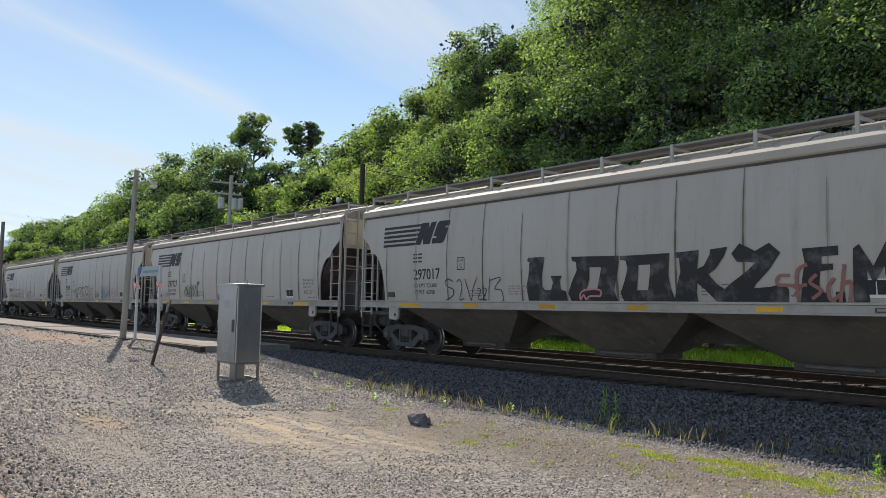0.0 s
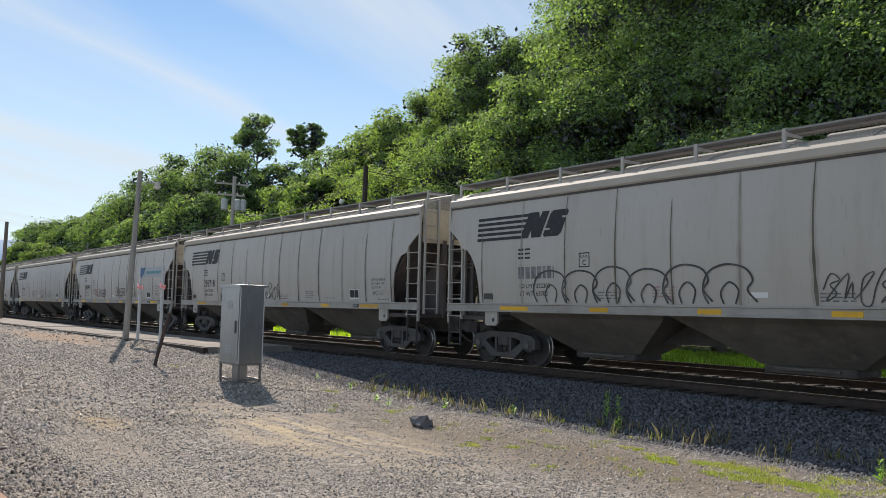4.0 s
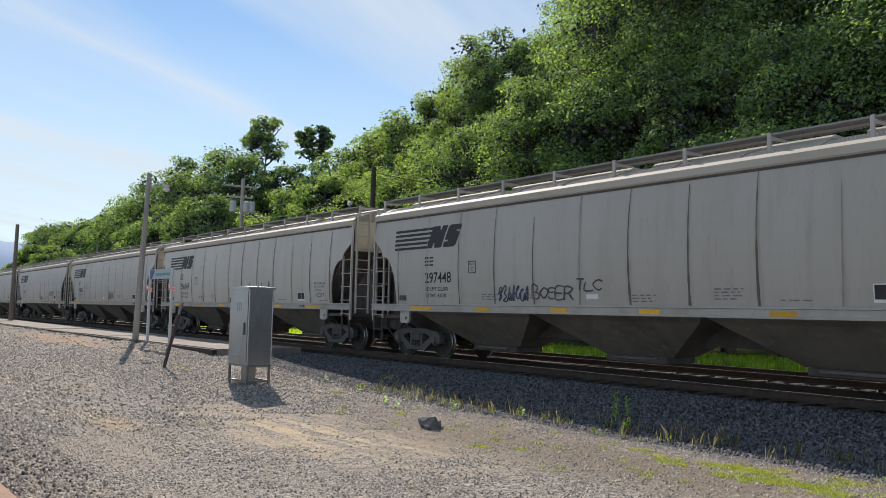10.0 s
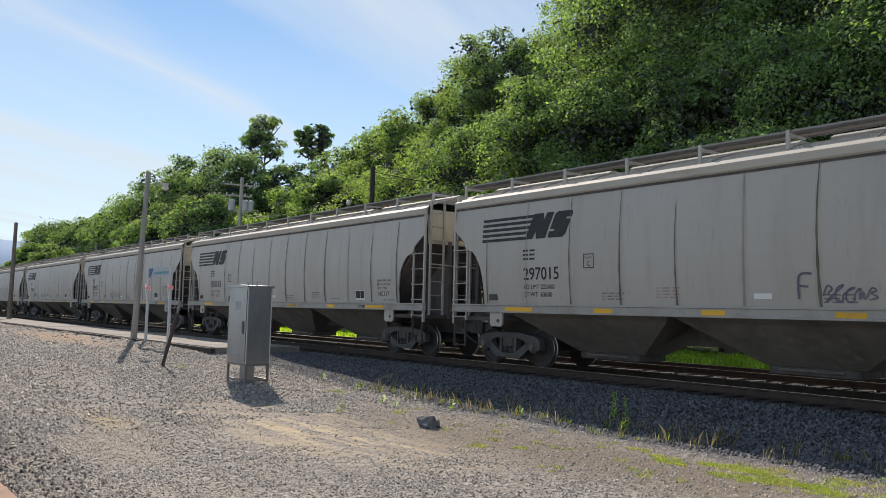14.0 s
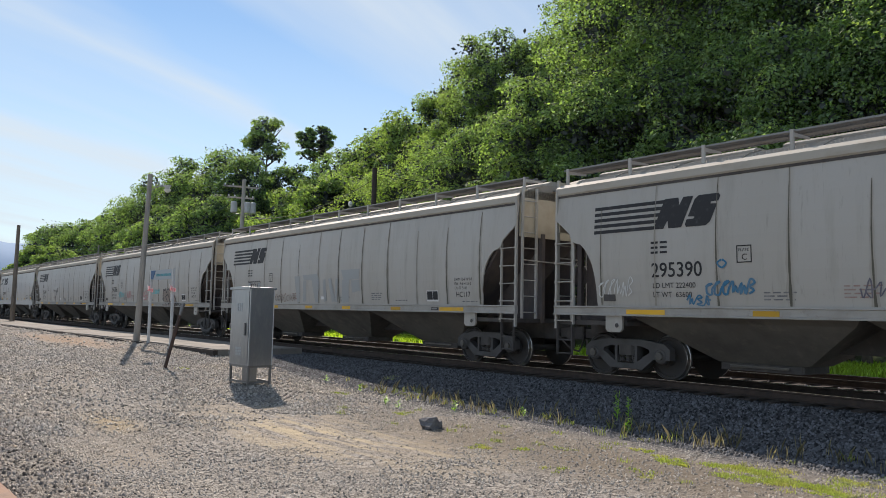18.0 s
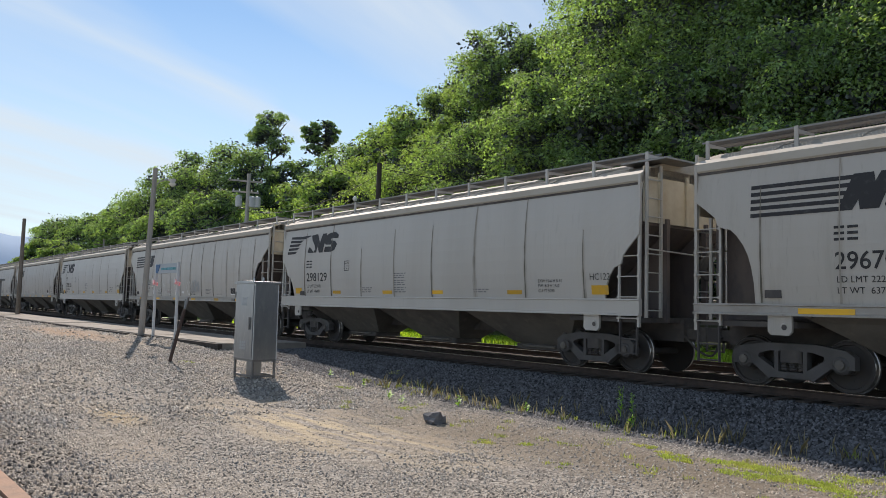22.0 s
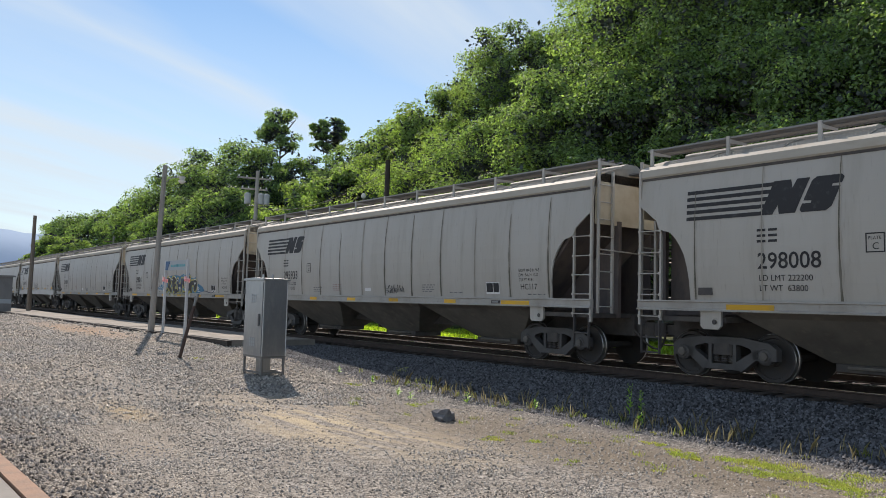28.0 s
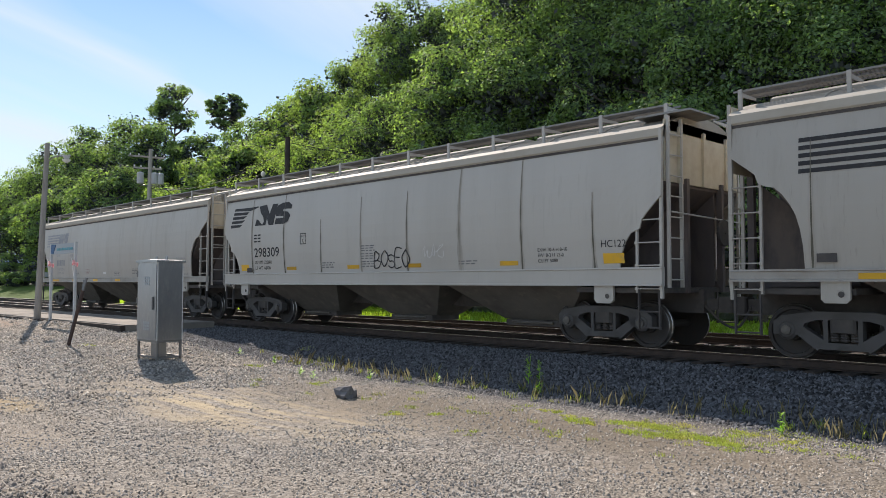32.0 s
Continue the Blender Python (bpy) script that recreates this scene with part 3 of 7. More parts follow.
def truck_parts(car, x, wheels):
    truck = tagged(new("truck"), "grimy cast steel two-axle truck")
    truck.parent, truck.location = car, (x, 0, 0)
    for way in (-1, 1):
        y0, y1 = way * 0.92, way * 1.10
        b = Build()
        b.prism([(-1.12, 0.64), (-0.98, 0.74), (-0.45, 0.82), (0.45, 0.82), (0.98, 0.74), (1.12, 0.64), (1.12, 0.42), (0.66, 0.42), (0.60, 0.62), (0.4, 0.68), (-0.4, 0.68), (-0.60, 0.62), (-0.66, 0.42), (-1.12, 0.42)], y0, y1)
        b.prism([(-0.95, 0.60), (-0.72, 0.62), (-0.28, 0.34), (-0.40, 0.17)], y0, y1)
        b.prism([(0.95, 0.60), (0.40, 0.17), (0.28, 0.34), (0.72, 0.62)], y0, y1)
        b.prism([(-0.40, 0.20), (0.40, 0.20), (0.36, 0.31), (-0.36, 0.31)], y0, y1)
        b.box(-0.30, min(y0, y1), 0.31, -0.23, max(y0, y1), 0.68)
        b.box(0.23, min(y0, y1), 0.31, 0.30, max(y0, y1), 0.68)
        for s in (-0.889, 0.889):
            b.lathe([(0, 0.17), (0.12 * way, 0.17), (0.16 * way, 0.12)], (s, way * 0.96, 0.5), "y", 12)
        part("sideframe", b, frame_grime, truck)
        for s in (-0.16, 0.0, 0.16):
            coil = [(0.0225 * k, 0.055 if k % 2 == 0 else 0.075) for k in range(11)]
            part("spring", Build().lathe(coil, (s, way * 1.0, 0.33), "z", 8), under_dark, truck)
        for s in (-0.889, 0.889):
            cap = Build().lathe([(0, 0.085), (0.05 * way, 0.08), (0.06 * way, 0.03)], (s, way * 1.11, 0.5), "y", 10)
            part("bearing_cap", cap, hopper_dirt, truck)
    part("bolster", Build().box(-0.2, -1.12, 0.48, 0.2, 1.12, 0.70, 0.04), under_dark, truck)
    for s in (-0.889, 0.889):
        ob = part("wheelset", wheels, None, truck, at=(s, 0, 0.457))
    return truck


def wheelset_mesh():
    b = Build()
    b.rod((0, -1.0, 0), (0, 1.0, 0), 0.08, 10)
    for way in (-1, 1):
        b.lathe([(0.685 * way, 0.40), (0.685 * way, 0.485), (0.715 * way, 0.475), (0.725 * way, 0.457), (0.80 * way, 0.452), (0.815 * way, 0.44), (0.815 * way, 0.385), (0.775 * way, 0.37), (0.76 * way, 0.16), (0.82 * way, 0.14)], (0, 0, 0), "y", 28)
    # casting marks that show the turning
    for k in range(2):
        w = k * math.pi
        b.box(0.25 * math.cos(w) - 0.03, -0.775, 0.25 * math.sin(w) - 0.02, 0.25 * math.cos(w) + 0.03, -0.757, 0.25 * math.sin(w) + 0.02)
    me = b.mesh("wheelset", [wheel_grime, steel_bright])
    for p in me.polygons:
        r = math.hypot(p.center.x, p.center.z)
        if abs(p.center.y) > 0.7 and r > 0.43:
            p.material_index = 1
    return me


frame_grime = material("cast_steel_grime", (0.098, 0.094, 0.093), 0.65, tones=[((0.07, 0.066, 0.063), 3, 0.45, 0.75)], bump=0.1, bump_scale=20)
wheel_grime = material("wheel_grime", (0.06, 0.056, 0.055), 0.8, tones=[((0.07, 0.058, 0.05), 5, 0.45, 0.75)])
zinc_grey = material("dull_zinc", (0.3, 0.3, 0.3), 0.5, 0.6)
grate_mat = material("galvanised_grating", (0.27, 0.265, 0.255), 0.5, 0.7, tones=[((0.25, 0.2, 0.16), 3, 0.5, 0.8)])


def hopper_car(length, pitch, late):
    """A covered hopper car; late: the newer build with a deeper sill and curved openings."""
    paint = car_light if late else car_grey
    car = thing("hopper_car", "grey covered hopper railroad car rolling on the near track", "freight car", "cars of the train")
    h, half_gap = length / 2, (pitch - length) / 2
    car["half_length"] = h
    low, sill = (1.23, 1.57) if late else (SILL_LOW, SILL_TOP)
    for way in (-1, 1):
        part("side_wall", side_sheet(length, way, CUT_LATE if late else CUT), paint, car, "bulged grey side sheet with streaks of grime" if way < 0 else "", smooth=False)
        ring = [(1.50, low), (1.64, low), (1.64, low + 0.03), (1.60, low + 0.04), (1.60, sill - 0.025), (1.625, sill - 0.015), (1.62, sill + 0.015), (1.50, sill + 0.012)]
        b = Build().prism([(way * p, q) for p, q in ring], -h, h, "x")
        part("side_sill", b, paint if late else sill_paint, car)
        e = Build().prism([(way * 1.42, EAVE + 0.12), (way * 1.53, EAVE + 0.05), (way * 1.572, EAVE + 0.02), (way * 1.575, EAVE - 0.12), (way * 1.545, EAVE - 0.15), (way * 1.44, EAVE - 0.14)], -h, h, "x")
        part("eave", e, eave_cream, car)
        # the shade line below the eave, put in as a thin dark strip
        part("drip_bead", Build().box(-h + 0.06, min(way * 1.49, way * 1.541), EAVE - 0.2, h - 0.06, max(way * 1.49, way * 1.541), EAVE - 0.148), under_dark, car, "dark strip drawn for the shade under the eave")
        # running board along the roof, on brackets
        g = Build()
        y0, y1 = (-1.24, -0.62) if way < 0 else (0.62, 1.24)
        for y in (y0, (y0 + y1) / 2, y1):
            g.box(-h - 0.05, y - 0.01, 4.655, h + 0.05, y + 0.01, 4.69)
        for i in range(int(length / 0.07)):
            x = -h + i * 0.07
            g.add([(x + 0.012, y0, 4.69), (x - 0.012, y0, 4.662), (x - 0.012, y1, 4.662), (x + 0.012, y1, 4.69)], [(0, 1, 2, 3)])
        part("running_board", g, grate_mat, car, "galvanised grating walkway")
        post = Build()
        post.box(-0.035, -0.02, 4.28, 0.035, 0.02, 4.70)
        ring = [(way * -0.02, 4.65), (way * -0.62, 4.65), (way * -0.62, 4.61), (way * -0.02, 4.57)]
        post.prism(ring, -0.012, 0.012, 'x')
        pm = post.mesh("bracket", paint)
        count = 11 if not late else 12
        for i in range(count):
            part("bracket", pm, None, car, at=(-h + 0.08 + (length - 0.16) * i / (count - 1), way * 1.255, 0))
    # roof: shallow arch, with the long hatch trough
    r = Build()
    arch = [(-1.47, EAVE + 0.06), (-1.1, EAVE + 0.24), (-0.7, EAVE + 0.36), (-0.3, EAVE + 0.41), (0.3, EAVE + 0.41), (0.7, EAVE + 0.36), (1.1, EAVE + 0.24), (1.47, EAVE + 0.06), (1.47, EAVE), (-1.47, EAVE)]
    r.prism(arch, -h, h, "x")
    for i in range(11):
        x = -h + 1.5 + (length - 3.0) * i / 10
        r.prism([(p[0] * 0.99, p[1] + 0.025) for p in arch], x - 0.03, x + 0.03, "x")
    part("roof", r, roof_grey, car, "weathered roof sheet with ribs")
    hatch = Build().prism([(-0.32, 0), (-0.30, 0.10), (-0.18, 0.16), (0.18, 0.16), (0.30, 0.10), (0.32, 0)], -1.9, 1.9, "x").mesh("hatch", roof_grey)
    for i in range(4):
        part("hatch", hatch, None, car, at=(-h + 2.2 + (length - 4.4) * i / 3, 0, EAVE + 0.4)).scale = (length / 17.0 * 0.98, 1, 1)
    rng = random.Random(5 if late else 3)
    n_seam = 12 if not late else 8
    gap, start = 1.877, 1.8
    for i in range(n_seam):
        x = -h + (start + gap * i if late else SEAMS[i])
        top = rng.choice((3.1, 3.6, 3.9, 4.05, 4.08))
        bow = rng.uniform(-0.03, 0.04)
        s = Build()
        zs = np.linspace(1.53, top, 11)
        strength = rng.uniform(0.85, 1.6)
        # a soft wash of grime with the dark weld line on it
        for wide, off in ((0.04, 0.004), (0.0, 0.008)):
            for a, b in zip(zs[:-1], zs[1:]):
                w0, w1 = (strength * (0.016 * (1 - (z - 1.53) / (top - 1.53)) ** 1.3 + 0.006 + wide * (0.35 + 0.65 * (top - z) / (top - 1.53))) * (1 + 0.3 * math.sin(z * 11 + i * 2.3)) for z in (a, b))
                x0, x1 = (x + bow * math.sin((z - 1.53) / 2.5 * math.pi) for z in (a, b))
                s.add([(x0 - w0, -flank(a) - off, a), (x0 + w0, -flank(a) - off, a), (x1 + w1, -flank(b) - off, b), (x1 - w1, -flank(b) - off, b)], [(0, 1, 2, 3)])
        faint = rng.random() < 0.25
        me = s.mesh("seam", [seam_halo, seam_faint if faint else seam_dirt])
        for p in me.polygons:
            p.material_index = int(p.index >= 10)
        part("seam", me, None, car, "faint weld seam" if faint else "dark streaked weld seam")
    for end in (-1, 1):
        xe = end * h
        up = Build()
        up.box(min(xe, xe - end * 0.03), -1.46, 3.2, max(xe, xe - end * 0.03), 1.46, EAVE + 0.2)
        for y in ((-0.95, 0.0, 0.95) if late else ()):
            up.box(min(xe, xe + end * 0.05), y - 0.05, 3.2, max(xe, xe + end * 0.05), y + 0.05, EAVE + 0.1)
        part("end_sheet", up, end_cream, car, "cream end sheet with stiffeners")
        top = 3.2 if late else 3.72
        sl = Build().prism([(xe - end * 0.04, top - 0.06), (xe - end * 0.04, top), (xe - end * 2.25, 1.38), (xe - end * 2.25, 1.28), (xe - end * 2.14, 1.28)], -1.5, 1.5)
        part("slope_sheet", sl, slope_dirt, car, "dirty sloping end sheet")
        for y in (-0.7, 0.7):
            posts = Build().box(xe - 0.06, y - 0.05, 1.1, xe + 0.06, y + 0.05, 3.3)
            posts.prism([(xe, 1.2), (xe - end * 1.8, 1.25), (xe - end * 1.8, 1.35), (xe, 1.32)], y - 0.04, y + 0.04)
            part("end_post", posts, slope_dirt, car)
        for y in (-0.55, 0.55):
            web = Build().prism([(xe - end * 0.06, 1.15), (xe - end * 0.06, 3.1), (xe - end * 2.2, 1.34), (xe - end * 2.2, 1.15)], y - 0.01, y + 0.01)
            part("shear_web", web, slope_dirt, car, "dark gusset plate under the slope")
        plat = Build().box(min(xe, xe - end * 2.0), -1.5, 1.1, max(xe, xe - end * 2.0), 1.5, 1.2)
        part("end_platform", plat, under_dark, car)
        for way in (-1, 1):
            y = way * 1.55
            lad = ladder(xe - end * 0.03, xe - end * 0.55, y, 1.0, EAVE + 0.02, 1.1, 3.05, [1.18, 1.62, 2.05, 2.48, 2.92])
            part("side_ladder", lad, paint, car, "welded side ladder")
            st = Build()
            for x in (xe - end * 0.08, xe - end * 0.52):
                st.box(x - 0.012, y - 0.03, 0.42, x + 0.012, y + 0.03, 1.2)
            for z in (0.45, 0.75):
                st.rod((xe - end * 0.08, y, z), (xe - end * 0.52, y, z), 0.018)
            part("stirrup", st, under_dark, car)
        el = Build()
        for y in (-1.42, -0.95):
            el.box(xe + end * 0.02, y - 0.025, 1.2, xe + end * 0.08, y + 0.025, EAVE + 0.25)
        for i in range(8):
            z = 1.35 + i * 0.39
            el.rod((xe + end * 0.08, -1.42, z), (xe + end * 0.08, -0.95, z), 0.015)
        part("end_ladder", el, paint, car)
        rail_bar = Build().rod((xe + end * 0.09, -1.4, 2.62), (xe + end * 0.09, 1.4, 2.55), 0.018)
        part("handrail", rail_bar, paint, car)
        cp = Build()
        cp.box(min(xe - end * 0.6, xe + end * (half_gap - 0.12)), -0.11, 0.76, max(xe - end * 0.6, xe + end * (half_gap - 0.12)), 0.11, 0.98)
        cp.box(min(xe + end * (half_gap - 0.28), xe + end * half_gap), -0.2, 0.72, max(xe + end * (half_gap - 0.28), xe + end * half_gap), 0.16, 1.02, 0.03)
        part("coupler", cp, under_dark, car)
        hose = Build().tube([(xe + end * (0.2 + (half_gap - 0.2) * k / 6), -0.35 + 0.3 * k / 6, 0.85 - 0.42 * math.sin(math.pi * k / 12)) for k in range(7)], 0.025)
        part("air_hose", hose, under_dark, car)
        jack = Build()
        xj = xe - end * (1.72 if not late else 1.3)
        jack.prism([(xj - 0.22, low + 0.02), (xj + 0.22, low + 0.02), (xj + 0.22, low - 0.28), (xj + 0.16, low - 0.34), (xj - 0.16, low - 0.34), (xj - 0.22, low - 0.28)], -1.58, -1.52)
        jack.lathe([(0, 0.06), (-0.012, 0.05)], (xj + 0.08, -1.58, low - 0.18), "y", 10)
        pad = part("jacking_pad", jack, paint, car)
        # no opening is cut: a dark disc paints the shade inside the hole
        part("hole", Build().lathe([(0, 0.05), (-0.004, 0.045), (-0.005, 0.01)], (xj + 0.09, -1.594, low - 0.2), "y", 10), under_dark, pad)
    shelf = Build().box(h - 0.75, -1.3, EAVE + 0.32, h + 0.45, -0.2, EAVE + 0.36) if late else Build().box(h + 0.02, -0.35, EAVE + 0.24, h + 0.38, 1.2, EAVE + 0.28)
    part("crossover_board", shelf, grate_mat, car)
    bw = Build()
    bw.lathe([(0, 0.26), (0.03, 0.28), (0.06, 0.26)], (h + 0.12, 0.55, 2.3), "x", 16)
    bw.rod((h, 0.55, 2.3), (h + 0.2, 0.55, 2.3), 0.03)
    part("brake_wheel", bw, under_dark, car)
    tank = Build().lathe([(-0.55, 0.05), (-0.5, 0.2), (0.5, 0.2), (0.55, 0.05)], (-h + 1.0, 0.7, 1.5), "x", 12)
    part("air_reservoir", tank, under_dark, car)
    cs = Build().box(-h - 0.1, -0.22, 0.70, h + 0.1, 0.22, 1.17)
    part("centre_sill", cs, under_dark, car)
    # three discharge bays that meet above the rail in low ridges
    for i, xc in enumerate((-4.4, 0.0, 4.4)):
        xc *= length / 17.0
        w = 2.17 * length / 17.0
        bay = Build()
        rings = [(w, 1.47, 1.5), (w * 0.985, 1.46, 1.3), (w * 0.93, 1.30, 1.2), (0.93, 0.42, 0.44)]
        pts = [p for hw, hd, z in rings for p in ((xc - hw, -hd, z), (xc + hw, -hd, z), (xc + hw, hd, z), (xc - hw, hd, z))]
        faces = [(3, 2, 1, 0), (12, 13, 14, 15)] + [(a + k, a + (k + 1) % 4, a + 4 + (k + 1) % 4, a + 4 + k) for a in (0, 4, 8) for k in range(4)]
        part("discharge_bay", bay.add(pts, faces), hopper_dirt, car, "grimy tapered hopper")
        gate = Build().box(xc - 0.85, -0.5, 0.30, xc + 0.85, 0.5, 0.435, 0.03)
        part("outlet_gate", gate, under_dark, car)
        part("gate_shaft", Build().rod((xc - 0.6, -0.54, 0.38), (xc + 0.6, -0.54, 0.38), 0.03), hopper_dirt, car)
    wheels = wheelset_mesh()
    centre = h - 1.65
    for x in (-centre, centre):
        truck_parts(car, x, wheels)
    return car


TYPE_A = (18.2, 19.5)
TYPE_B = (16.45, 17.75)
SPEED = 15.56


# ---- lettering and graffiti on the cars ----
STRETCH = 1.03


def decal(name, polys, mat, car, x0, z0, label="", off=0.006):
    """Flat paint laid on the bulged side: polys are (points, faces) in metres along and up from x0, z0."""
    b = Build()
    end, stretch = -car["half_length"], STRETCH if name.startswith("graffiti") else 1.0
    for pts, faces in polys:
        b.add([(end + stretch * (x0 + x - end), -flank(z0 + z) - off if z0 + z > 1.49 else -1.628 - off if z0 + z > 1.46 else -1.603 - off, z0 + z) for x, z in pts], faces)
    me = bpy.data.meshes.new(name)
    me.from_pydata(b.v, [], b.f)
    me.materials.append(mat)
    ob = new(name, me)
    ob.parent = car
    return tagged(ob, label)


def quad(x0, z0, x1, z1, lean=0.0):
    return [(x0 + lean * z0, z0), (x1 + lean * z0, z0), (x1 + lean * z1, z1), (x0 + lean * z1, z1)], [(0, 1, 2, 3)]


def filled(ring, hole=(), limit=0.16):
    """A painted shape with any outline, and at most one hole, cut fine enough to follow the bulge."""
    bm = bmesh.new()
    edges = []
    for loop in (ring, hole):
        vs = [bm.verts.new((x, z, 0)) for x, z in loop]
        edges += [bm.edges.new((vs[k], vs[(k + 1) % len(vs)])) for k in range(len(vs))]
    bmesh.ops.triangle_fill(bm, use_beauty=True, use_dissolve=False, edges=edges)
    bm.verts.index_update()
    pts = [(v.co.x, v.co.y) for v in bm.verts]
    faces = [tuple(v.index for v in f.verts) for f in bm.faces]
    bm.free()
    return finer(pts, faces, limit)


def ribbon(line, width):
    """A brush stroke along a line of points."""
    pts, faces = [], []
    for i, (x, z) in enumerate(line):
        a, b = line[max(0, i - 1)], line[min(len(line) - 1, i + 1)]
        dx, dz = b[0] - a[0], b[1] - a[1]
        n = math.hypot(dx, dz) or 1.0
        pts += [(x - dz / n * width / 2, z + dx / n * width / 2), (x + dz / n * width / 2, z - dx / n * width / 2)]
        if i:
            k = 2 * i
            faces.append((k - 2, k - 1, k + 1, k))
    return pts, faces


def scrawl(seed, width, height, letters_n, stroke=0.035):
    """An unreadable tag: one running line of loops, peaks and hooks."""
    rng = random.Random(seed)
    n = int(letters_n * 1.35) + 1
    step = width / n
    line = [(0.0, height * rng.uniform(0.3, 0.6))]
    for i in range(n):
        x, kind = step * i, rng.randrange(4)
        top, low = height * rng.uniform(0.75, 1.05), height * rng.uniform(-0.05, 0.15)
        if kind == 0:
            line += [(x + 0.25 * step, top), (x + 0.35 * step, low), (x + 0.6 * step, height * 0.55), (x + 0.85 * step, low)]
        elif kind == 1:
            line += [(x + 0.75 * step, top * 0.9), (x + 0.25 * step, top * 0.75), (x + 0.2 * step, low + 0.1 * height), (x + 0.8 * step, low), (x + 0.95 * step, height * 0.45)]
        elif kind == 2:
            line += [(x + 0.2 * step, low), (x + 0.45 * step, top), (x + 0.75 * step, low), (x + 0.3 * step, height * 0.4), (x + 0.95 * step, height * 0.45)]
        else:
            line += [(x + 0.3 * step, top), (x + 0.8 * step, top * 0.8), (x + 0.35 * step, height * 0.5), (x + 0.85 * step, height * 0.25), (x + 0.25 * step, low)]
    line = [(px + 0.15 * pz + rng.uniform(-0.08, 0.08) * step, pz) for px, pz in line]
    return [ribbon(smooth_line(line, 4), stroke * 0.8)]


def emblem_blocks(x):
    """Two slanted solid blocks with shallow notches, closing an owner's emblem."""
    lean = 0.42
    def slanted(ring):
        return filled([(x + px + lean * pz, pz) for px, pz in ring])
    first = [(0, 0), (0.24, 0), (0.27, 0.16), (0.36, 0), (0.66, 0), (0.66, 0.6), (0.43, 0.6), (0.41, 0.45), (0.32, 0.6), (0, 0.6)]
    second = [(0.72, 0.05), (0.77, 0), (1.2, 0), (1.27, 0.07), (1.27, 0.4), (1.12, 0.41), (1.12, 0.45), (1.27, 0.45), (1.27, 0.55), (1.2, 0.6), (0.78, 0.6), (0.72, 0.54), (0.72, 0.2), (0.87, 0.19), (0.87, 0.15), (0.72, 0.15)]
    return [slanted(first), slanted(second)]


def emblem_plain():
    """Five stripes and two slanted blocks, an owner's emblem without its letters."""
    stripes = [quad(0.0, 0.128 * i, 1.62 + 0.05 * i, 0.128 * i + 0.072) for i in range(5)]
    return stripes, emblem_blocks(1.56)


def emblem_mane():
    """The newer emblem: five tapering swept stripes, a mane-edged block and a rounded block."""
    stripes = [filled(ring) for ring in (
        [(0.63, 3.73), (0.59, 3.65), (1.64, 3.6), (2.13, 3.69), (2.09, 3.72), (1.48, 3.71)],
        [(0.58, 3.6), (0.56, 3.51), (1.4, 3.48), (1.56, 3.57)],
        [(0.53, 3.46), (0.51, 3.37), (1.2, 3.36), (1.43, 3.45)],
        [(0.48, 3.32), (0.46, 3.23), (1.13, 3.23), (1.33, 3.32)],
        [(0.43, 3.19), (0.4, 3.09), (1.01, 3.1), (1.16, 3.18)])]
    first = [(2.16, 3.71), (2.6, 3.74), (2.8, 3.43), (2.95, 3.73), (3.25, 3.73), (3.05, 3.08), (2.78, 3.08), (2.66, 3.3), (2.59, 3.09), (1.96, 3.1), (2.04, 3.31), (2.15, 3.28), (2.38, 3.12), (2.49, 3.2), (2.43, 3.36), (2.26, 3.51)]
    second = [(3.1, 3.45), (3.25, 3.67), (3.5, 3.73), (3.84, 3.74), (4.05, 3.63), (4.03, 3.52), (3.6, 3.54), (3.56, 3.47), (3.85, 3.44), (3.99, 3.32), (3.86, 3.14), (3.65, 3.08), (3.12, 3.09), (3.18, 3.27), (3.6, 3.26), (3.6, 3.32), (3.2, 3.34)]
    return stripes, [filled(first), filled(second)]


def bars(widths, height, gap, rng_seed=0):
    """Lines of writing too small to read."""
    out = []
    for i, w in enumerate(widths):
        x = 0.0
        rng = random.Random(rng_seed * 31 + i)
        while x < w:
            n = rng.uniform(0.08, 0.2)
            out.append(quad(x, -i * gap, min(w, x + n), -i * gap + height))
            x += n + 0.05
    return out


# load limit and light weight of the cars on which they differ
WEIGHTS = {"297015": ("222400", "63600"), "295390": ("222400", "63600"), "295933": ("222700", "63300"), "298008": ("222200", "63800"), "295209": ("222600", "63400")}
red_stencil = material("red_stencil", (0.36, 0.235, 0.215), 0.7, tones=[((0.42, 0.38, 0.35), 5, 0.45, 0.7)])


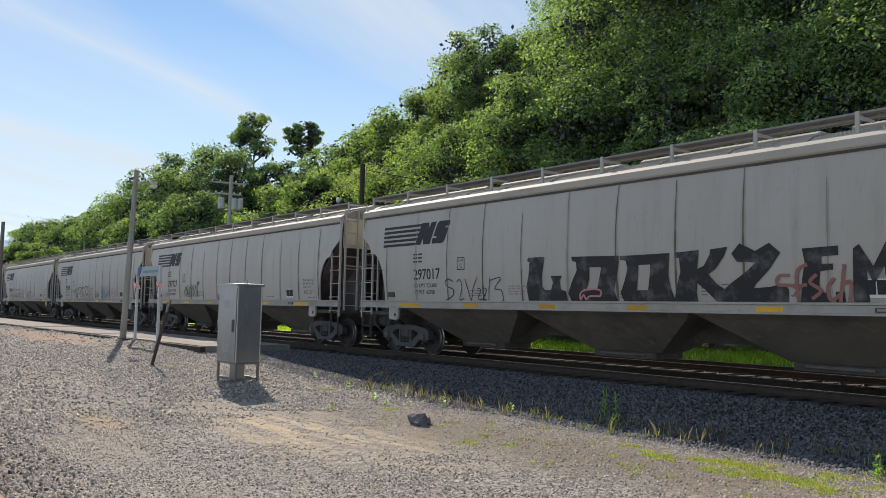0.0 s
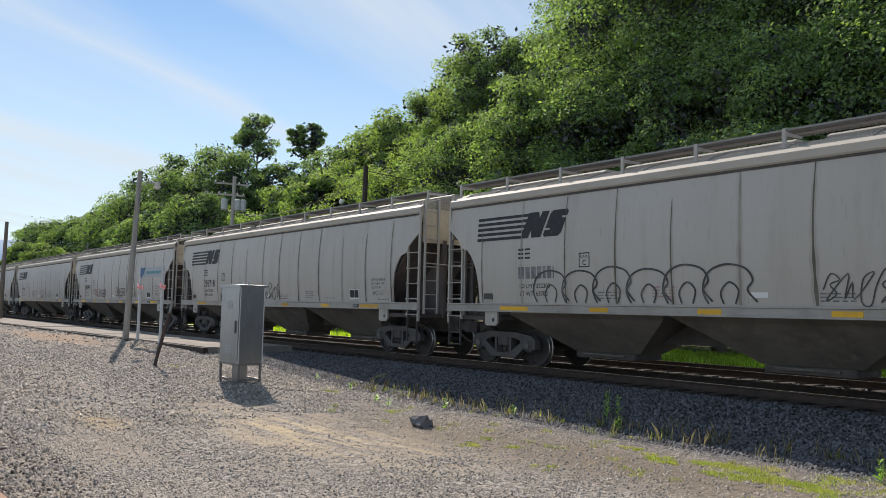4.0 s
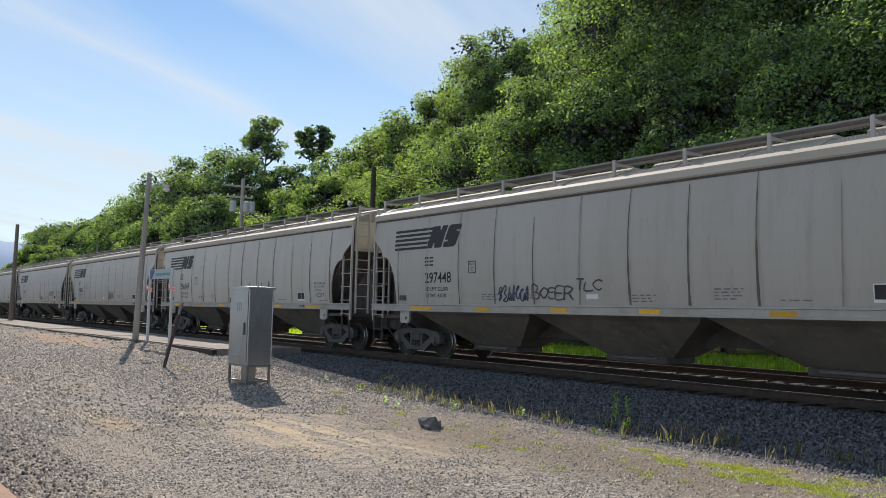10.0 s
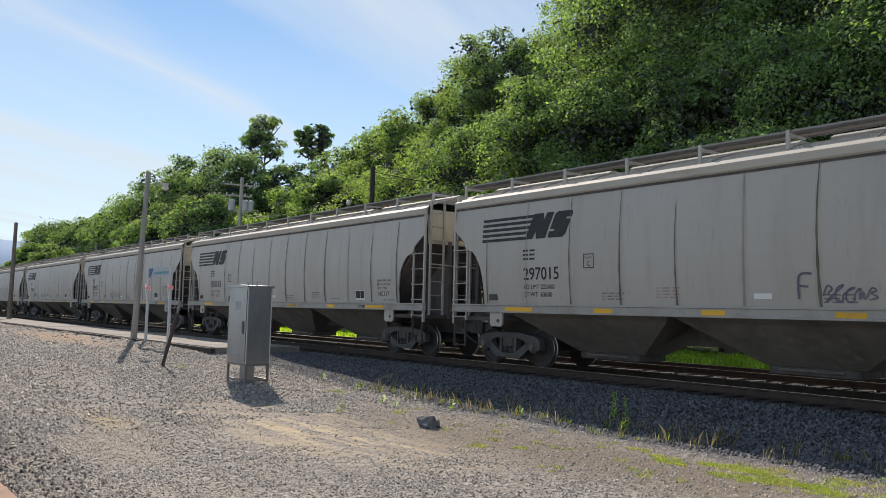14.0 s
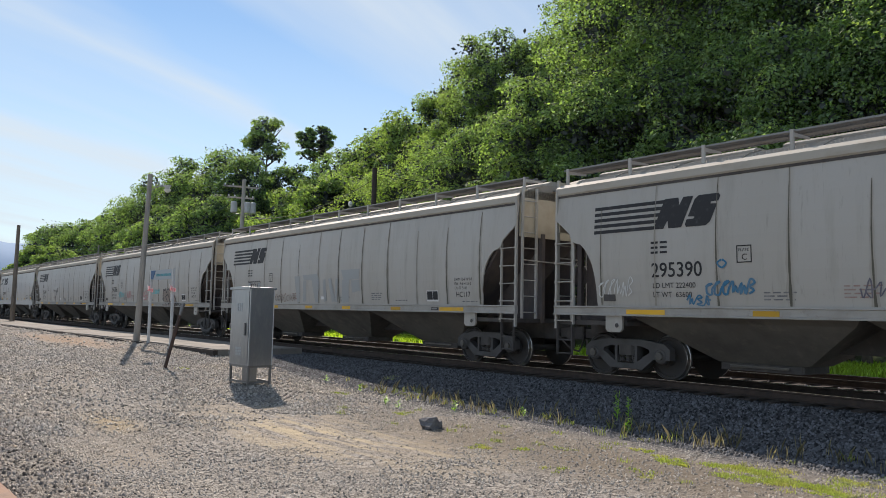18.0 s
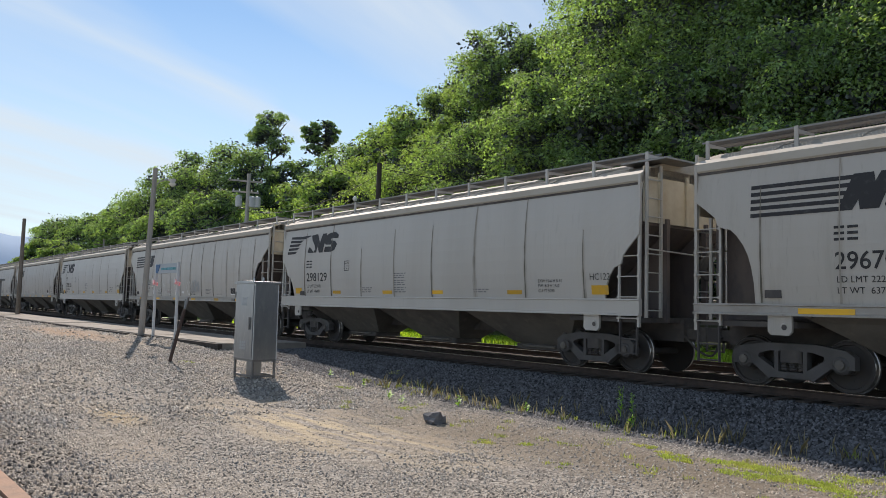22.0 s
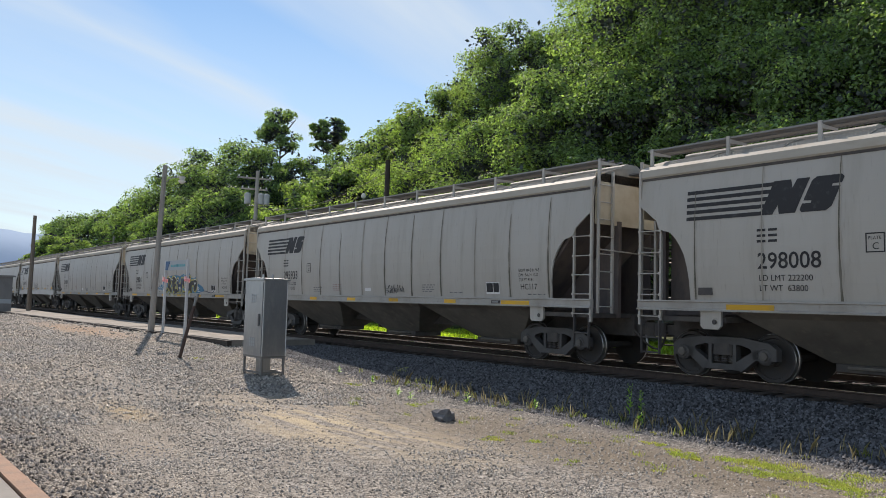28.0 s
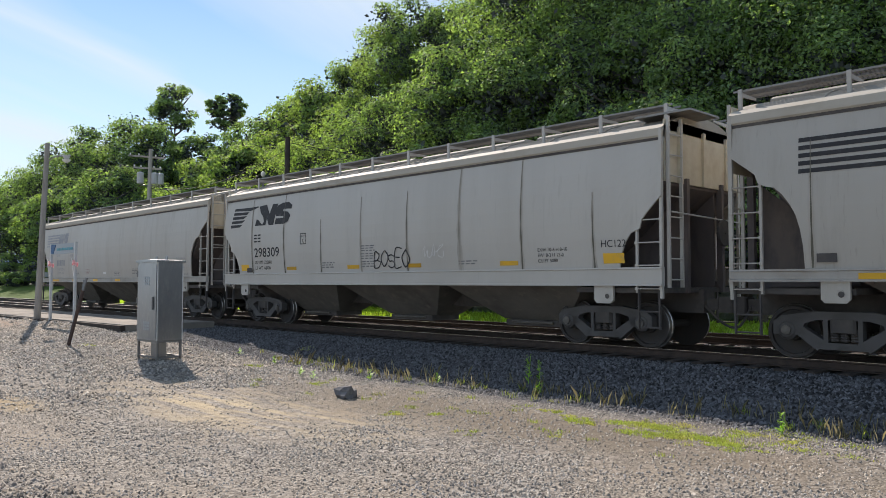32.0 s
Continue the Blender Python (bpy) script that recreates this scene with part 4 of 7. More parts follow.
def letter_car(car, length, late, number, faded, seed):
    h = length / 2
    rng = random.Random(seed)
    ink = spray_ghost if faded else black_paint
    x = -h
    if late:
        stripes, blocks = emblem_mane()
        mark_x, mark_z = x, 0.0
        num_x, num_z = x + 1.93, 2.1
    else:
        stripes, blocks = emblem_plain()
        mark_x, mark_z = x + 1.2, 3.06
        num_x, num_z = x + 2.7, 2.1
    for shape in stripes:
        decal("emblem_stripe", [shape], ink, car, mark_x, mark_z, "dark emblem stripe")
    for shape in blocks:
        decal("emblem_block", [shape], ink, car, mark_x, mark_z, "dark slanted emblem block")
    for k in (0.0, 0.22):
        decal("owner_mark", [quad(k, 0, k + 0.17, 0.045), quad(k, 0.1, k + 0.17, 0.145), quad(k, 0.2, k + 0.17, 0.245)], ink, car, num_x, num_z + 0.47, "owner's mark as plain bars")
    if number:
        decal("car_number", [([(a * (1.2 if late else 0.96), b) for a, b in letters(number, 0.41, 0.004)[0]], letters(number, 0.41, 0.004)[1])], ink, car, num_x, num_z, "black stencilled car number")
    else:
        decal("car_number", bars([1.15], 0.28, 0.4, seed), spray_ghost if faded else faded_black, car, num_x, num_z)
    load, light = ("225600", "60400") if late else WEIGHTS.get(number, ("222300", "63700"))
    limits = ("LD LMT " + load, "LT WT  " + light)
    for i, line in enumerate(limits):
        tagged(decal("weight_line", [letters(line, 0.15)], ink, car, num_x + 0.02, num_z - 0.22 - 0.18 * i), kind="stuff")
    px = x + (4.6 if not late else 4.55)
    frame_lines = [quad(0, 0, 0.3, 0.02), quad(0, 0.3, 0.3, 0.32), quad(0, 0, 0.02, 0.32), quad(0.28, 0, 0.3, 0.32)]
    decal("plate_stencil", frame_lines + [([(a + 0.1, b + 0.05) for a, b in letters("C", 0.16)[0]], letters("C", 0.16)[1]), ([(a + 0.04, b + 0.21) for a, b in letters("PLATE", 0.075)[0]], letters("PLATE", 0.075)[1])], ink, car, px, 2.42 if late else 2.32)
    code = "HC117" if not late else rng.choice(("HC122", "HC123"))
    cx, cz = (x + 15.9, 1.72) if not late else (x + 15.1, 1.99)
    decal("class_code", [letters(code, 0.2)], ink, car, cx, cz)
    sizes = ("EXW 10-6 H 8-10", "EW  8-3 H 15-0", "CU FT 5000") if late else ("EXW 10-8 H 9-8", "EW  9-6 H 15-0", "CU FT 5181")
    for i, line in enumerate(sizes):
        tagged(decal("dimension_line", [letters(line, 0.105)], ink, car, x + 15.85 if not late else x + 13.5, (2.15 if not late else 1.95) - 0.115 * i), kind="stuff")
    blocks = ((5.1, 1.76, 3), (6.5, 1.86, 4), (9.85, 1.72, 3), (11.76, 1.83, 4), (13.05, 1.62, 1), (16.15, 1.59, 1)) if not late else ((5.62, 1.84, 3), (7.45, 2.26, 3), (7.45, 2.05, 3), (7.45, 1.84, 3), (11.12, 1.78, 2))
    for i, (bx, bz, lines) in enumerate(blocks):
        wide = [0.6, 0.52, 0.58, 0.45][:lines]
        tagged(decal("data_stencil", bars(wide, 0.026, 0.062, seed + i), red_stencil if i == 1 and not late else faded_black, car, x + bx, bz), kind="stuff")
    if not late:
        decal("data_plate", [quad(0, 0, 0.34, 0.1)], white_paint, car, x + 8.6, 1.66, "small white data plate")
        holder = part("card_holder", Build().box(-h + 14.86, -1.625, 1.365, -h + 15.17, -1.59, 1.44, 0.006), under_dark, car, "small dark card holder on the sill")
        part("clip", Build().box(-h + 14.9, -1.632, 1.385, -h + 15.13, -1.6252, 1.42), zinc_grey, holder)
    if not late:
        chart = [quad(0, 0, 0.52, 0.3)]
        decal("lube_stencil", chart, white_paint, car, x + 14.6, 1.6, "small black and white service stencil")
        decal("lube_panel", [quad(0.02, 0.05, 0.27, 0.28), quad(0.29, 0.05, 0.5, 0.28)], black_paint, car, x + 14.6, 1.6, off=0.01)
        for xr, w in ((2.07, 0.95), (4.9, 0.5), (7.55, 0.5), (10.05, 0.5), (12.86, 0.5), (15.22, 1.02)):
            b = Build().box(-h + xr, -1.607, 1.345, -h + xr + w, -1.60, 1.445)
            part("reflector", b, yellow, car, "yellow reflective strip")
    else:
        for xr, w, ht in ((1.08, 0.47, 0.2), (3.78, 0.51, 0.1), (6.8, 0.53, 0.1), (9.31, 0.5, 0.1), (12.41, 0.53, 0.1), (15.15, 0.48, 0.2)):
            decal("reflector", [quad(0, 0, w, ht)], yellow, car, x + xr, 1.67, "yellow reflective strip")
    # routing card board near the left end
    card = Build().box(-h + 1.45, -flank(1.7) - 0.02, 1.62, -h + 1.75, -flank(1.7) + 0.01, 1.76)
    part("card_board", card, under_dark, car)


def paint(name, colour):
    return material(name, colour, 0.55, tones=[(tuple(0.5 * c + 0.2 for c in colour), 3.0, 0.5, 0.85)])


spray = {
    "black": paint("black_spray", (0.025, 0.025, 0.028)),
    "dark": paint("dark_spray", (0.07, 0.07, 0.07)),
    "grey": paint("grey_spray", (0.26, 0.25, 0.24)),
    "white": paint("white_spray", (0.7, 0.7, 0.68)),
    "blue": paint("blue_spray", (0.04, 0.19, 0.33)),
    "cyan": paint("cyan_spray", (0.2, 0.5, 0.52)),
    "red": paint("red_spray", (0.31, 0.14, 0.12)),
    "pink": paint("pink_spray", (0.55, 0.25, 0.25)),
    "yellow": paint("yellow_spray", (0.46, 0.40, 0.10)),
    "tan": paint("faded_tan_spray", (0.27, 0.215, 0.18)),
    "navy": paint("navy_spray", (0.02, 0.035, 0.09)),
    "olive": paint("olive_spray", (0.11, 0.10, 0.05)),
    "violet": paint("faded_violet_spray", (0.13, 0.12, 0.16)),
    "haze": paint("faded_blue_spray", (0.395, 0.405, 0.40)),
    "mint": paint("pale_mint_spray", (0.42, 0.53, 0.51)),
}


def tag(car, h, seed, x, z, w, ht, colour, n=5, stroke=0.035):
    decal("graffiti", scrawl(seed, w, ht, n, stroke), spray[colour], car, -h + x, z, colour + " spray-painted scrawl", 0.011)


STROKES = {
    "B": "000626352303 23423000", "O": "26040220424426", "S": "4526051333412001", "E": "46060040 0333", "R": "00062636452303 2340",
    "C": "452604022041", "I": "2620", "K": "0600 460340", "D": "00062644422000", "L": "060040", "V": "062046", "N": "00064046",
    "A": "002640 1232", "T": "0646 2620", "U": "0602204246", "W": "0610243046", "Y": "0623 462320", "M": "0006234640", "G": "452604022042 2242",
    "H": "0600 4640 0343", "F": "460600 0333", "P": "000626352303", "1": "142620", "7": "064620", "3": "06462333412001", "2": "0526450040", "X": "0046 0640",
}


def smooth_line(pts, n=5):
    out = []
    for i in range(len(pts) - 1):
        p0, p1, p2, p3 = pts[max(0, i - 1)], pts[i], pts[i + 1], pts[min(len(pts) - 1, i + 2)]
        for k in range(n):
            t = k / n
            out.append(tuple(0.5 * (2 * p1[q] + (p2[q] - p0[q]) * t + (2 * p0[q] - 5 * p1[q] + 4 * p2[q] - p3[q]) * t * t + (3 * p1[q] - p0[q] - 3 * p2[q] + p3[q]) * t ** 3) for q in (0, 1)))
    return out + [pts[-1]]


def script(car, h, text, x, z, width, height, colour, stroke=0.04, seed=0, lean=0.2, label="spray-painted word"):
    """A word written with a spray can, letter by letter, in uneven strokes."""
    rng = random.Random(seed)
    height, stroke = height * 0.85, stroke * 0.75
    step = width / len(text)
    for i, ch in enumerate(text):
        if ch not in STROKES:
            continue
        polys = []
        big, up = rng.uniform(0.85, 1.15), rng.uniform(-0.06, 0.06) * height
        for run in STROKES[ch].split():
            pts = [(int(run[k]) / 4, int(run[k + 1]) / 6) for k in range(0, len(run) - 1, 2)]
            line = [(i * step + (px * 0.92 + rng.uniform(-0.07, 0.07)) * step + lean * py * height * 0.5, up + (py + rng.uniform(-0.05, 0.05)) * height * big) for px, py in pts]
            polys.append(ribbon(smooth_line(line), stroke * rng.uniform(0.85, 1.15)))
        decal("graffiti_letter", polys, spray[colour], car, -h + x, z, colour + " " + label, 0.013)


def painted(car, h, ring, colour, label, off=0.012, hole=()):
    """A filled spray shape; places are metres from the car's end and above the rail."""
    decal("graffiti", [filled(ring, hole)], spray[colour], car, -h, 0.0, label, off)


def stroke(car, h, line, colour, width, label, off=0.016):
    decal("graffiti_stroke", [ribbon(smooth_line(line), width)], spray[colour], car, -h, 0.0, label, off)


def mural_letter(car, h, ring, colour):
    """A swollen dark letter with a broad yellow edge."""
    edge = smooth_line(ring + [ring[0]], 3)
    decal("graffiti", [ribbon(edge, 0.135)], spray["yellow"], car, -h, 0.0, "yellow edge of a mural letter", 0.013)
    decal("graffiti", [filled(edge[:-1])], spray[colour], car, -h, 0.0, "dark swollen mural letter", 0.017)


def bubbles(car, h, x, z, lobes, width, height, line, fill, stroke, seed):
    """A throw-up of swollen overlapping letters: outlines, and a fill where there is one."""
    rng = random.Random(seed)
    w = width / lobes
    for i in range(lobes):
        top = height * rng.uniform(0.85, 1.0)
        a = [(0, 0), (-0.12 * w, 0.35 * top), (0.02 * w, 0.8 * top), (0.4 * w, top), (0.85 * w, 0.9 * top), (1.02 * w, 0.6 * top), (0.9 * w, 0.35 * top), (1.1 * w, 0.05 * top)]
        ln = smooth_line([(px + i * w, pz) for px, pz in a], 6)
        if fill:
            n = len(ln)
            base = [(i * w + 1.1 * w * k / (n - 1), 0) for k in range(n)]
            decal("graffiti", [(base + ln, [(k, k + 1, n + k + 1, n + k) for k in range(n - 1)])], spray[fill], car, -h + x, z, "faded fill of swollen letters", 0.010)
        inner = smooth_line([(i * w + px * w, pz * top) for px, pz in ((0.35, 0), (0.3, 0.3), (0.5, 0.55), (0.7, 0.35), (0.62, 0.0))], 5)
        decal("graffiti", [ribbon(ln, stroke), ribbon(inner, stroke * 0.9)], spray[line], car, -h + x, z, "swollen letter outline in " + line + " spray", 0.014)


def finer(pts, faces, limit):
    """Cut triangles until no edge is longer than the limit, so that they follow the bulge."""
    pts, out = list(pts), []
    todo = [(f[0], f[k], f[k + 1]) for f in faces for k in range(1, len(f) - 1)]
    while todo:
        t = todo.pop()
        size = [math.hypot(pts[t[i]][0] - pts[t[(i + 1) % 3]][0], pts[t[i]][1] - pts[t[(i + 1) % 3]][1]) for i in range(3)]
        i = size.index(max(size))
        if size[i] < limit:
            out.append(t)
            continue
        p, q, r = t[i], t[(i + 1) % 3], t[(i + 2) % 3]
        pts.append(((pts[p][0] + pts[q][0]) / 2, (pts[p][1] + pts[q][1]) / 2))
        todo += [(p, len(pts) - 1, r), (len(pts) - 1, q, r)]
    return pts, out


# ---- the train ----
# number, late build, emblem faded
CARS = [
    ("297017", 0, 0), ("297727", 0, 0), ("295209", 0, 0), ("", 0, 0), ("296718", 0, 0),
    ("296048", 0, 0), ("297395", 0, 0), ("297298", 0, 0), ("297448", 0, 0), ("296147", 0, 0),
    ("296265", 0, 0), ("297015", 0, 0), ("", 0, 0), ("295927", 0, 0), ("295390", 0, 0),
    ("295973", 0, 0), ("294786", 0, 0), ("296704", 0, 0), ("298129", 1, 0), ("297121", 0, 0),
    ("298218", 1, 0), ("296215", 0, 0), ("298008", 0, 0), ("295933", 0, 0), ("298011", 0, 0),
    ("296588", 0, 0), ("298309", 1, 0), ("", 0, 1),
]
train = []


def car_places():
    """How far along the line the middle of each car stands at the start."""
    corner, out = -4.6, []
    for k, (_, late, _) in enumerate(CARS):
        length, pitch = TYPE_B if late else TYPE_A
        if k:
            corner -= pitch
        out.append(corner + length / 2)
    return out


def build_train():
    first = {0: hopper_car(*TYPE_A, False), 1: hopper_car(*TYPE_B, True)}
    used = set()
    for k, ((number, late, faded), x) in enumerate(zip(CARS, car_places())):
        at = on_line(x, TRACKS[0])
        if late not in used:
            car = first[late]
            car.matrix_basis = at
            used.add(late)
            train.append(car)
        else:
            train.append(copy_thing(first[late], at))
    lead = copy_thing(first[0], on_line(car_places()[0] + TYPE_A[1], TRACKS[0]))
    train.append(lead)
    for k, car in enumerate(train):
        number, late, faded = CARS[k] if k < len(CARS) else ("", 0, 0)
        letter_car(car, (TYPE_B if late else TYPE_A)[0], late, number, faded, k)
        tagged(car, ("clean light grey covered hopper car with swept-stripe emblem" if late else "weathered grey covered hopper car with striped emblem and rooftop walkway"))
    A, B = TYPE_A[0] / 2, TYPE_B[0] / 2
    c = train
    tagged(c[0], "weathered grey covered hopper car with huge black graffiti letters")
    painted(c[0], A, [(6.97, 2.45), (7.0, 2.53), (7.52, 2.53), (7.47, 2.3), (7.42, 2.1), (7.42, 1.85), (7.5, 1.77), (7.68, 1.77), (7.75, 1.95), (7.68, 2.09), (8.02, 2.09), (7.95, 1.98), (7.98, 1.78), (8.12, 1.74), (8.16, 1.53), (6.97, 1.53), (6.92, 1.85), (7.0, 2.1), (7.05, 2.42)], "black", "huge black block graffiti letter", 0.012)
    painted(c[0], A, [(8.33, 2.4), (8.3, 2.5), (9.57, 2.47), (9.57, 2.33), (9.5, 2.0), (9.42, 1.75), (9.51, 1.53), (8.25, 1.53), (8.18, 1.7), (8.3, 1.95), (8.45, 2.2), (8.43, 2.38)], "black", "huge black block graffiti letter", 0.012, [(8.8, 2.25), (9.12, 2.25), (9.05, 2.0), (8.98, 1.78), (8.7, 1.76), (8.78, 2.0)])
    painted(c[0], A, [(9.6, 2.38), (9.6, 2.46), (10.77, 2.47), (10.75, 2.3), (10.73, 2.0), (10.78, 1.75), (10.87, 1.53), (9.65, 1.53), (9.58, 1.7), (9.7, 1.95), (9.78, 2.2), (9.74, 2.36)], "black", "huge black block graffiti letter", 0.012, [(10.05, 2.26), (10.33, 2.26), (10.3, 2.0), (10.25, 1.75), (9.98, 1.75), (10.02, 2.0)])
    painted(c[0], A, [(10.88, 2.38), (10.88, 2.47), (11.4, 2.5), (11.38, 2.32), (11.36, 2.14), (11.5, 2.2), (11.62, 2.4), (11.64, 2.5), (11.98, 2.53), (11.9, 2.35), (11.72, 2.12), (11.58, 2.04), (11.75, 1.85), (11.95, 1.72), (12.05, 1.53), (11.72, 1.53), (11.5, 1.75), (11.35, 1.87), (11.32, 1.7), (11.34, 1.53), (10.83, 1.53), (10.9, 1.8), (11.0, 2.1), (10.98, 2.36)], "black", "huge black block graffiti letter", 0.012)
    painted(c[0], A, [(12.05, 2.4), (12.21, 2.58), (12.5, 2.43), (12.76, 2.56), (12.95, 2.38), (12.75, 2.1), (12.5, 1.85), (12.45, 1.77), (12.75, 1.79), (13.0, 1.85), (13.07, 1.73), (13.05, 1.53), (11.89, 1.53), (11.83, 1.7), (12.0, 1.85), (12.3, 2.05), (12.5, 2.22), (12.35, 2.24), (12.16, 2.24)], "black", "huge black block graffiti letter", 0.012)
    painted(c[0], A, [(13.32, 2.43), (13.9, 2.45), (13.9, 2.3), (13.63, 2.28), (13.63, 2.16), (13.81, 2.16), (13.81, 2.06), (13.6, 2.04), (13.57, 1.7), (13.7, 1.68), (13.75, 1.53), (13.26, 1.53), (13.3, 1.9), (13.36, 2.2)], "black", "huge black block graffiti letter", 0.012)
    painted(c[0], A, [(13.82, 1.53), (13.98, 1.53), (13.97, 1.7), (13.83, 1.7)], "black", "huge black block graffiti letter", 0.012)
    painted(c[0], A, [(14.1, 1.53), (14.13, 2.39), (14.22, 2.46), (14.42, 2.1), (14.62, 2.49), (14.75, 2.49), (14.8, 1.53), (14.6, 1.53), (14.58, 2.1), (14.42, 1.8), (14.32, 2.05), (14.34, 1.53)], "black", "huge black block graffiti letter", 0.012)
    stroke(c[0], A, [(4.3, 2.02), (4.1, 2.09), (3.98, 1.99), (4.09, 1.88), (4.29, 1.82), (4.28, 1.66), (3.99, 1.53)], 'black', 0.022, 'thin black scrawl')
    stroke(c[0], A, [(4.44, 2.0), (4.57, 2.06), (4.65, 1.87), (4.53, 1.55), (4.7, 1.58)], 'black', 0.022, 'thin black scrawl')
    stroke(c[0], A, [(4.77, 2.08), (4.88, 1.79), (4.98, 1.53), (5.07, 1.84), (5.23, 2.1)], 'black', 0.022, 'thin black scrawl')
    stroke(c[0], A, [(5.23, 1.84), (5.35, 1.79), (5.24, 1.58), (5.39, 1.56)], 'black', 0.022, 'thin black scrawl')
    stroke(c[0], A, [(5.47, 1.84), (5.56, 1.79), (5.42, 1.56), (5.54, 1.56)], 'black', 0.022, 'thin black scrawl')
    stroke(c[0], A, [(5.69, 2.09), (5.62, 1.53)], 'black', 0.022, 'thin black scrawl')
    stroke(c[0], A, [(5.72, 2.03), (6.07, 2.08), (5.85, 1.82), (6.08, 1.78), (6.12, 1.53), (5.86, 1.51)], 'black', 0.022, 'thin black scrawl')
    stroke(c[0], A, [(9.06, 1.63), (9.08, 1.74), (8.94, 1.78), (8.64, 1.76), (8.52, 1.68), (8.52, 1.56), (8.61, 1.66), (8.67, 1.57), (8.78, 1.63), (9.06, 1.63)], 'pink', 0.04, 'pale pink ring scrawl')
    stroke(c[0], A, [(13.1, 1.98), (12.91, 1.97), (12.88, 1.83), (13.11, 1.81), (13.24, 1.78), (13.16, 1.63)], 'red', 0.06, 'dull red spray scrawl')
    stroke(c[0], A, [(13.4, 2.16), (13.22, 2.03), (13.22, 1.53)], 'red', 0.06, 'dull red spray scrawl')
    stroke(c[0], A, [(13.14, 1.78), (13.38, 1.82)], 'red', 0.06, 'dull red spray scrawl')
    stroke(c[0], A, [(13.55, 1.99), (13.43, 1.86), (13.6, 1.72), (13.45, 1.58)], 'red', 0.06, 'dull red spray scrawl')
    stroke(c[0], A, [(13.83, 1.92), (13.72, 1.78), (13.75, 1.56), (13.91, 1.66)], 'red', 0.06, 'dull red spray scrawl')
    stroke(c[0], A, [(13.99, 2.14), (13.9, 1.53)], 'red', 0.06, 'dull red spray scrawl')
    stroke(c[0], A, [(13.95, 1.82), (14.08, 1.85), (14.04, 1.53)], 'red', 0.06, 'dull red spray scrawl')
    tag(c[0], A, 2, 8.2, 1.62, 0.6, 0.22, "white", 2, 0.03)
    tag(c[1], A, 3, 4.62, 1.63, 1.64, 0.53, "olive", 5, 0.038)
    tag(c[1], A, 3, 6.1, 2.15, 0.3, 0.16, "olive", 2, 0.04)
    tag(c[1], A, 65, 1.95, 1.63, 0.65, 0.28, "grey", 3, 0.018)
    tag(c[1], A, 4, 10.6, 1.57, 1.25, 0.3, "white", 4, 0.06)
    stroke(c[2], A, [(5.31, 1.78), (5.07, 2.09), (5.33, 2.05), (5.61, 2.2), (5.84, 2.11), (5.93, 1.96), (5.83, 1.88), (5.62, 1.83), (5.52, 1.71), (5.59, 1.53)], 'black', 0.035, 'black outline of swollen letters')
    stroke(c[2], A, [(5.05, 1.33), (5.05, 1.48), (5.21, 1.66), (5.37, 1.61), (5.38, 1.51)], 'black', 0.035, 'black outline of swollen letters')
    stroke(c[2], A, [(5.84, 2.08), (6.04, 2.22), (6.32, 2.21), (6.56, 2.09), (6.71, 1.87), (6.82, 1.49)], 'black', 0.035, 'black outline of swollen letters')
    stroke(c[2], A, [(5.91, 1.89), (6.13, 1.78), (6.33, 1.48)], 'black', 0.035, 'black outline of swollen letters')
    stroke(c[2], A, [(6.33, 1.48), (6.13, 1.33)], 'black', 0.035, 'black outline of swollen letters')
    stroke(c[2], A, [(6.56, 2.09), (6.81, 2.21), (7.07, 2.21), (7.29, 2.1), (7.45, 1.87), (7.5, 1.52)], 'black', 0.035, 'black outline of swollen letters')
    stroke(c[2], A, [(6.71, 1.6), (7.01, 1.87), (7.28, 1.57)], 'black', 0.035, 'black outline of swollen letters')
    stroke(c[2], A, [(7.01, 1.74), (7.02, 1.49)], 'black', 0.035, 'black outline of swollen letters')
    stroke(c[2], A, [(7.29, 2.14), (7.47, 2.26), (7.74, 2.25), (7.92, 2.15), (8.04, 1.95), (7.93, 1.86), (7.69, 1.8), (7.51, 1.66), (7.43, 1.33)], 'black', 0.035, 'black outline of swollen letters')
    stroke(c[2], A, [(7.56, 1.68), (7.79, 1.8), (8.01, 1.71), (8.17, 1.5)], 'black', 0.035, 'black outline of swollen letters')
    stroke(c[2], A, [(7.58, 1.59), (7.63, 1.37), (7.75, 1.33), (7.98, 1.33), (8.09, 1.46)], 'black', 0.035, 'black outline of swollen letters')
    stroke(c[2], A, [(7.92, 2.15), (8.11, 2.3), (8.32, 2.25), (8.41, 2.1), (8.41, 1.81), (8.41, 1.53), (8.45, 1.34)], 'black', 0.035, 'black outline of swollen letters')
    stroke(c[2], A, [(8.4, 1.55), (8.47, 1.75), (8.65, 1.8), (8.85, 1.7), (8.92, 1.51), (8.76, 1.33)], 'black', 0.035, 'black outline of swollen letters')
    stroke(c[2], A, [(6.23, 2.03), (6.44, 1.84)], 'black', 0.028, 'black spray mark')
    stroke(c[2], A, [(6.39, 2.03), (6.28, 1.83)], 'black', 0.028, 'black spray mark')
    stroke(c[2], A, [(8.6, 2.12), (8.73, 2.17), (8.61, 1.94)], 'black', 0.028, 'black spray mark')
    stroke(c[2], A, [(8.73, 2.1), (8.87, 2.11), (8.75, 1.92)], 'black', 0.028, 'black spray mark')
    stroke(c[2], A, [(4.47, 1.98), (4.61, 2.06), (4.73, 2.01)], 'black', 0.028, 'black spray mark')
    stroke(c[2], A, [(4.61, 2.04), (4.66, 1.92)], 'black', 0.028, 'black spray mark')
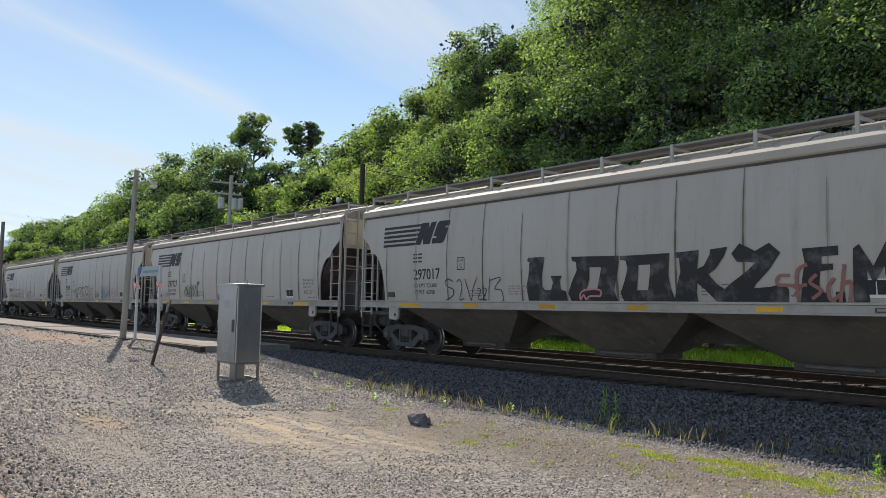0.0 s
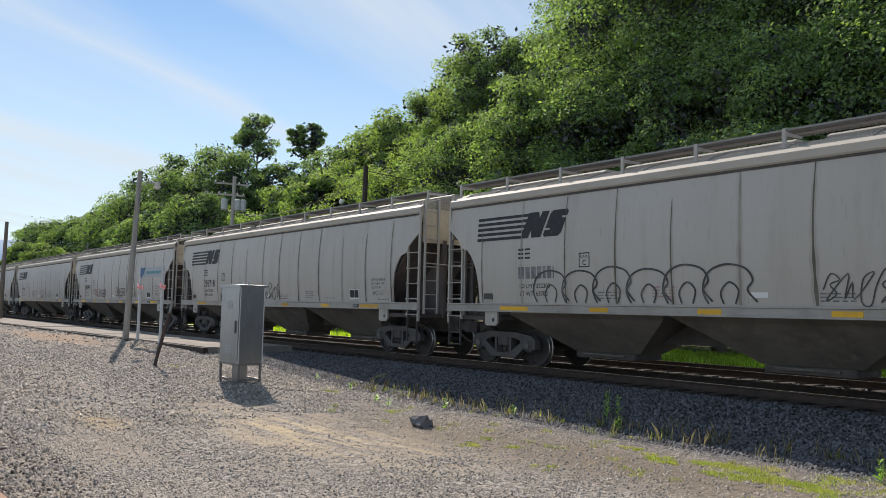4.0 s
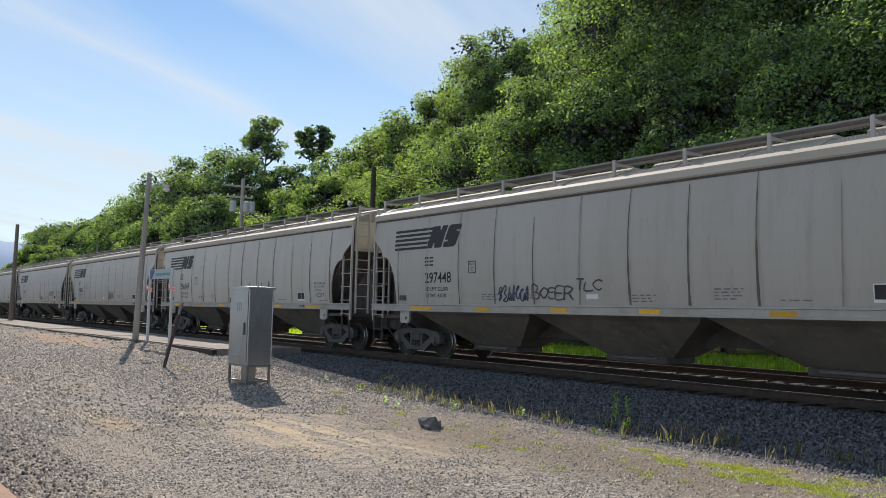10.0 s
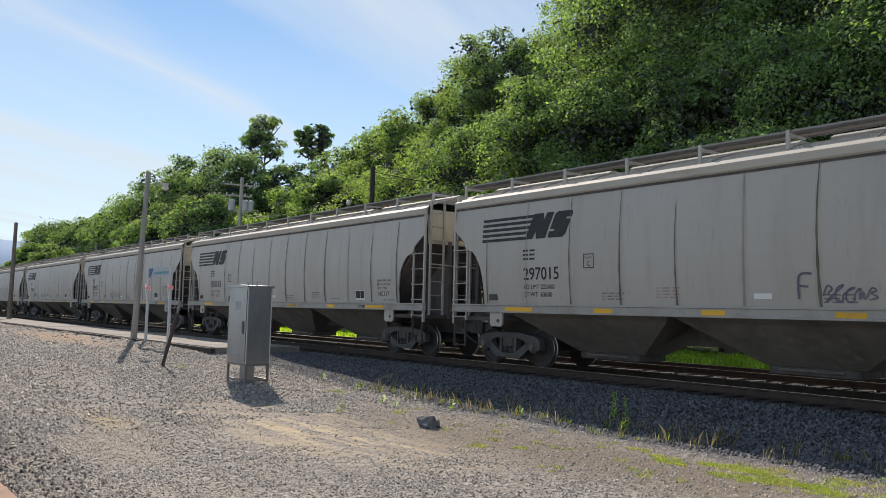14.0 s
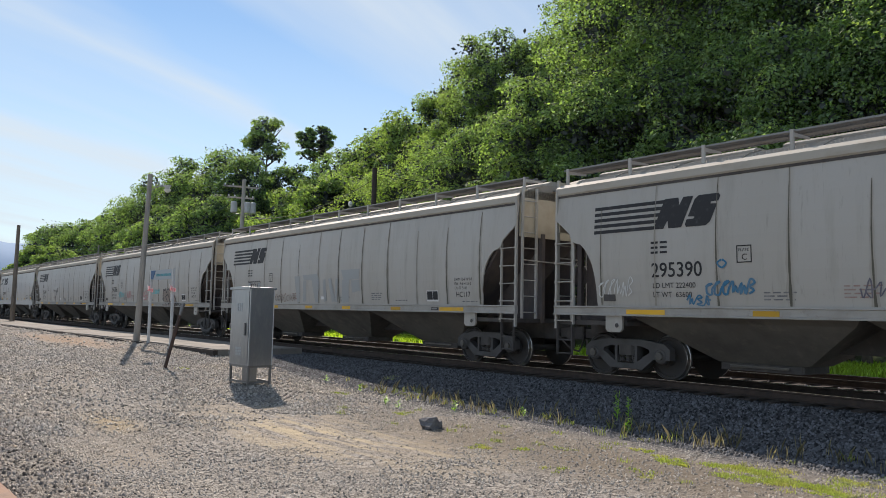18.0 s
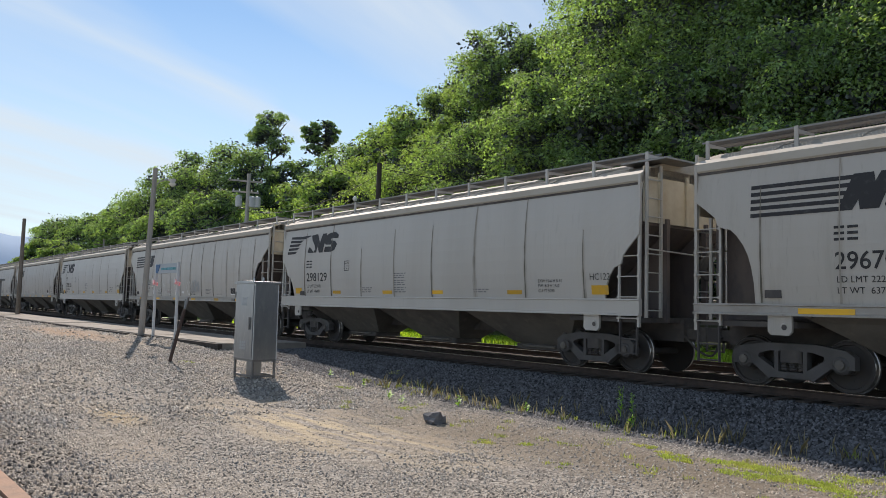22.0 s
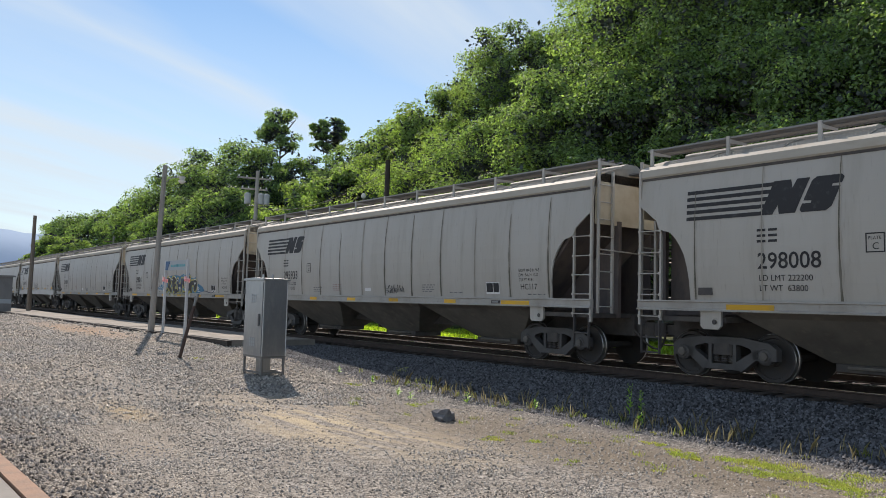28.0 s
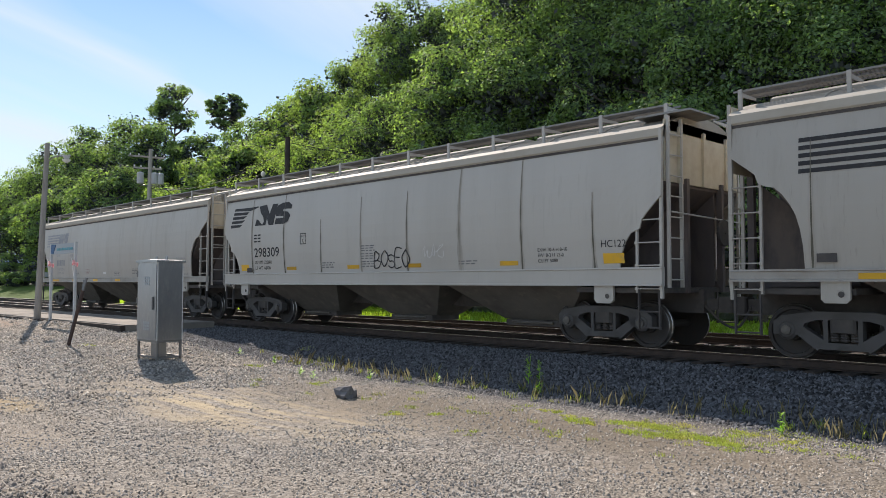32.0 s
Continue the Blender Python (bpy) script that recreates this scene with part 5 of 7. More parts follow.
    stroke(c[2], A, [(4.7, 1.92), (4.73, 2.02), (4.84, 2.01), (4.75, 1.95)], 'black', 0.028, 'black spray mark')
    stroke(c[2], A, [(4.96, 2.0), (4.88, 1.97), (4.85, 1.89), (4.96, 1.89)], 'black', 0.028, 'black spray mark')
    script(c[2], A, "O", 10.72, 1.62, 0.26, 0.85, "blue", 0.06, 7, 0.0, "spray-painted ring")
    tag(c[2], A, 63, 10.9, 1.55, 1.5, 0.75, "blue", 3, 0.03)
    tag(c[2], A, 64, 12.45, 1.7, 1.45, 0.48, "pink", 3, 0.028)
    tag(c[2], A, 6, 9.7, 1.62, 0.5, 0.35, "dark", 2, 0.025)
    tag(c[2], A, 61, 1.0, 2.5, 0.5, 0.3, "grey", 3, 0.025)
    bubbles(c[3], A, 3.2, 1.55, 6, 5.2, 0.8, "dark", "", 0.04, 7)
    tag(c[3], A, 8, 9.6, 1.57, 1.6, 0.62, "dark", 4, 0.03)
    tag(c[4], A, 9, 4.3, 1.6, 2.2, 0.51, "dark", 5, 0.030)
    tag(c[4], A, 9, 7.2, 1.6, 2.4, 0.55, "dark", 5, 0.04)
    script(c[5], A, "CIBS", 4.6, 1.8, 0.9, 0.36, "red", 0.06, 10, 0.05)
    decal("graffiti", [quad(0, 0, 0.5, 0.04), quad(0.2, -0.09, 0.5, -0.05)], spray["red"], c[5], -A + 5.2, 1.72, "red underline", 0.012)
    script(c[5], A, "BOSER", 5.75, 1.7, 1.4, 0.45, "black", 0.05, 11)
    script(c[5], A, "BOSER", 9.05, 1.72, 1.6, 0.5, "black", 0.05, 12)
    script(c[5], A, "STAY WOKE", 11.85, 1.66, 1.65, 0.42, "dark", 0.03, 13, 0.1)
    tagged(c[5], "weathered grey covered hopper car with scrawled black tags")
    script(c[6], A, "BOSER", 6.4, 1.65, 1.5, 0.5, "grey", 0.035, 14)
    script(c[6], A, "BOSER", 9.1, 1.65, 2.1, 0.6, "grey", 0.04, 141)
    tag(c[6], A, 142, 11.7, 1.65, 1.25, 0.47, "grey", 3, 0.026)
    tag(c[7], A, 15, 3.75, 1.6, 3.1, 0.53, "white", 7, 0.030)
    tag(c[7], A, 14, 7.0, 1.7, 0.6, 0.35, "black", 2, 0.035)
    tag(c[7], A, 16, 7.65, 1.66, 0.6, 0.34, "black", 3, 0.030)
    script(c[7], A, "BOSER", 9.35, 1.7, 1.4, 0.38, "red", 0.05, 17)
    painted(c[7], A, [(11.53, 1.91), (11.84, 2.25), (12.22, 2.36), (12.59, 2.31), (12.77, 2.07), (13.12, 1.93), (13.27, 1.68), (13.65, 1.53), (11.68, 1.49)], 'mint', 'pale mint fill of a spray piece', 0.012)
    stroke(c[7], A, [(11.53, 1.91), (11.84, 2.25), (12.22, 2.36), (12.59, 2.31), (12.77, 2.07), (12.68, 1.63)], 'cyan', 0.05, 'teal outline of a spray piece')
    stroke(c[7], A, [(12.12, 2.19), (11.99, 1.63)], 'cyan', 0.05, 'teal outline of a spray piece')
    stroke(c[7], A, [(12.4, 2.18), (12.44, 1.52)], 'cyan', 0.05, 'teal outline of a spray piece')
    stroke(c[7], A, [(12.76, 2.01), (13.12, 1.93), (13.27, 1.68), (13.65, 1.53), (12.99, 1.54)], 'cyan', 0.05, 'teal outline of a spray piece')
    stroke(c[7], A, [(11.63, 1.94), (11.88, 1.51)], 'cyan', 0.05, 'teal outline of a spray piece')
    tag(c[8], A, 18, 5.55, 1.62, 1.05, 0.38, "navy", 5, 0.045)
    script(c[8], A, "BOSER", 6.72, 1.66, 1.25, 0.35, "dark", 0.05, 19)
    script(c[8], A, "TLC", 8.07, 1.85, 0.75, 0.25, "dark", 0.045, 20)
    tag(c[9], A, 19, 9.15, 1.75, 1.7, 0.26, "grey", 10, 0.022)
    stroke(c[9], A, [(11.34, 2.28), (11.38, 2.0), (11.43, 1.67)], "dark", 0.05, "dark paint stroke")
    stroke(c[9], A, [(11.96, 2.32), (11.93, 2.15), (11.95, 1.93)], "dark", 0.05, "dark paint stroke")
    stroke(c[9], A, [(11.97, 2.22), (12.1, 1.95), (12.27, 1.67)], "grey", 0.05, "dark paint stroke")
    tag(c[10], A, 20, 9.5, 1.68, 1.1, 0.46, "dark", 3, 0.04)
    tag(c[11], A, 21, 12.75, 1.9, 1.5, 0.34, "black", 5, 0.030)
    script(c[11], A, "F", 9.15, 1.68, 0.24, 0.42, "violet", 0.05, 22)
    tag(c[11], A, 21, 9.55, 1.62, 0.85, 0.28, "violet", 3, 0.035)
    tag(c[12], A, 22, 5.0, 1.62, 2.2, 0.5, "grey", 5)
    tag(c[13], A, 23, 6.4, 1.62, 2.2, 0.42, "grey", 4)
    tag(c[14], A, 24, 1.25, 1.72, 0.9, 0.4, "white", 4, 0.025)
    tag(c[14], A, 24, 3.8, 1.75, 1.0, 0.27, "blue", 4, 0.053)
    tag(c[14], A, 25, 3.4, 1.53, 0.5, 0.26, "blue", 2, 0.038)
    script(c[14], A, "O", 4.1, 2.25, 0.16, 0.16, "blue", 0.04, 26, 0.0)
    tag(c[14], A, 27, 6.55, 1.68, 2.5, 0.30, "violet", 8, 0.03)
    painted(c[15], A, [(6.51, 2.48), (6.92, 2.48), (6.84, 1.59), (6.65, 1.53)], 'haze', 'faded blue-grey smudge of old lettering', 0.011)
    painted(c[15], A, [(7.1, 2.51), (8.11, 2.53), (8.26, 2.32), (7.19, 2.32)], 'haze', 'faded blue-grey smudge of old lettering', 0.011)
    painted(c[15], A, [(7.14, 2.32), (7.36, 2.31), (7.28, 1.6), (7.06, 1.56)], 'haze', 'faded blue-grey smudge of old lettering', 0.011)
    painted(c[15], A, [(7.74, 2.34), (8.26, 2.36), (8.14, 1.57), (7.94, 1.56)], 'haze', 'faded blue-grey smudge of old lettering', 0.011)
    painted(c[15], A, [(8.49, 2.32), (8.68, 2.34), (8.72, 1.61), (8.54, 1.57)], 'haze', 'faded blue-grey smudge of old lettering', 0.011)
    painted(c[15], A, [(8.86, 2.34), (9.05, 2.37), (9.26, 1.61), (9.04, 1.57)], 'haze', 'faded blue-grey smudge of old lettering', 0.011)
    painted(c[15], A, [(9.33, 2.32), (9.47, 2.35), (9.39, 1.58), (9.22, 1.57)], 'haze', 'faded blue-grey smudge of old lettering', 0.011)
    painted(c[15], A, [(9.68, 2.61), (10.78, 2.62), (10.74, 2.31), (9.83, 2.27)], 'haze', 'faded blue-grey smudge of old lettering', 0.011)
    painted(c[15], A, [(9.73, 2.28), (10.16, 2.3), (10.09, 1.58), (9.66, 1.54)], 'haze', 'faded blue-grey smudge of old lettering', 0.011)
    painted(c[15], A, [(10.28, 2.26), (10.77, 2.28), (10.78, 1.93), (10.32, 1.87)], 'haze', 'faded blue-grey smudge of old lettering', 0.011)
    tag(c[15], A, 28, 4.92, 1.6, 1.6, 0.3, "tan", 5, 0.025)
    decal("drip_mark", [quad(0, 0, 0.13, 0.9)], black_paint, c[16], -A + 1.32, 2.2, "dark run of paint below the emblem")
    tag(c[16], A, 30, 4.05, 1.8, 1.1, 0.30, "cyan", 3, 0.060)
    tag(c[16], A, 31, 5.6, 1.75, 0.75, 0.42, "pink", 3, 0.038)
    script(c[16], A, "BOSER", 7.98, 1.65, 1.3, 0.5, "pink", 0.05, 32)
    tag(c[16], A, 33, 9.99, 1.95, 1.1, 0.22, "cyan", 4, 0.068)
    painted(c[16], A, [(11.73, 1.33), (11.65, 1.65), (11.66, 2.05), (11.76, 2.17), (11.92, 2.1), (12.03, 2.19), (12.11, 2.01), (12.27, 2.13), (12.54, 2.18), (12.64, 2.07), (12.79, 2.17), (12.93, 2.06), (12.96, 1.87), (13.17, 1.87), (13.36, 1.69), (13.41, 1.45), (13.36, 1.33), (12.59, 1.33), (12.14, 1.33)], 'tan', 'tan fill of finger-shaped letters', 0.012)
    stroke(c[16], A, [(11.73, 1.33), (11.65, 1.65), (11.66, 2.05), (11.76, 2.17), (11.92, 2.1), (12.03, 2.19), (12.11, 2.01), (12.27, 2.13), (12.54, 2.18), (12.64, 2.07), (12.79, 2.17), (12.93, 2.06), (12.96, 1.87), (13.17, 1.87), (13.36, 1.69), (13.41, 1.45), (13.36, 1.33)], 'black', 0.055, 'black outline of finger-shaped letters')
    stroke(c[16], A, [(11.95, 1.83), (12.09, 1.68), (12.19, 1.51), (12.2, 1.33)], 'black', 0.055, 'black outline of finger-shaped letters')
    stroke(c[16], A, [(12.1, 1.85), (12.33, 1.88), (12.51, 1.65), (12.56, 1.4)], 'black', 0.055, 'black outline of finger-shaped letters')
    stroke(c[16], A, [(12.64, 2.0), (12.69, 1.65), (12.75, 1.44)], 'black', 0.055, 'black outline of finger-shaped letters')
    stroke(c[16], A, [(12.96, 1.87), (12.77, 1.75), (12.79, 1.55), (12.88, 1.33)], 'black', 0.055, 'black outline of finger-shaped letters')
    script(c[16], A, "KSTMUS", 13.42, 1.36, 0.85, 0.12, "black", 0.025, 35, 0.1)
    tag(c[17], A, 36, 6.3, 2.25, 1.15, 0.17, "black", 5, 0.022)
    decal("graffiti", [ribbon([(0, 0), (0.55, 0.5), (1.0, 0.78)], 0.04), ribbon([(0, 0), (0.7, 0.45)], 0.03), ribbon(smooth_line([(0.95, 0.62), (1.1, 0.72), (1.02, 0.9), (0.86, 0.82), (0.95, 0.62)]), 0.035)], spray["black"], c[17], -A + 6.65, 1.6, "black drawn stick shape", 0.012)
    script(c[19], A, "MUST BE", 3.65, 2.0, 1.1, 0.22, "white", 0.03, 37, 0.1)
    script(c[19], A, "SOMETHING", 4.07, 1.74, 1.35, 0.2, "white", 0.03, 38, 0.1)
    script(c[19], A, "IN", 5.25, 1.6, 0.35, 0.18, "white", 0.03, 39, 0.1)
    script(c[19], A, "THE", 5.72, 1.95, 0.42, 0.2, "white", 0.03, 391, 0.1)
    script(c[19], A, "WATER", 6.04, 1.62, 1.0, 0.26, "white", 0.03, 392, 0.1)
    script(c[19], A, "O", 9.1, 1.65, 0.55, 0.8, "white", 0.04, 393, 0.0, "spray-painted ring")
    tag(c[19], A, 33, 9.65, 1.7, 1.0, 0.6, "haze", 3, 0.06)
    tag(c[22], A, 36, 9.0, 1.65, 3.2, 0.5, "grey", 6)
    tag(c[23], A, 35, 9.63, 1.61, 0.9, 0.26, "dark", 4, 0.025)
    tag(c[23], A, 77, 1.8, 1.92, 0.95, 0.2, "grey", 2, 0.02)
    # the big mural: a blue cloud, yellow ground, dark letters with white glints
    m = c[24]
    tagged(m, "weathered grey covered hopper car with a blue, yellow and black mural")
    painted(m, A, [(5.6, 1.66), (6.2, 1.73), (6.8, 1.85), (7.3, 2.0), (7.6, 2.14), (8.02, 2.35), (8.43, 2.38), (9.16, 2.41), (9.87, 2.39), (10.01, 2.34), (10.56, 2.46), (10.82, 2.4), (11.16, 2.48), (11.44, 2.48), (11.69, 2.25), (11.94, 2.22), (12.26, 2.28), (12.56, 1.97), (13.07, 1.83), (13.35, 1.62), (12.37, 1.5), (11.5, 1.52), (9.6, 1.52), (7.8, 1.54), (7.2, 1.64), (6.5, 1.69)], 'blue', 'blue cloud behind a mural', 0.01)
    for colour, edge in (
        ('black', [(7.92, 2.13), (8.04, 2.25), (8.31, 2.31), (8.59, 2.24), (8.71, 2.11), (8.67, 1.93), (8.51, 1.88), (8.75, 1.71), (8.75, 1.51), (8.57, 1.44), (8.43, 1.65), (8.31, 1.79), (8.25, 1.67), (8.02, 1.58), (7.86, 1.49), (7.9, 1.67), (8.1, 1.7), (8.25, 1.88), (8.31, 2.05), (8.14, 2.11)]),
        ('black', [(8.75, 2.16), (8.96, 2.29), (9.2, 2.33), (9.42, 2.24), (9.45, 2.1), (9.28, 2.04), (9.2, 1.99), (9.42, 1.99), (9.49, 1.88), (9.28, 1.82), (9.33, 1.71), (9.52, 1.73), (9.7, 1.6), (9.49, 1.47), (9.2, 1.49), (9.0, 1.62), (8.93, 1.79), (8.87, 1.99)]),
        ('navy', [(9.58, 2.15), (9.66, 2.22), (9.86, 2.22), (9.9, 1.99), (10.15, 1.97), (10.25, 2.22), (10.46, 2.25), (10.51, 2.11), (10.36, 1.8), (10.25, 1.53), (10.08, 1.46), (10.11, 1.72), (9.87, 1.73), (9.86, 1.46), (9.7, 1.58), (9.7, 1.85)]),
        ('black', [(10.51, 2.17), (10.66, 2.27), (10.85, 2.29), (11.04, 2.17), (11.06, 2.03), (10.88, 2.11), (10.73, 2.06), (10.73, 1.93), (10.97, 1.85), (11.1, 1.72), (11.01, 1.51), (10.82, 1.44), (10.56, 1.47), (10.43, 1.58), (10.66, 1.56), (10.82, 1.62), (10.76, 1.72), (10.53, 1.85), (10.48, 2.01)]),
        ('black', [(11.13, 1.67), (11.25, 1.8), (11.22, 2.11), (11.32, 2.31), (11.56, 2.3), (11.47, 2.05), (11.47, 1.98), (11.63, 2.1), (11.94, 2.12), (12.32, 2.14), (12.43, 1.97), (12.32, 1.73), (12.13, 1.61), (11.94, 1.68), (11.97, 1.88), (11.75, 1.88), (11.66, 1.7), (11.63, 1.5), (11.47, 1.46), (11.38, 1.65), (11.22, 1.6)]),
    ):
        mural_letter(m, A, edge, colour)
    painted(m, A, [(8.02, 2.14), (8.09, 2.22), (8.2, 2.2), (8.1, 2.13)], 'white', 'white glint on a mural letter', 0.02)
    painted(m, A, [(8.82, 2.18), (8.91, 2.26), (9.01, 2.22), (8.9, 2.13)], 'white', 'white glint on a mural letter', 0.02)
    painted(m, A, [(9.61, 2.12), (9.7, 2.18), (9.77, 2.13), (9.66, 2.09)], 'white', 'white glint on a mural letter', 0.02)
    painted(m, A, [(10.66, 2.17), (10.77, 2.21), (10.82, 2.14), (10.71, 2.1)], 'white', 'white glint on a mural letter', 0.02)
    painted(m, A, [(12.05, 2.0), (12.2, 2.05), (12.26, 1.96), (12.13, 1.9)], 'white', 'white glint on a mural letter', 0.02)
    painted(m, A, [(9.87, 1.82), (10.11, 1.82), (10.13, 1.73), (9.87, 1.73)], 'white', 'white glint on a mural letter', 0.02)
    stroke(m, A, [(8.35, 2.32), (8.61, 2.28), (8.75, 2.13)], 'white', 0.035, 'white edge light on a mural letter')
    stroke(m, A, [(9.24, 2.35), (9.47, 2.26), (9.51, 2.09)], 'white', 0.035, 'white edge light on a mural letter')
    stroke(m, A, [(9.87, 2.26), (9.94, 2.0)], 'white', 0.035, 'white edge light on a mural letter')
    stroke(m, A, [(10.29, 2.25), (10.51, 2.23), (10.55, 2.1)], 'white', 0.035, 'white edge light on a mural letter')
    stroke(m, A, [(10.87, 2.31), (11.08, 2.19), (11.1, 2.03)], 'white', 0.035, 'white edge light on a mural letter')
    stroke(m, A, [(11.35, 2.33), (11.56, 2.31)], 'white', 0.035, 'white edge light on a mural letter')
    stroke(m, A, [(12.05, 2.16), (12.32, 2.14), (12.47, 1.97), (12.4, 1.8)], 'white', 0.035, 'white edge light on a mural letter')
    stroke(m, A, [(12.43, 1.66), (12.53, 1.86), (12.63, 1.68), (12.41, 1.77), (12.7, 1.75), (12.46, 1.63)], 'white', 0.03, 'white scrawl on the mural')
    stroke(m, A, [(12.45, 1.61), (12.83, 1.58)], 'white', 0.03, 'white scrawl on the mural')
    stroke(m, A, [(13.35, 1.6), (13.55, 1.62), (13.8, 1.57), (14.13, 1.54), (14.4, 1.57), (14.54, 1.66)], 'navy', 0.03, 'thin dark tail of spray')
    for word_text, wx, ww in (("PURA", 7.75, 0.5), ("TEKI", 8.85, 0.45), ("LRS", 11.15, 0.45)):
        script(m, A, word_text, wx, 1.35, ww, 0.12, "white", 0.025, 44, 0.1)
    script(m, A, "DE", 6.75, 1.78, 0.5, 0.24, "white", 0.03, 40)
    tag(m, A, 41, 6.6, 1.6, 0.75, 0.15, "white", 5, 0.019)
    script(c[26], B, "BOSEO", 7.75, 1.7, 1.36, 0.45, "black", 0.045, 42)
    tagged(c[26], "clean light grey covered hopper car with a black scrawled tag")
    tag(c[26], B, 78, 9.58, 1.9, 0.75, 0.32, "white", 2, 0.02)
    for piece in [p for p in c[27].children if p.name.startswith("seam")]:
        bpy.data.objects.remove(piece)
    tagged(c[27], "last grey covered hopper car of the train, its emblem faded")


build_train()

# ---- leaves ----
leaf_green = material("leaf", (0.078, 0.118, 0.068), 0.75, tones=[((0.105, 0.145, 0.074), 0.35, 0.45, 0.7)], island=0.5, translucent=(1.9, 2.05, 0.62), gloss=0.12)
# brighter copy of the leaf, with sunlight put into its colour
leaf_bright = material("sunlit_leaf", (0.105, 0.15, 0.07), 0.75, tones=[((0.09, 0.128, 0.066), 0.5, 0.42, 0.68)], island=0.45, translucent=(1.9, 2.0, 0.6), gloss=0.12)
# leaf copy with the crown's inner shade in its colour: greyer, opaque
leaf_shade = material("shade_toned_leaf", (0.095, 0.112, 0.108), 0.85, tones=[((0.075, 0.09, 0.09), 0.5, 0.42, 0.68)], island=0.4, gloss=0.05)
bark = material("bark", (0.09, 0.075, 0.06), 0.95, tones=[((0.15, 0.13, 0.1), 3, 0.45, 0.7)], stretch=(3, 3, 0.5), bump=0.5, bump_scale=10)


def leaf_blades(name, p, facing, rng, leaf, mat):
    """Leaves as small blades at the places p, turned roughly the given way."""
    n = len(p)
    nor = facing + rng.normal(0, 0.6, (n, 3))
    nor /= np.linalg.norm(nor, axis=1)[:, None]
    a = np.cross(nor, rng.normal(0, 1, (n, 3)))
    a /= np.linalg.norm(a, axis=1)[:, None]
    b = np.cross(nor, a)
    s = leaf * rng.uniform(0.55, 1.3, n)[:, None]
    v = np.stack([p - a * s, p + b * s * 0.6 + nor * s * 0.12, p + a * s, p - b * s * 0.6 + nor * s * 0.12], 1).reshape(-1, 3)
    return big_mesh(name, v, np.arange(4 * n).reshape(-1, 4), mat)


def crown(seed, radius, height, low, clumps, leaves):
    """Leaf places of a crown and the way they face: many domed sprays set over an uneven hull, and filling inside it
    for the shade-coloured leaves.
    """
    rng = np.random.default_rng(seed)
    mid, half = height * (1 + low) / 2, height * (1 - low) / 2
    up = rng.uniform(-0.75, 1.0, clumps)
    turn = rng.uniform(0, 2 * np.pi, clumps)
    lobes = 1 + 0.14 * np.sin(2 * turn + seed) + 0.12 * np.sin(5 * turn + 2.3 * seed) + 0.10 * np.sin(4 * up + seed)
    girth = np.sqrt(np.clip(1 - np.abs(up) ** 2.6, 0.04, 1)) * lobes
    out = rng.uniform(0.52, 0.98, clumps)
    size = radius * rng.uniform(0.17, 0.34, clumps)
    core = np.stack([np.cos(turn) * girth * out * (radius - 0.5 * size), np.sin(turn) * girth * out * (radius - 0.5 * size), mid + up * (0.93 + 0.12 * rng.uniform(-1, 1, clumps)) * (half - 0.35 * size)], 1)
    share = size ** 2
    which = rng.choice(clumps, leaves, p=share / share.sum())
    way = rng.normal(0, 1, (leaves, 3))
    way[:, 2] = np.abs(way[:, 2]) * np.where(rng.random(leaves) < 0.8, 1, -0.5)
    outward = np.stack([np.cos(turn), np.sin(turn), 0.2 + 0 * turn], 1)[which]
    way += 0.45 * outward
    way /= np.linalg.norm(way, axis=1)[:, None]
    reach = np.where(rng.random(leaves) < 0.75, rng.uniform(0.78, 1.08, leaves), rng.uniform(0.2, 0.9, leaves))
    # sprays stick out here and there
    reach *= 1 + 0.22 * np.sin(7 * way[:, 0] + which) * np.sin(6 * way[:, 1] + 2 * which)
    p = core[which] + way * np.array([1, 1, 0.68]) * (reach * size[which])[:, None]
    facing = way + np.array([0, 0, 0.55])
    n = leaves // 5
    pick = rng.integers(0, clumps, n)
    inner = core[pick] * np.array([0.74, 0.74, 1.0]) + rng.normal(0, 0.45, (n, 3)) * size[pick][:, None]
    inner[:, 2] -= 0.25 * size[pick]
    return p, facing, inner, rng


def trunk_build(seed, height, radius, low):
    rng = random.Random(seed)
    b = Build()
    r0 = max(0.14, height * 0.016)
    pts = [Vector((0, 0, -0.6))]
    for i in range(1, 6):
        pts.append(Vector((rng.uniform(-0.25, 0.25), rng.uniform(-0.25, 0.25), height * 0.8 * i / 5)))
    for i in range(5):
        b.rod(pts[i], pts[i + 1], r0 * (1 - 0.17 * i), 8, r0 * (1 - 0.17 * (i + 1)))
    for i in range(9):
        z = height * (max(low, 0.2) + 0.6 * rng.random() * (1 - low))
        w = rng.uniform(0, 6.28)
        k = min(4, int(z / (height * 0.16)))
        a = pts[k].lerp(pts[min(5, k + 1)], 0.5)
        a.z = z
        reach = radius * rng.uniform(0.45, 0.8)
        e = a + Vector((math.cos(w) * reach, math.sin(w) * reach, reach * rng.uniform(0.3, 0.8)))
        b.rod(a, e, r0 * 0.4, 6, r0 * 0.1)
    return b


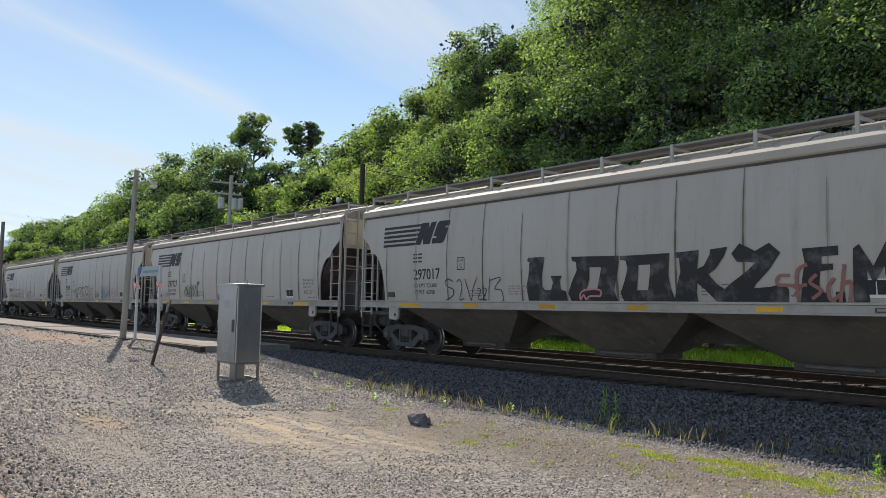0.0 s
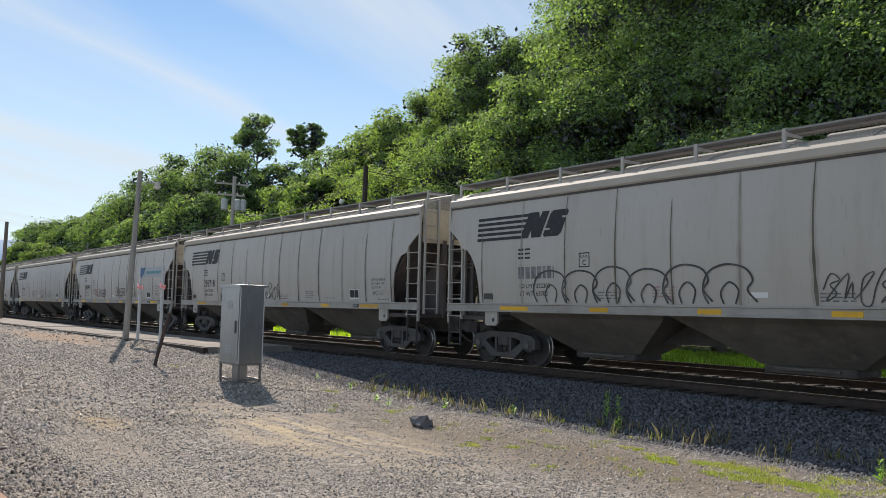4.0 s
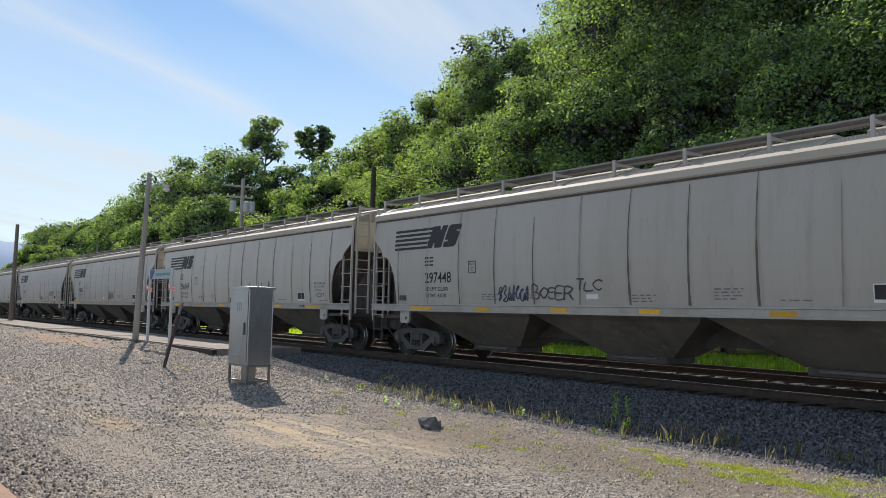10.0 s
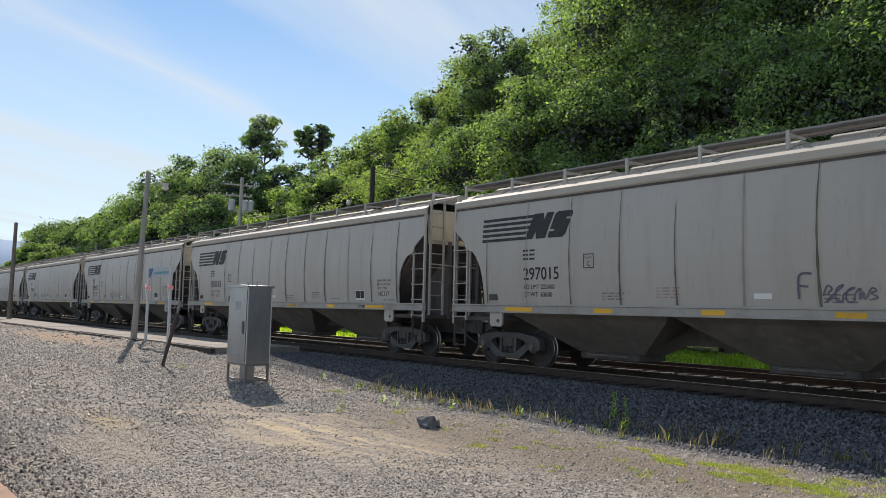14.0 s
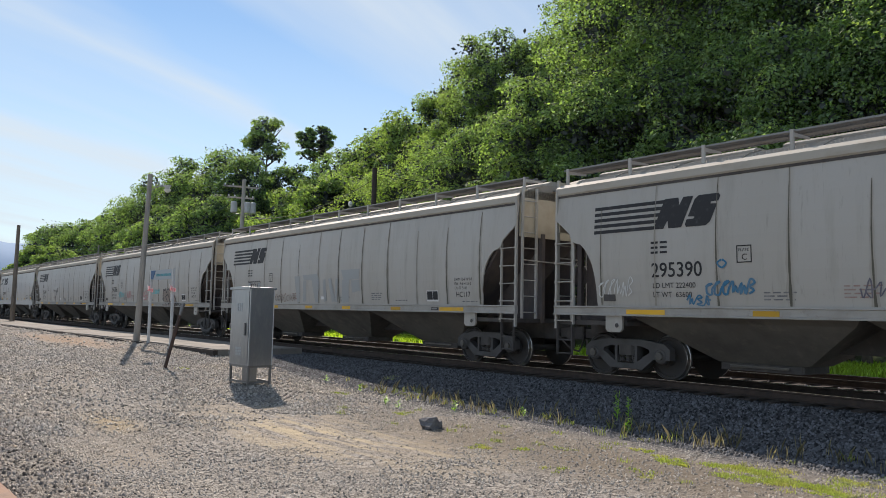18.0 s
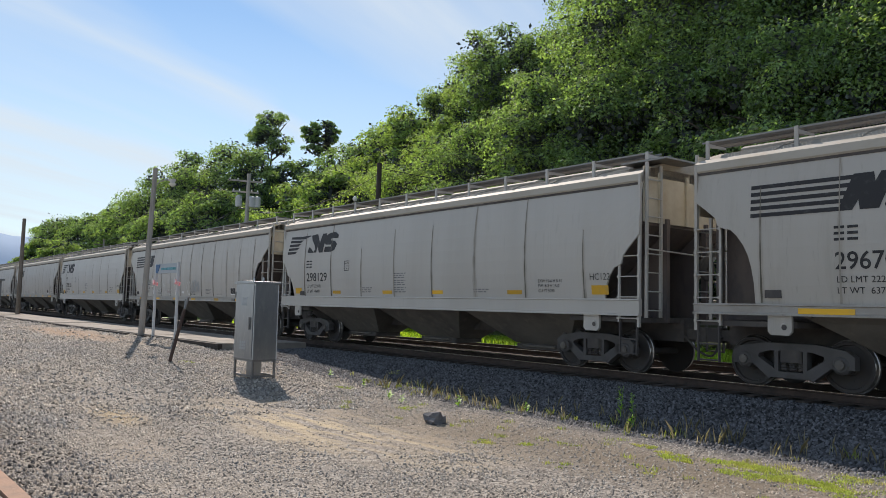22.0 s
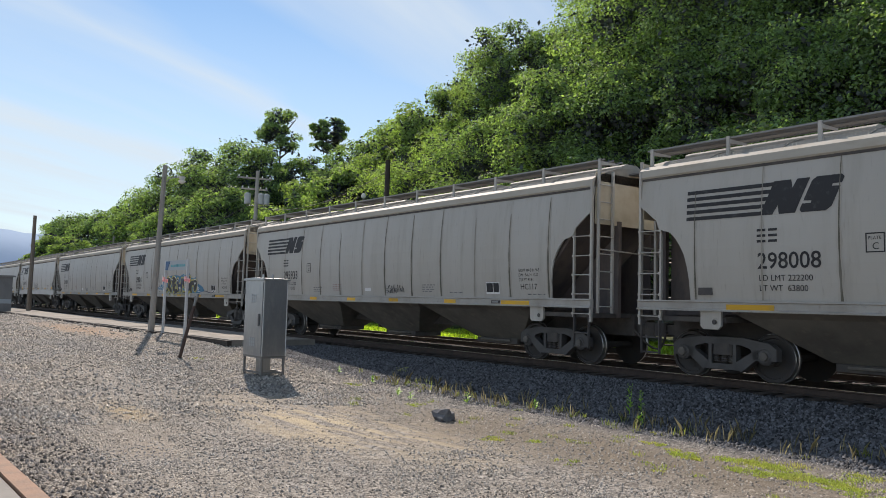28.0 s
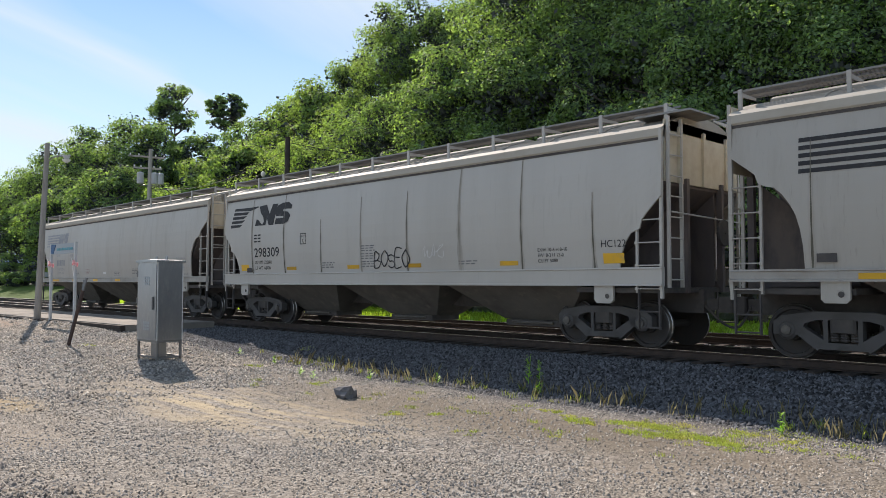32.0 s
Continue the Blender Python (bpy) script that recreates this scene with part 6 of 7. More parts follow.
# ---- wayside things ----
timber = material("weathered_pole", (0.20, 0.165, 0.13), 0.9, tones=[((0.30, 0.26, 0.22), 2.0, 0.45, 0.75), ((0.09, 0.075, 0.06), 5.0, 0.5, 0.8)], stretch=(5, 5, 0.5), bump=0.4, bump_scale=14)
grey_pole = material("grey_pole", (0.34, 0.32, 0.29), 0.85, tones=[((0.22, 0.2, 0.18), 2.0, 0.45, 0.75)], stretch=(5, 5, 0.5), bump=0.3, bump_scale=14)
zinc = material("galvanised_sheet", (0.35, 0.37, 0.39), 0.3, 0.85, tones=[((0.26, 0.28, 0.30), 1.2, 0.4, 0.7), ((0.42, 0.43, 0.44), 9, 0.5, 0.8)], stretch=(1, 1, 0.35), bump=0.06, bump_scale=3)
zinc_dark = material("dull_steel", (0.22, 0.22, 0.22), 0.5, 0.6)
asphalt = material("worn_asphalt", (0.21, 0.19, 0.165), 0.9, tones=[((0.33, 0.295, 0.25), 1.0, 0.45, 0.7), ((0.10, 0.1, 0.1), 4, 0.55, 0.8)], bump=0.3, bump_scale=40)
concrete = material("old_concrete", (0.27, 0.25, 0.225), 0.9, tones=[((0.19, 0.18, 0.165), 1.5, 0.4, 0.7)], bump=0.2, bump_scale=30)
brick_red = material("red_kerb", (0.32, 0.19, 0.125), 0.85, tones=[((0.22, 0.15, 0.11), 4, 0.45, 0.75)], bump=0.3, bump_scale=30)
sign_white = material("white_sign_face", (0.36, 0.40, 0.43), 0.45)
sign_blue = material("blue_sign_ink", (0.02, 0.10, 0.24), 0.45)
sign_teal = material("teal_sign_ink", (0.10, 0.36, 0.42), 0.45)
flag_red = material("red_flag_cloth", (0.55, 0.22, 0.23), 0.8, tones=[((0.62, 0.5, 0.5), 9, 0.45, 0.6)], translucent=(0.5, 0.5, 0.5))
tank_grey = material("pale_grey_enamel", (0.55, 0.56, 0.56), 0.45, tones=[((0.45, 0.45, 0.44), 2.0, 0.5, 0.75)])
lamp_glass = material("lamp_lens", (0.7, 0.7, 0.66), 0.25)
rust = material("dark_rusty_steel", (0.07, 0.05, 0.045), 0.85, tones=[((0.14, 0.08, 0.05), 5, 0.5, 0.8)])


def lamp_pole():
    g = 0.0
    t = thing("street_lamp", "grey weathered wooden pole with a small street lamp", "street lamp", at=(-30.98, 10.36, g))
    part("pole", Build().rod((0, 0, -0.1), (0.22, 0.16, 6.78), 0.125, 12, 0.085), grey_pole, t)
    arm = Build().tube([(0.2, 0.16, 6.05), (0.35, 0.3, 6.22), (0.55, 0.42, 6.3), (0.8, 0.55, 6.28)], 0.025)
    part("arm", arm, zinc, t)
    head = Build().lathe([(0.0, 0.06), (0.06, 0.1), (0.14, 0.13), (0.16, 0.16)], (0.92, 0.6, 6.13), "z", 12)
    lum = part("luminaire", head, tank_grey, t, "grey lamp head")
    part("lens", Build().lathe([(-0.12, 0.05), (-0.06, 0.13), (0.0, 0.15)], (0.92, 0.6, 6.14), "z", 12), lamp_glass, lum)


def far_pole():
    t = thing("wooden_pole", "dark bare wooden pole beside the platform", "pole", at=(-64.87, 12.62, 0.0))
    part("pole", Build().rod((0, 0, 0), (0.22, 0, 7.4), 0.17, 10, 0.12), timber, t)


def station_sign():
    t = thing("station_sign", "white station name board on two steel posts", "sign", at=(-28.68, 10.42, 0.10))
    for x in (-1.12, 1.12):
        p = part("post", Build().box(x - 0.045, -0.045, -0.1, x + 0.045, 0.045, 2.86, 0.01), tank_grey, t)
        part("footing", Build().lathe([(0, 0.13), (0.1, 0.12), (0.13, 0.07)], (x, 0, -0.05), "z", 10), concrete, p)
    panel = part("name_board", Build().box(-1.07, -0.03, 2.48, 1.07, 0.03, 2.84), sign_white, t)
    chev = Build().prism([(-1.05, 2.5), (-0.85, 2.5), (-0.6, 2.82), (-1.05, 2.82)], -0.045, -0.032)
    part("emblem", chev, sign_blue, panel)
    text = Build()
    rng = random.Random(4)
    x = -0.5
    while x < 0.8:
        w = rng.uniform(0.08, 0.16)
        text.box(x, -0.042, 2.60, x + w, -0.032, 2.69)
        x += w + 0.05
    part("name_text", text, sign_teal, panel)
    for x in (-1.12, 1.12):
        f = thing("small_flag", "small red flag tied to a sign post", "flag", "flags on the sign", at=(-28.68 + x, 10.36, 0.05))
        part("stick", Build().rod((0, 0, 1.75), (0.08, -0.1, 2.35), 0.01), white_paint, f)
        cl = Build()
        n = 6
        pts = []
        for d in (0, 0.012):
            for i in range(n + 1):
                u = i / n
                pts += [(0.06 + 0.15 * u, -0.08 + 0.04 * math.sin(u * 6) + d + 0.15 * u, 2.12 - 0.06 * u), (0.08 + 0.15 * u, -0.1 + 0.04 * math.sin(u * 6 + 0.6) + d + 0.15 * u, 2.3 - 0.1 * u)]
        k = 2 * (n + 1)
        faces = [(b + 2 * i, b + 2 * i + 2, b + 2 * i + 3, b + 2 * i + 1) for b in (0, k) for i in range(n)]
        faces += [(2 * i, 2 * i + 2, k + 2 * i + 2, k + 2 * i) for i in range(n)] + [(2 * i + 1, 2 * i + 3, k + 2 * i + 3, k + 2 * i + 1) for i in range(n)]
        part("cloth", cl.add(pts, faces), flag_red, f)


def leaning_post():
    t = thing("leaning_post", "dark rusty steel post leaning over the stones", "post", at=(-21.5, 8.0, float(ground_z(-21.5, 8.0)) - 0.05))
    part("post", Build().rod((0, 0, 0), (0.10, 0.32, 1.5), 0.05, 6), rust, t)
    part("fork", Build().rod((0.08, 0.26, 1.25), (0.14, 0.4, 1.84), 0.035, 6).rod((0.09, 0.3, 1.3), (0.05, 0.36, 1.78), 0.025, 6), zinc_dark, t, "bent grey top end")


def cabinet():
    x, y = -18.2, 8.93
    z = float(ground_z(x, y))
    t = thing("signal_cabinet", "grey galvanised signal cabinet on an angle-iron stand", "cabinet", at=(x, y, z))
    w, d, lo, hi = 0.52, 0.32, 0.47, 2.33
    body = part("body", Build().box(-w, -d, lo, w, d, hi, 0.015), zinc, t)
    part("top_cover", Build().prism([(-w - 0.04, hi), (w + 0.04, hi), (w + 0.04, hi + 0.05), (0.0, hi + 0.075), (-w - 0.04, hi + 0.05)], -d - 0.05, d + 0.05), zinc, t)
    door = part("door", Build().box(-w + 0.03, -d - 0.022, lo + 0.05, w - 0.03, -d - 0.002, hi - 0.05), zinc, t)
    for zz in (0.7, 1.78):
        v = Build()
        for i in range(3):
            for j in range(3):
                v.box(-0.16 + i * 0.11, -d - 0.028, zz + j * 0.075, -0.08 + i * 0.11, -d - 0.0225, zz + 0.055 + j * 0.075)
        part("vent", v, sign_white, door, "rows of pale vent slots")
    part("handle", Build().box(0.33, -d - 0.06, 1.2, 0.37, -d - 0.022, 1.5, 0.008), zinc_dark, door)
    # bright light line on each corner, added as a pale rod
    for sx in (-1, 1):
        for sy in (-1, 1):
            part("corner_bead", Build().rod((sx * (w - 0.004), sy * (d - 0.004), lo), (sx * (w - 0.004), sy * (d - 0.004), hi), 0.014), tank_grey, t, "pale strip painting the light on a corner edge")
    for sx in (-0.22, 0.3):
        lug = Build().prism([(sx - 0.05, hi + 0.05), (sx + 0.05, hi + 0.05), (sx + 0.05, hi + 0.13), (sx + 0.02, hi + 0.17), (sx - 0.02, hi + 0.17), (sx - 0.05, hi + 0.13)], -0.008, 0.008)
        part("lifting_lug", lug, zinc, t)
    part("skirt", Build().box(-w - 0.006, -d - 0.006, lo - 0.05, w + 0.006, d + 0.006, lo, 0.01), zinc_dark, t)
    for zz in (0.75, 1.4, 2.05):
        part("hinge", Build().rod((-w + 0.01, -d - 0.02, zz - 0.07), (-w + 0.01, -d - 0.02, zz + 0.07), 0.022), zinc_dark, t)
    for sx in (-1, 1):
        for sy in (-1, 1):
            part("leg", Build().box(sx * (w - 0.03) - 0.025, sy * (d - 0.03) - 0.025, -0.08, sx * (w - 0.03) + 0.025, sy * (d - 0.03) + 0.025, lo), zinc_dark, t)
    br = Build()
    for sy in (-1, 1):
        br.box(-w, sy * (d - 0.03) - 0.015, 0.04, w, sy * (d - 0.03) + 0.015, 0.09)
    br.box(w - 0.05, -d, 0.04, w - 0.02, d, 0.09)
    part("brace", br, zinc_dark, t)
    part("conduit", Build().box(-0.2, -0.12, -0.1, 0.12, 0.12, lo), zinc, t, "square cable duct to the ground")


def platform():
    top = 0.27
    t = thing("platform", "low cracked asphalt platform with a timber edge", "platform", kind="structure")
    rng = random.Random(8)
    x = -23.4
    while x > -100:
        w = rng.uniform(3.0, 5.5)
        dz = rng.uniform(-0.015, 0.015)
        y0 = 10.42 + rng.uniform(-0.06, 0.06)
        part("slab", Build().box(x - w, y0, -0.15, x - 0.012, 13.35, top + dz), asphalt, t)
        part("edge_timber", Build().box(x - w, y0 - 0.16, -0.12, x - 0.02, y0 - 0.01, top - 0.02 + dz + rng.uniform(-0.03, 0.01)), tie_mat, t)
        x -= w


def old_kerb():
    t = thing("kerb", "worn red kerb beside a strip of old concrete", "kerb", kind="structure")
    x = -40.0
    rng = random.Random(3)
    while x < 6:
        w = rng.uniform(1.6, 2.4)
        part("kerb_stone", Build().box(x, 1.47, -0.5, x + w - 0.012, 1.63, -0.10 + rng.uniform(-0.008, 0.008), 0.01), brick_red, t)
        x += w
    part("paving", Build().box(-60, -6.0, -0.5, 12, 1.45, -0.115), concrete, t, "grey concrete paving")


pale_wood = material("bleached_timber", (0.46, 0.43, 0.39), 0.9, tones=[((0.34, 0.31, 0.28), 2.0, 0.45, 0.75)], stretch=(5, 5, 0.5), bump=0.3, bump_scale=14)
dark_timber = material("dark_timber", (0.055, 0.045, 0.04), 0.9, tones=[((0.09, 0.075, 0.065), 3.0, 0.45, 0.75)], stretch=(5, 5, 0.5), bump=0.3, bump_scale=14)


def utility_pole():
    t = thing("utility_pole", "utility pole with two crossarms and three transformers", "utility pole", at=(-54.5, 25.5, -0.3))
    part("pole", Build().rod((0, 0, 0), (0.1, 0.1, 11.55), 0.2, 10, 0.14), pale_wood, t)
    for z, r in ((11.05, 1.3), (10.2, 1.0)):
        a = part("crossarm", Build().box(-0.35 * r - 0.05, -r, z - 0.06, -0.35 * r + 0.07, r, z + 0.06), pale_wood, t)
        a.rotation_euler[2] = radians(-14)
        for k in (-0.9, -0.45, 0.45, 0.9):
            part("insulator", Build().lathe([(0, 0.03), (0.05, 0.06), (0.1, 0.05), (0.15, 0.03)], (-0.35 * r + 0.01, k * r, z + 0.06), "z", 8), white_paint, a)
    for k, (dx, dy) in enumerate(((-0.1, -0.55), (0.25, 0.35), (0.35, 0.75))):
        part("transformer", Build().lathe([(0, 0.2), (0.04, 0.24), (0.75, 0.24), (0.82, 0.2), (0.86, 0.08)], (dx, dy, 9.0), "z", 12), tank_grey, t, "grey pole transformer")
        part("bracket", Build().rod((dx, dy, 8.9), (0.08, 0.08, 8.9), 0.04), zinc_dark, t)


def dark_pole():
    t = thing("wooden_pole", "thick dark wooden pole in front of the trees", "pole", at=(-39.2, 26.9, -0.3))
    part("pole", Build().rod((0, 0, 0), (0.15, 0.0, 10.6), 0.2, 10, 0.15), dark_timber, t)
    y = thing("yard_lamp", "white globe lamp on a slim post", "lamp", at=(-42.6, 27.5, -0.3))
    part("post", Build().rod((0, 0, 0), (0, 0, 8.6), 0.06, 8, 0.05), zinc_dark, y)
    part("globe", Build().lathe([(0, 0.05), (0.05, 0.12), (0.16, 0.16), (0.28, 0.13), (0.36, 0.04)], (0, 0, 8.6), "z", 12), white_paint, y)


def cable(name, a, b, sag, r, label):
    line = [Vector(a).lerp(Vector(b), k / 16) - Vector((0, 0, sag * 4 * (k / 16) * (1 - k / 16))) for k in range(17)]
    w = Build().tube(line, r, 4)
    ob = new(name, w.mesh(name, black_cable))
    return tagged(ob, label, "cable", "overhead cables")


black_cable = material("black_cable", (0.03, 0.03, 0.03), 0.6)


def far_things():
    hut = thing("relay_hut", "small grey sheet-metal relay hut", "hut", at=(-62.65, 10.0, 0.27))
    part("wall", Build().box(-0.9, -0.9, -0.4, 0.9, 0.9, 2.4), material("hut_sheet", (0.20, 0.20, 0.20), 0.6, tones=[((0.15, 0.15, 0.15), 1, 0.4, 0.7)]), hut)
    part("roof", Build().box(-1.05, -1.05, 2.4, 1.05, 1.05, 2.52), zinc_dark, hut)
    part("door", Build().box(0.9, -0.35, 0.0, 0.94, 0.4, 1.9), zinc_dark, hut)
    part("panel", Build().box(0.9, -0.85, 0.55, 0.96, 0.85, 0.85), sign_white, hut)
    p = thing("utility_pole", "slim pale utility pole beyond the crossing", "utility pole", at=(-118.0, 33.5, -0.3))
    part("pole", Build().rod((0, 0, 0), (0, 0, 10.5), 0.18, 8, 0.12), grey_pole, p)
    part("crossarm", Build().box(-0.5, -1.2, 9.6, -0.4, 1.2, 9.72), timber, p)
    s = thing("small_sign", "small white sign on a thin post in the grass", "sign", at=(-66.5, 22.6, 0.0))
    part("post", Build().rod((0, 0, -0.3), (0, 0, 2.4), 0.045, 6), zinc, s)
    part("face", Build().box(0.05, -0.6, 2.0, 0.09, 0.6, 2.4), sign_white, s)


def bush(x, y, radius, height, seed, bright):
    g = float(ground_z(x, y))
    t = thing("bush", "bright green rounded bush on the lawn" if bright else "dense dark green bush on the lawn", "bush", "bushes by the crossing", at=(x, y, g))
    p, facing, inner, rng = crown(seed, radius, height, 0.04, 26, 5200)
    part("foliage", leaf_blades("foliage", p, facing, rng, 0.10, leaf_bright if bright else leaf_green), None, t)
    part("inner_foliage", leaf_blades("inner_foliage", inner, facing[:len(inner)], rng, 0.18, leaf_shade), None, t, "leaves within the bush, shade put into their colour")
    part("stem", Build().rod((0, 0, -0.2), (0.1, 0, height * 0.6), 0.08, 6, 0.03), bark, t)


def signal_tower():
    """A narrow steel signal tower with a caged ladder, beyond the far track."""
    x, y = -105.6, 25.0
    g = float(ground_z(x, y))
    t = thing("signal_tower", "narrow grey steel railway signal tower with rungs and platforms", "signal tower", at=(x, y, g))
    for dx in (-0.25, 0.25):
        for dy in (-0.42, 0.42):
            part("post", Build().box(dx - 0.06, dy - 0.06, -0.1, dx + 0.06, dy + 0.06, 5.7), zinc_grey, t)
    for i in range(12):
        z = 0.45 + 0.44 * i
        part("rung", Build().box(0.19, -0.36, z, 0.27, 0.36, z + 0.06), zinc_grey, t)
    for z in (2.6, 4.7):
        deck = part("platform", Build().box(-0.45, -0.65, z, 0.5, 0.65, z + 0.07), zinc_grey, t)
        for dy in (-0.6, 0.6):
            part("guard_post", Build().rod((0.46, dy, z + 0.07), (0.46, dy, z + 1.0), 0.03), zinc_grey, deck)
        part("guard_rail", Build().rod((0.46, -0.6, z + 1.0), (0.46, 0.6, z + 1.0), 0.03), zinc_grey, deck)
    head = part("signal_head", Build().box(0.0, -0.35, 5.15, 0.3, 0.35, 6.05, 0.05), under_dark, t, "black signal head")
    for z in (5.4, 5.8):
        part("hood", Build().lathe([(0, 0.13), (0.22, 0.14), (0.22, 0.12), (0.02, 0.11)], (0.3, 0, z), "x", 12), under_dark, head)


for build in (signal_tower, lamp_pole, far_pole, station_sign, leaning_post, cabinet, platform, old_kerb, utility_pole, dark_pole, far_things):
    build()
for n, (x, y, r, h, lit) in enumerate(((-95.5, 29.6, 2.6, 3.6, 0), (-92.0, 30.5, 2.2, 3.0, 0), (-80.7, 26.6, 1.3, 2.4, 1), (-78.3, 27.3, 1.2, 2.0, 1), (-84.0, 26.2, 1.6, 1.3, 0), (-88.0, 26.8, 1.7, 1.4, 0), (-92.5, 27.2, 1.7, 1.4, 0), (-97.0, 27.6, 1.8, 1.4, 0))):
    bush(x, y, r, h, 200 + n, lit)
cable("overhead_cable", (-54.4, 24.3, 10.8), (-118, 32.4, 9.7), 1.0, 0.02, "black cable between poles")
cable("overhead_cable", (-54.4, 26.7, 10.8), (-118, 34.6, 9.7), 1.2, 0.02, "black cable between poles")
cable("overhead_cable", (-54.4, 25.6, 9.0), (-118, 33.5, 8.4), 1.3, 0.025, "black cable between poles")
cable("overhead_cable", (-39.1, 26.9, 10.0), (-14.0, 36.0, 8.0), 1.2, 0.02, "pale wire running into the trees")
cable("overhead_cable", (-54.4, 25.6, 8.4), (-39.2, 26.9, 9.6), 0.9, 0.02, "black cable between poles")

# ---- woods ----
# foot x, foot y, height of the top, crown radius, crown base as a share of the height
TREES = [
    (-165.9, 37.2, 16.4, 5.0, 0.10),
    (-155.6, 37.4, 16.8, 7.0, 0.10),
    (-136.9, 29.4, 11.0, 4.0, 0.10),
    (-121.6, 28.9, 9.7, 5.0, 0.10),
    (-144.9, 39.0, 16.3, 7.0, 0.10),
    (-134.1, 40.3, 17.7, 7.0, 0.10),
    (-123.5, 40.5, 18.5, 7.0, 0.10),
    (-108.1, 39.1, 20.5, 7.0, 0.10),
    (-102.3, 40.3, 22.9, 7.0, 0.15),
    (-96.0, 42.6, 23.7, 8.0, 0.10),
    (-90.2, 43.2, 20.7, 6.0, 0.10),
    (-100.1, 50.3, 28.6, 4.0, 0.70),
    (-88.0, 47.5, 20.7, 5.0, 0.10),
    (-90.8, 52.7, 26.0, 2.7, 0.76),
    (-80.9, 49.8, 21.3, 6.0, 0.10),
    (-70.7, 47.1, 20.5, 6.0, 0.10),
    (-63.3, 45.5, 20.4, 6.0, 0.10),
    (-57.2, 43.7, 20.0, 6.0, 0.10),
    (-59.3, 37.2, 13.9, 5.0, 0.10),
    (-50.5, 35.9, 12.7, 5.0, 0.10),
    (-65.7, 36.2, 12.9, 5.0, 0.10),
    (-78.3, 33.2, 13.3, 6.0, 0.10),
    (-89.1, 33.1, 13.1, 6.0, 0.10),
    (-47.9, 39.3, 20.3, 3.9, 0.10),
    (-43.4, 38.5, 23.1, 4.2, 0.10),
    (-39.6, 38.2, 22.3, 4.6, 0.10),
    (-43.7, 35.0, 14.4, 5.0, 0.10),
    (-35.4, 32.4, 13.7, 5.0, 0.08),
    (-36.2, 37.4, 20.6, 4.4, 0.10),
    (-32.2, 38.2, 24.7, 5.4, 0.10),
    (-28.5, 30.8, 14.7, 5.0, 0.08),
    (-27.2, 37.1, 24.3, 6.5, 0.10),
    (-24.1, 35.6, 23.6, 7.0, 0.10),
    (-20.6, 35.5, 22.8, 7.0, 0.10),
    (-17.8, 35.8, 22.1, 7.0, 0.10),
    (-14.8, 35.0, 20.8, 7.0, 0.10),
    (-12.4, 34.9, 20.0, 7.0, 0.10),
    (-10.0, 34.6, 18.9, 7.0, 0.10),
    (-8.1, 35.1, 18.3, 7.0, 0.10),
    (-24.5, 30.4, 13.7, 4.6, 0.06),
    (-20.9, 30.5, 13.7, 4.6, 0.06),
    (-17.4, 30.4, 13.6, 4.6, 0.06),
    (-14.8, 30.6, 13.4, 4.6, 0.06),
    (-12.2, 30.7, 13.2, 4.6, 0.06),
    (-9.9, 31.5, 13.0, 4.6, 0.06),
    (-53.0, 54.5, 25.9, 7.0, 0.10),
    (-40.4, 54.7, 30.1, 7.0, 0.10),
    (-34.0, 51.9, 29.1, 8.0, 0.10),
    (-27.4, 53.4, 28.2, 8.0, 0.10),
    (-21.3, 53.9, 26.3, 8.0, 0.10),
    (-15.4, 53.8, 24.2, 8.0, 0.10),
]


def build_woods():
    for n, (x, y, top, radius, low) in enumerate(TREES):
        g = float(ground_z(x, y))
        far = math.hypot(x, y)
        height = (top - g) * (1.02 if low > 0.5 else 0.975)
        radius *= 0.93
        # trees that get the leaf colour with sunlight painted in
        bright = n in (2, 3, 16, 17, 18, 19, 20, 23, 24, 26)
        t = thing("tree", "broad leafy green tree in the wood beyond the tracks" if not bright else "bright green leafy tree, sunlight put into its leaf colour", "tree", "trees of the wood", at=(x, y, g))
        part("trunk", trunk_build(n, height, radius, low), bark, t)
        hidden = y > 51 and x > -60
        leaves, leaf, clumps = (31000, 0.092, 110) if far < 63 else (17000, 0.155, 70)
        if hidden:
            leaves, leaf, clumps = 8000, 0.24, 60
        if low > 0.5:
            leaves, leaf, clumps = 5200, 0.15, 30
        p, facing, inner, rng = crown(n + 11, radius, height, low, clumps, leaves)
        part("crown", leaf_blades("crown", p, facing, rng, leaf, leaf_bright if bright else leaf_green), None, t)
        part("inner_foliage", leaf_blades("inner_foliage", inner, facing[:len(inner)], rng, leaf * 1.75, leaf_shade), None, t, "leaves within the crown, shade put into their colour")


build_woods()

# distant ridge at the end of the valley, its haze put into the blue
ridge_mat = material("hazy_ridge", (0.30, 0.42, 0.58), 1.0, tones=[((0.26, 0.37, 0.52), 0.004, 0.4, 0.7)])


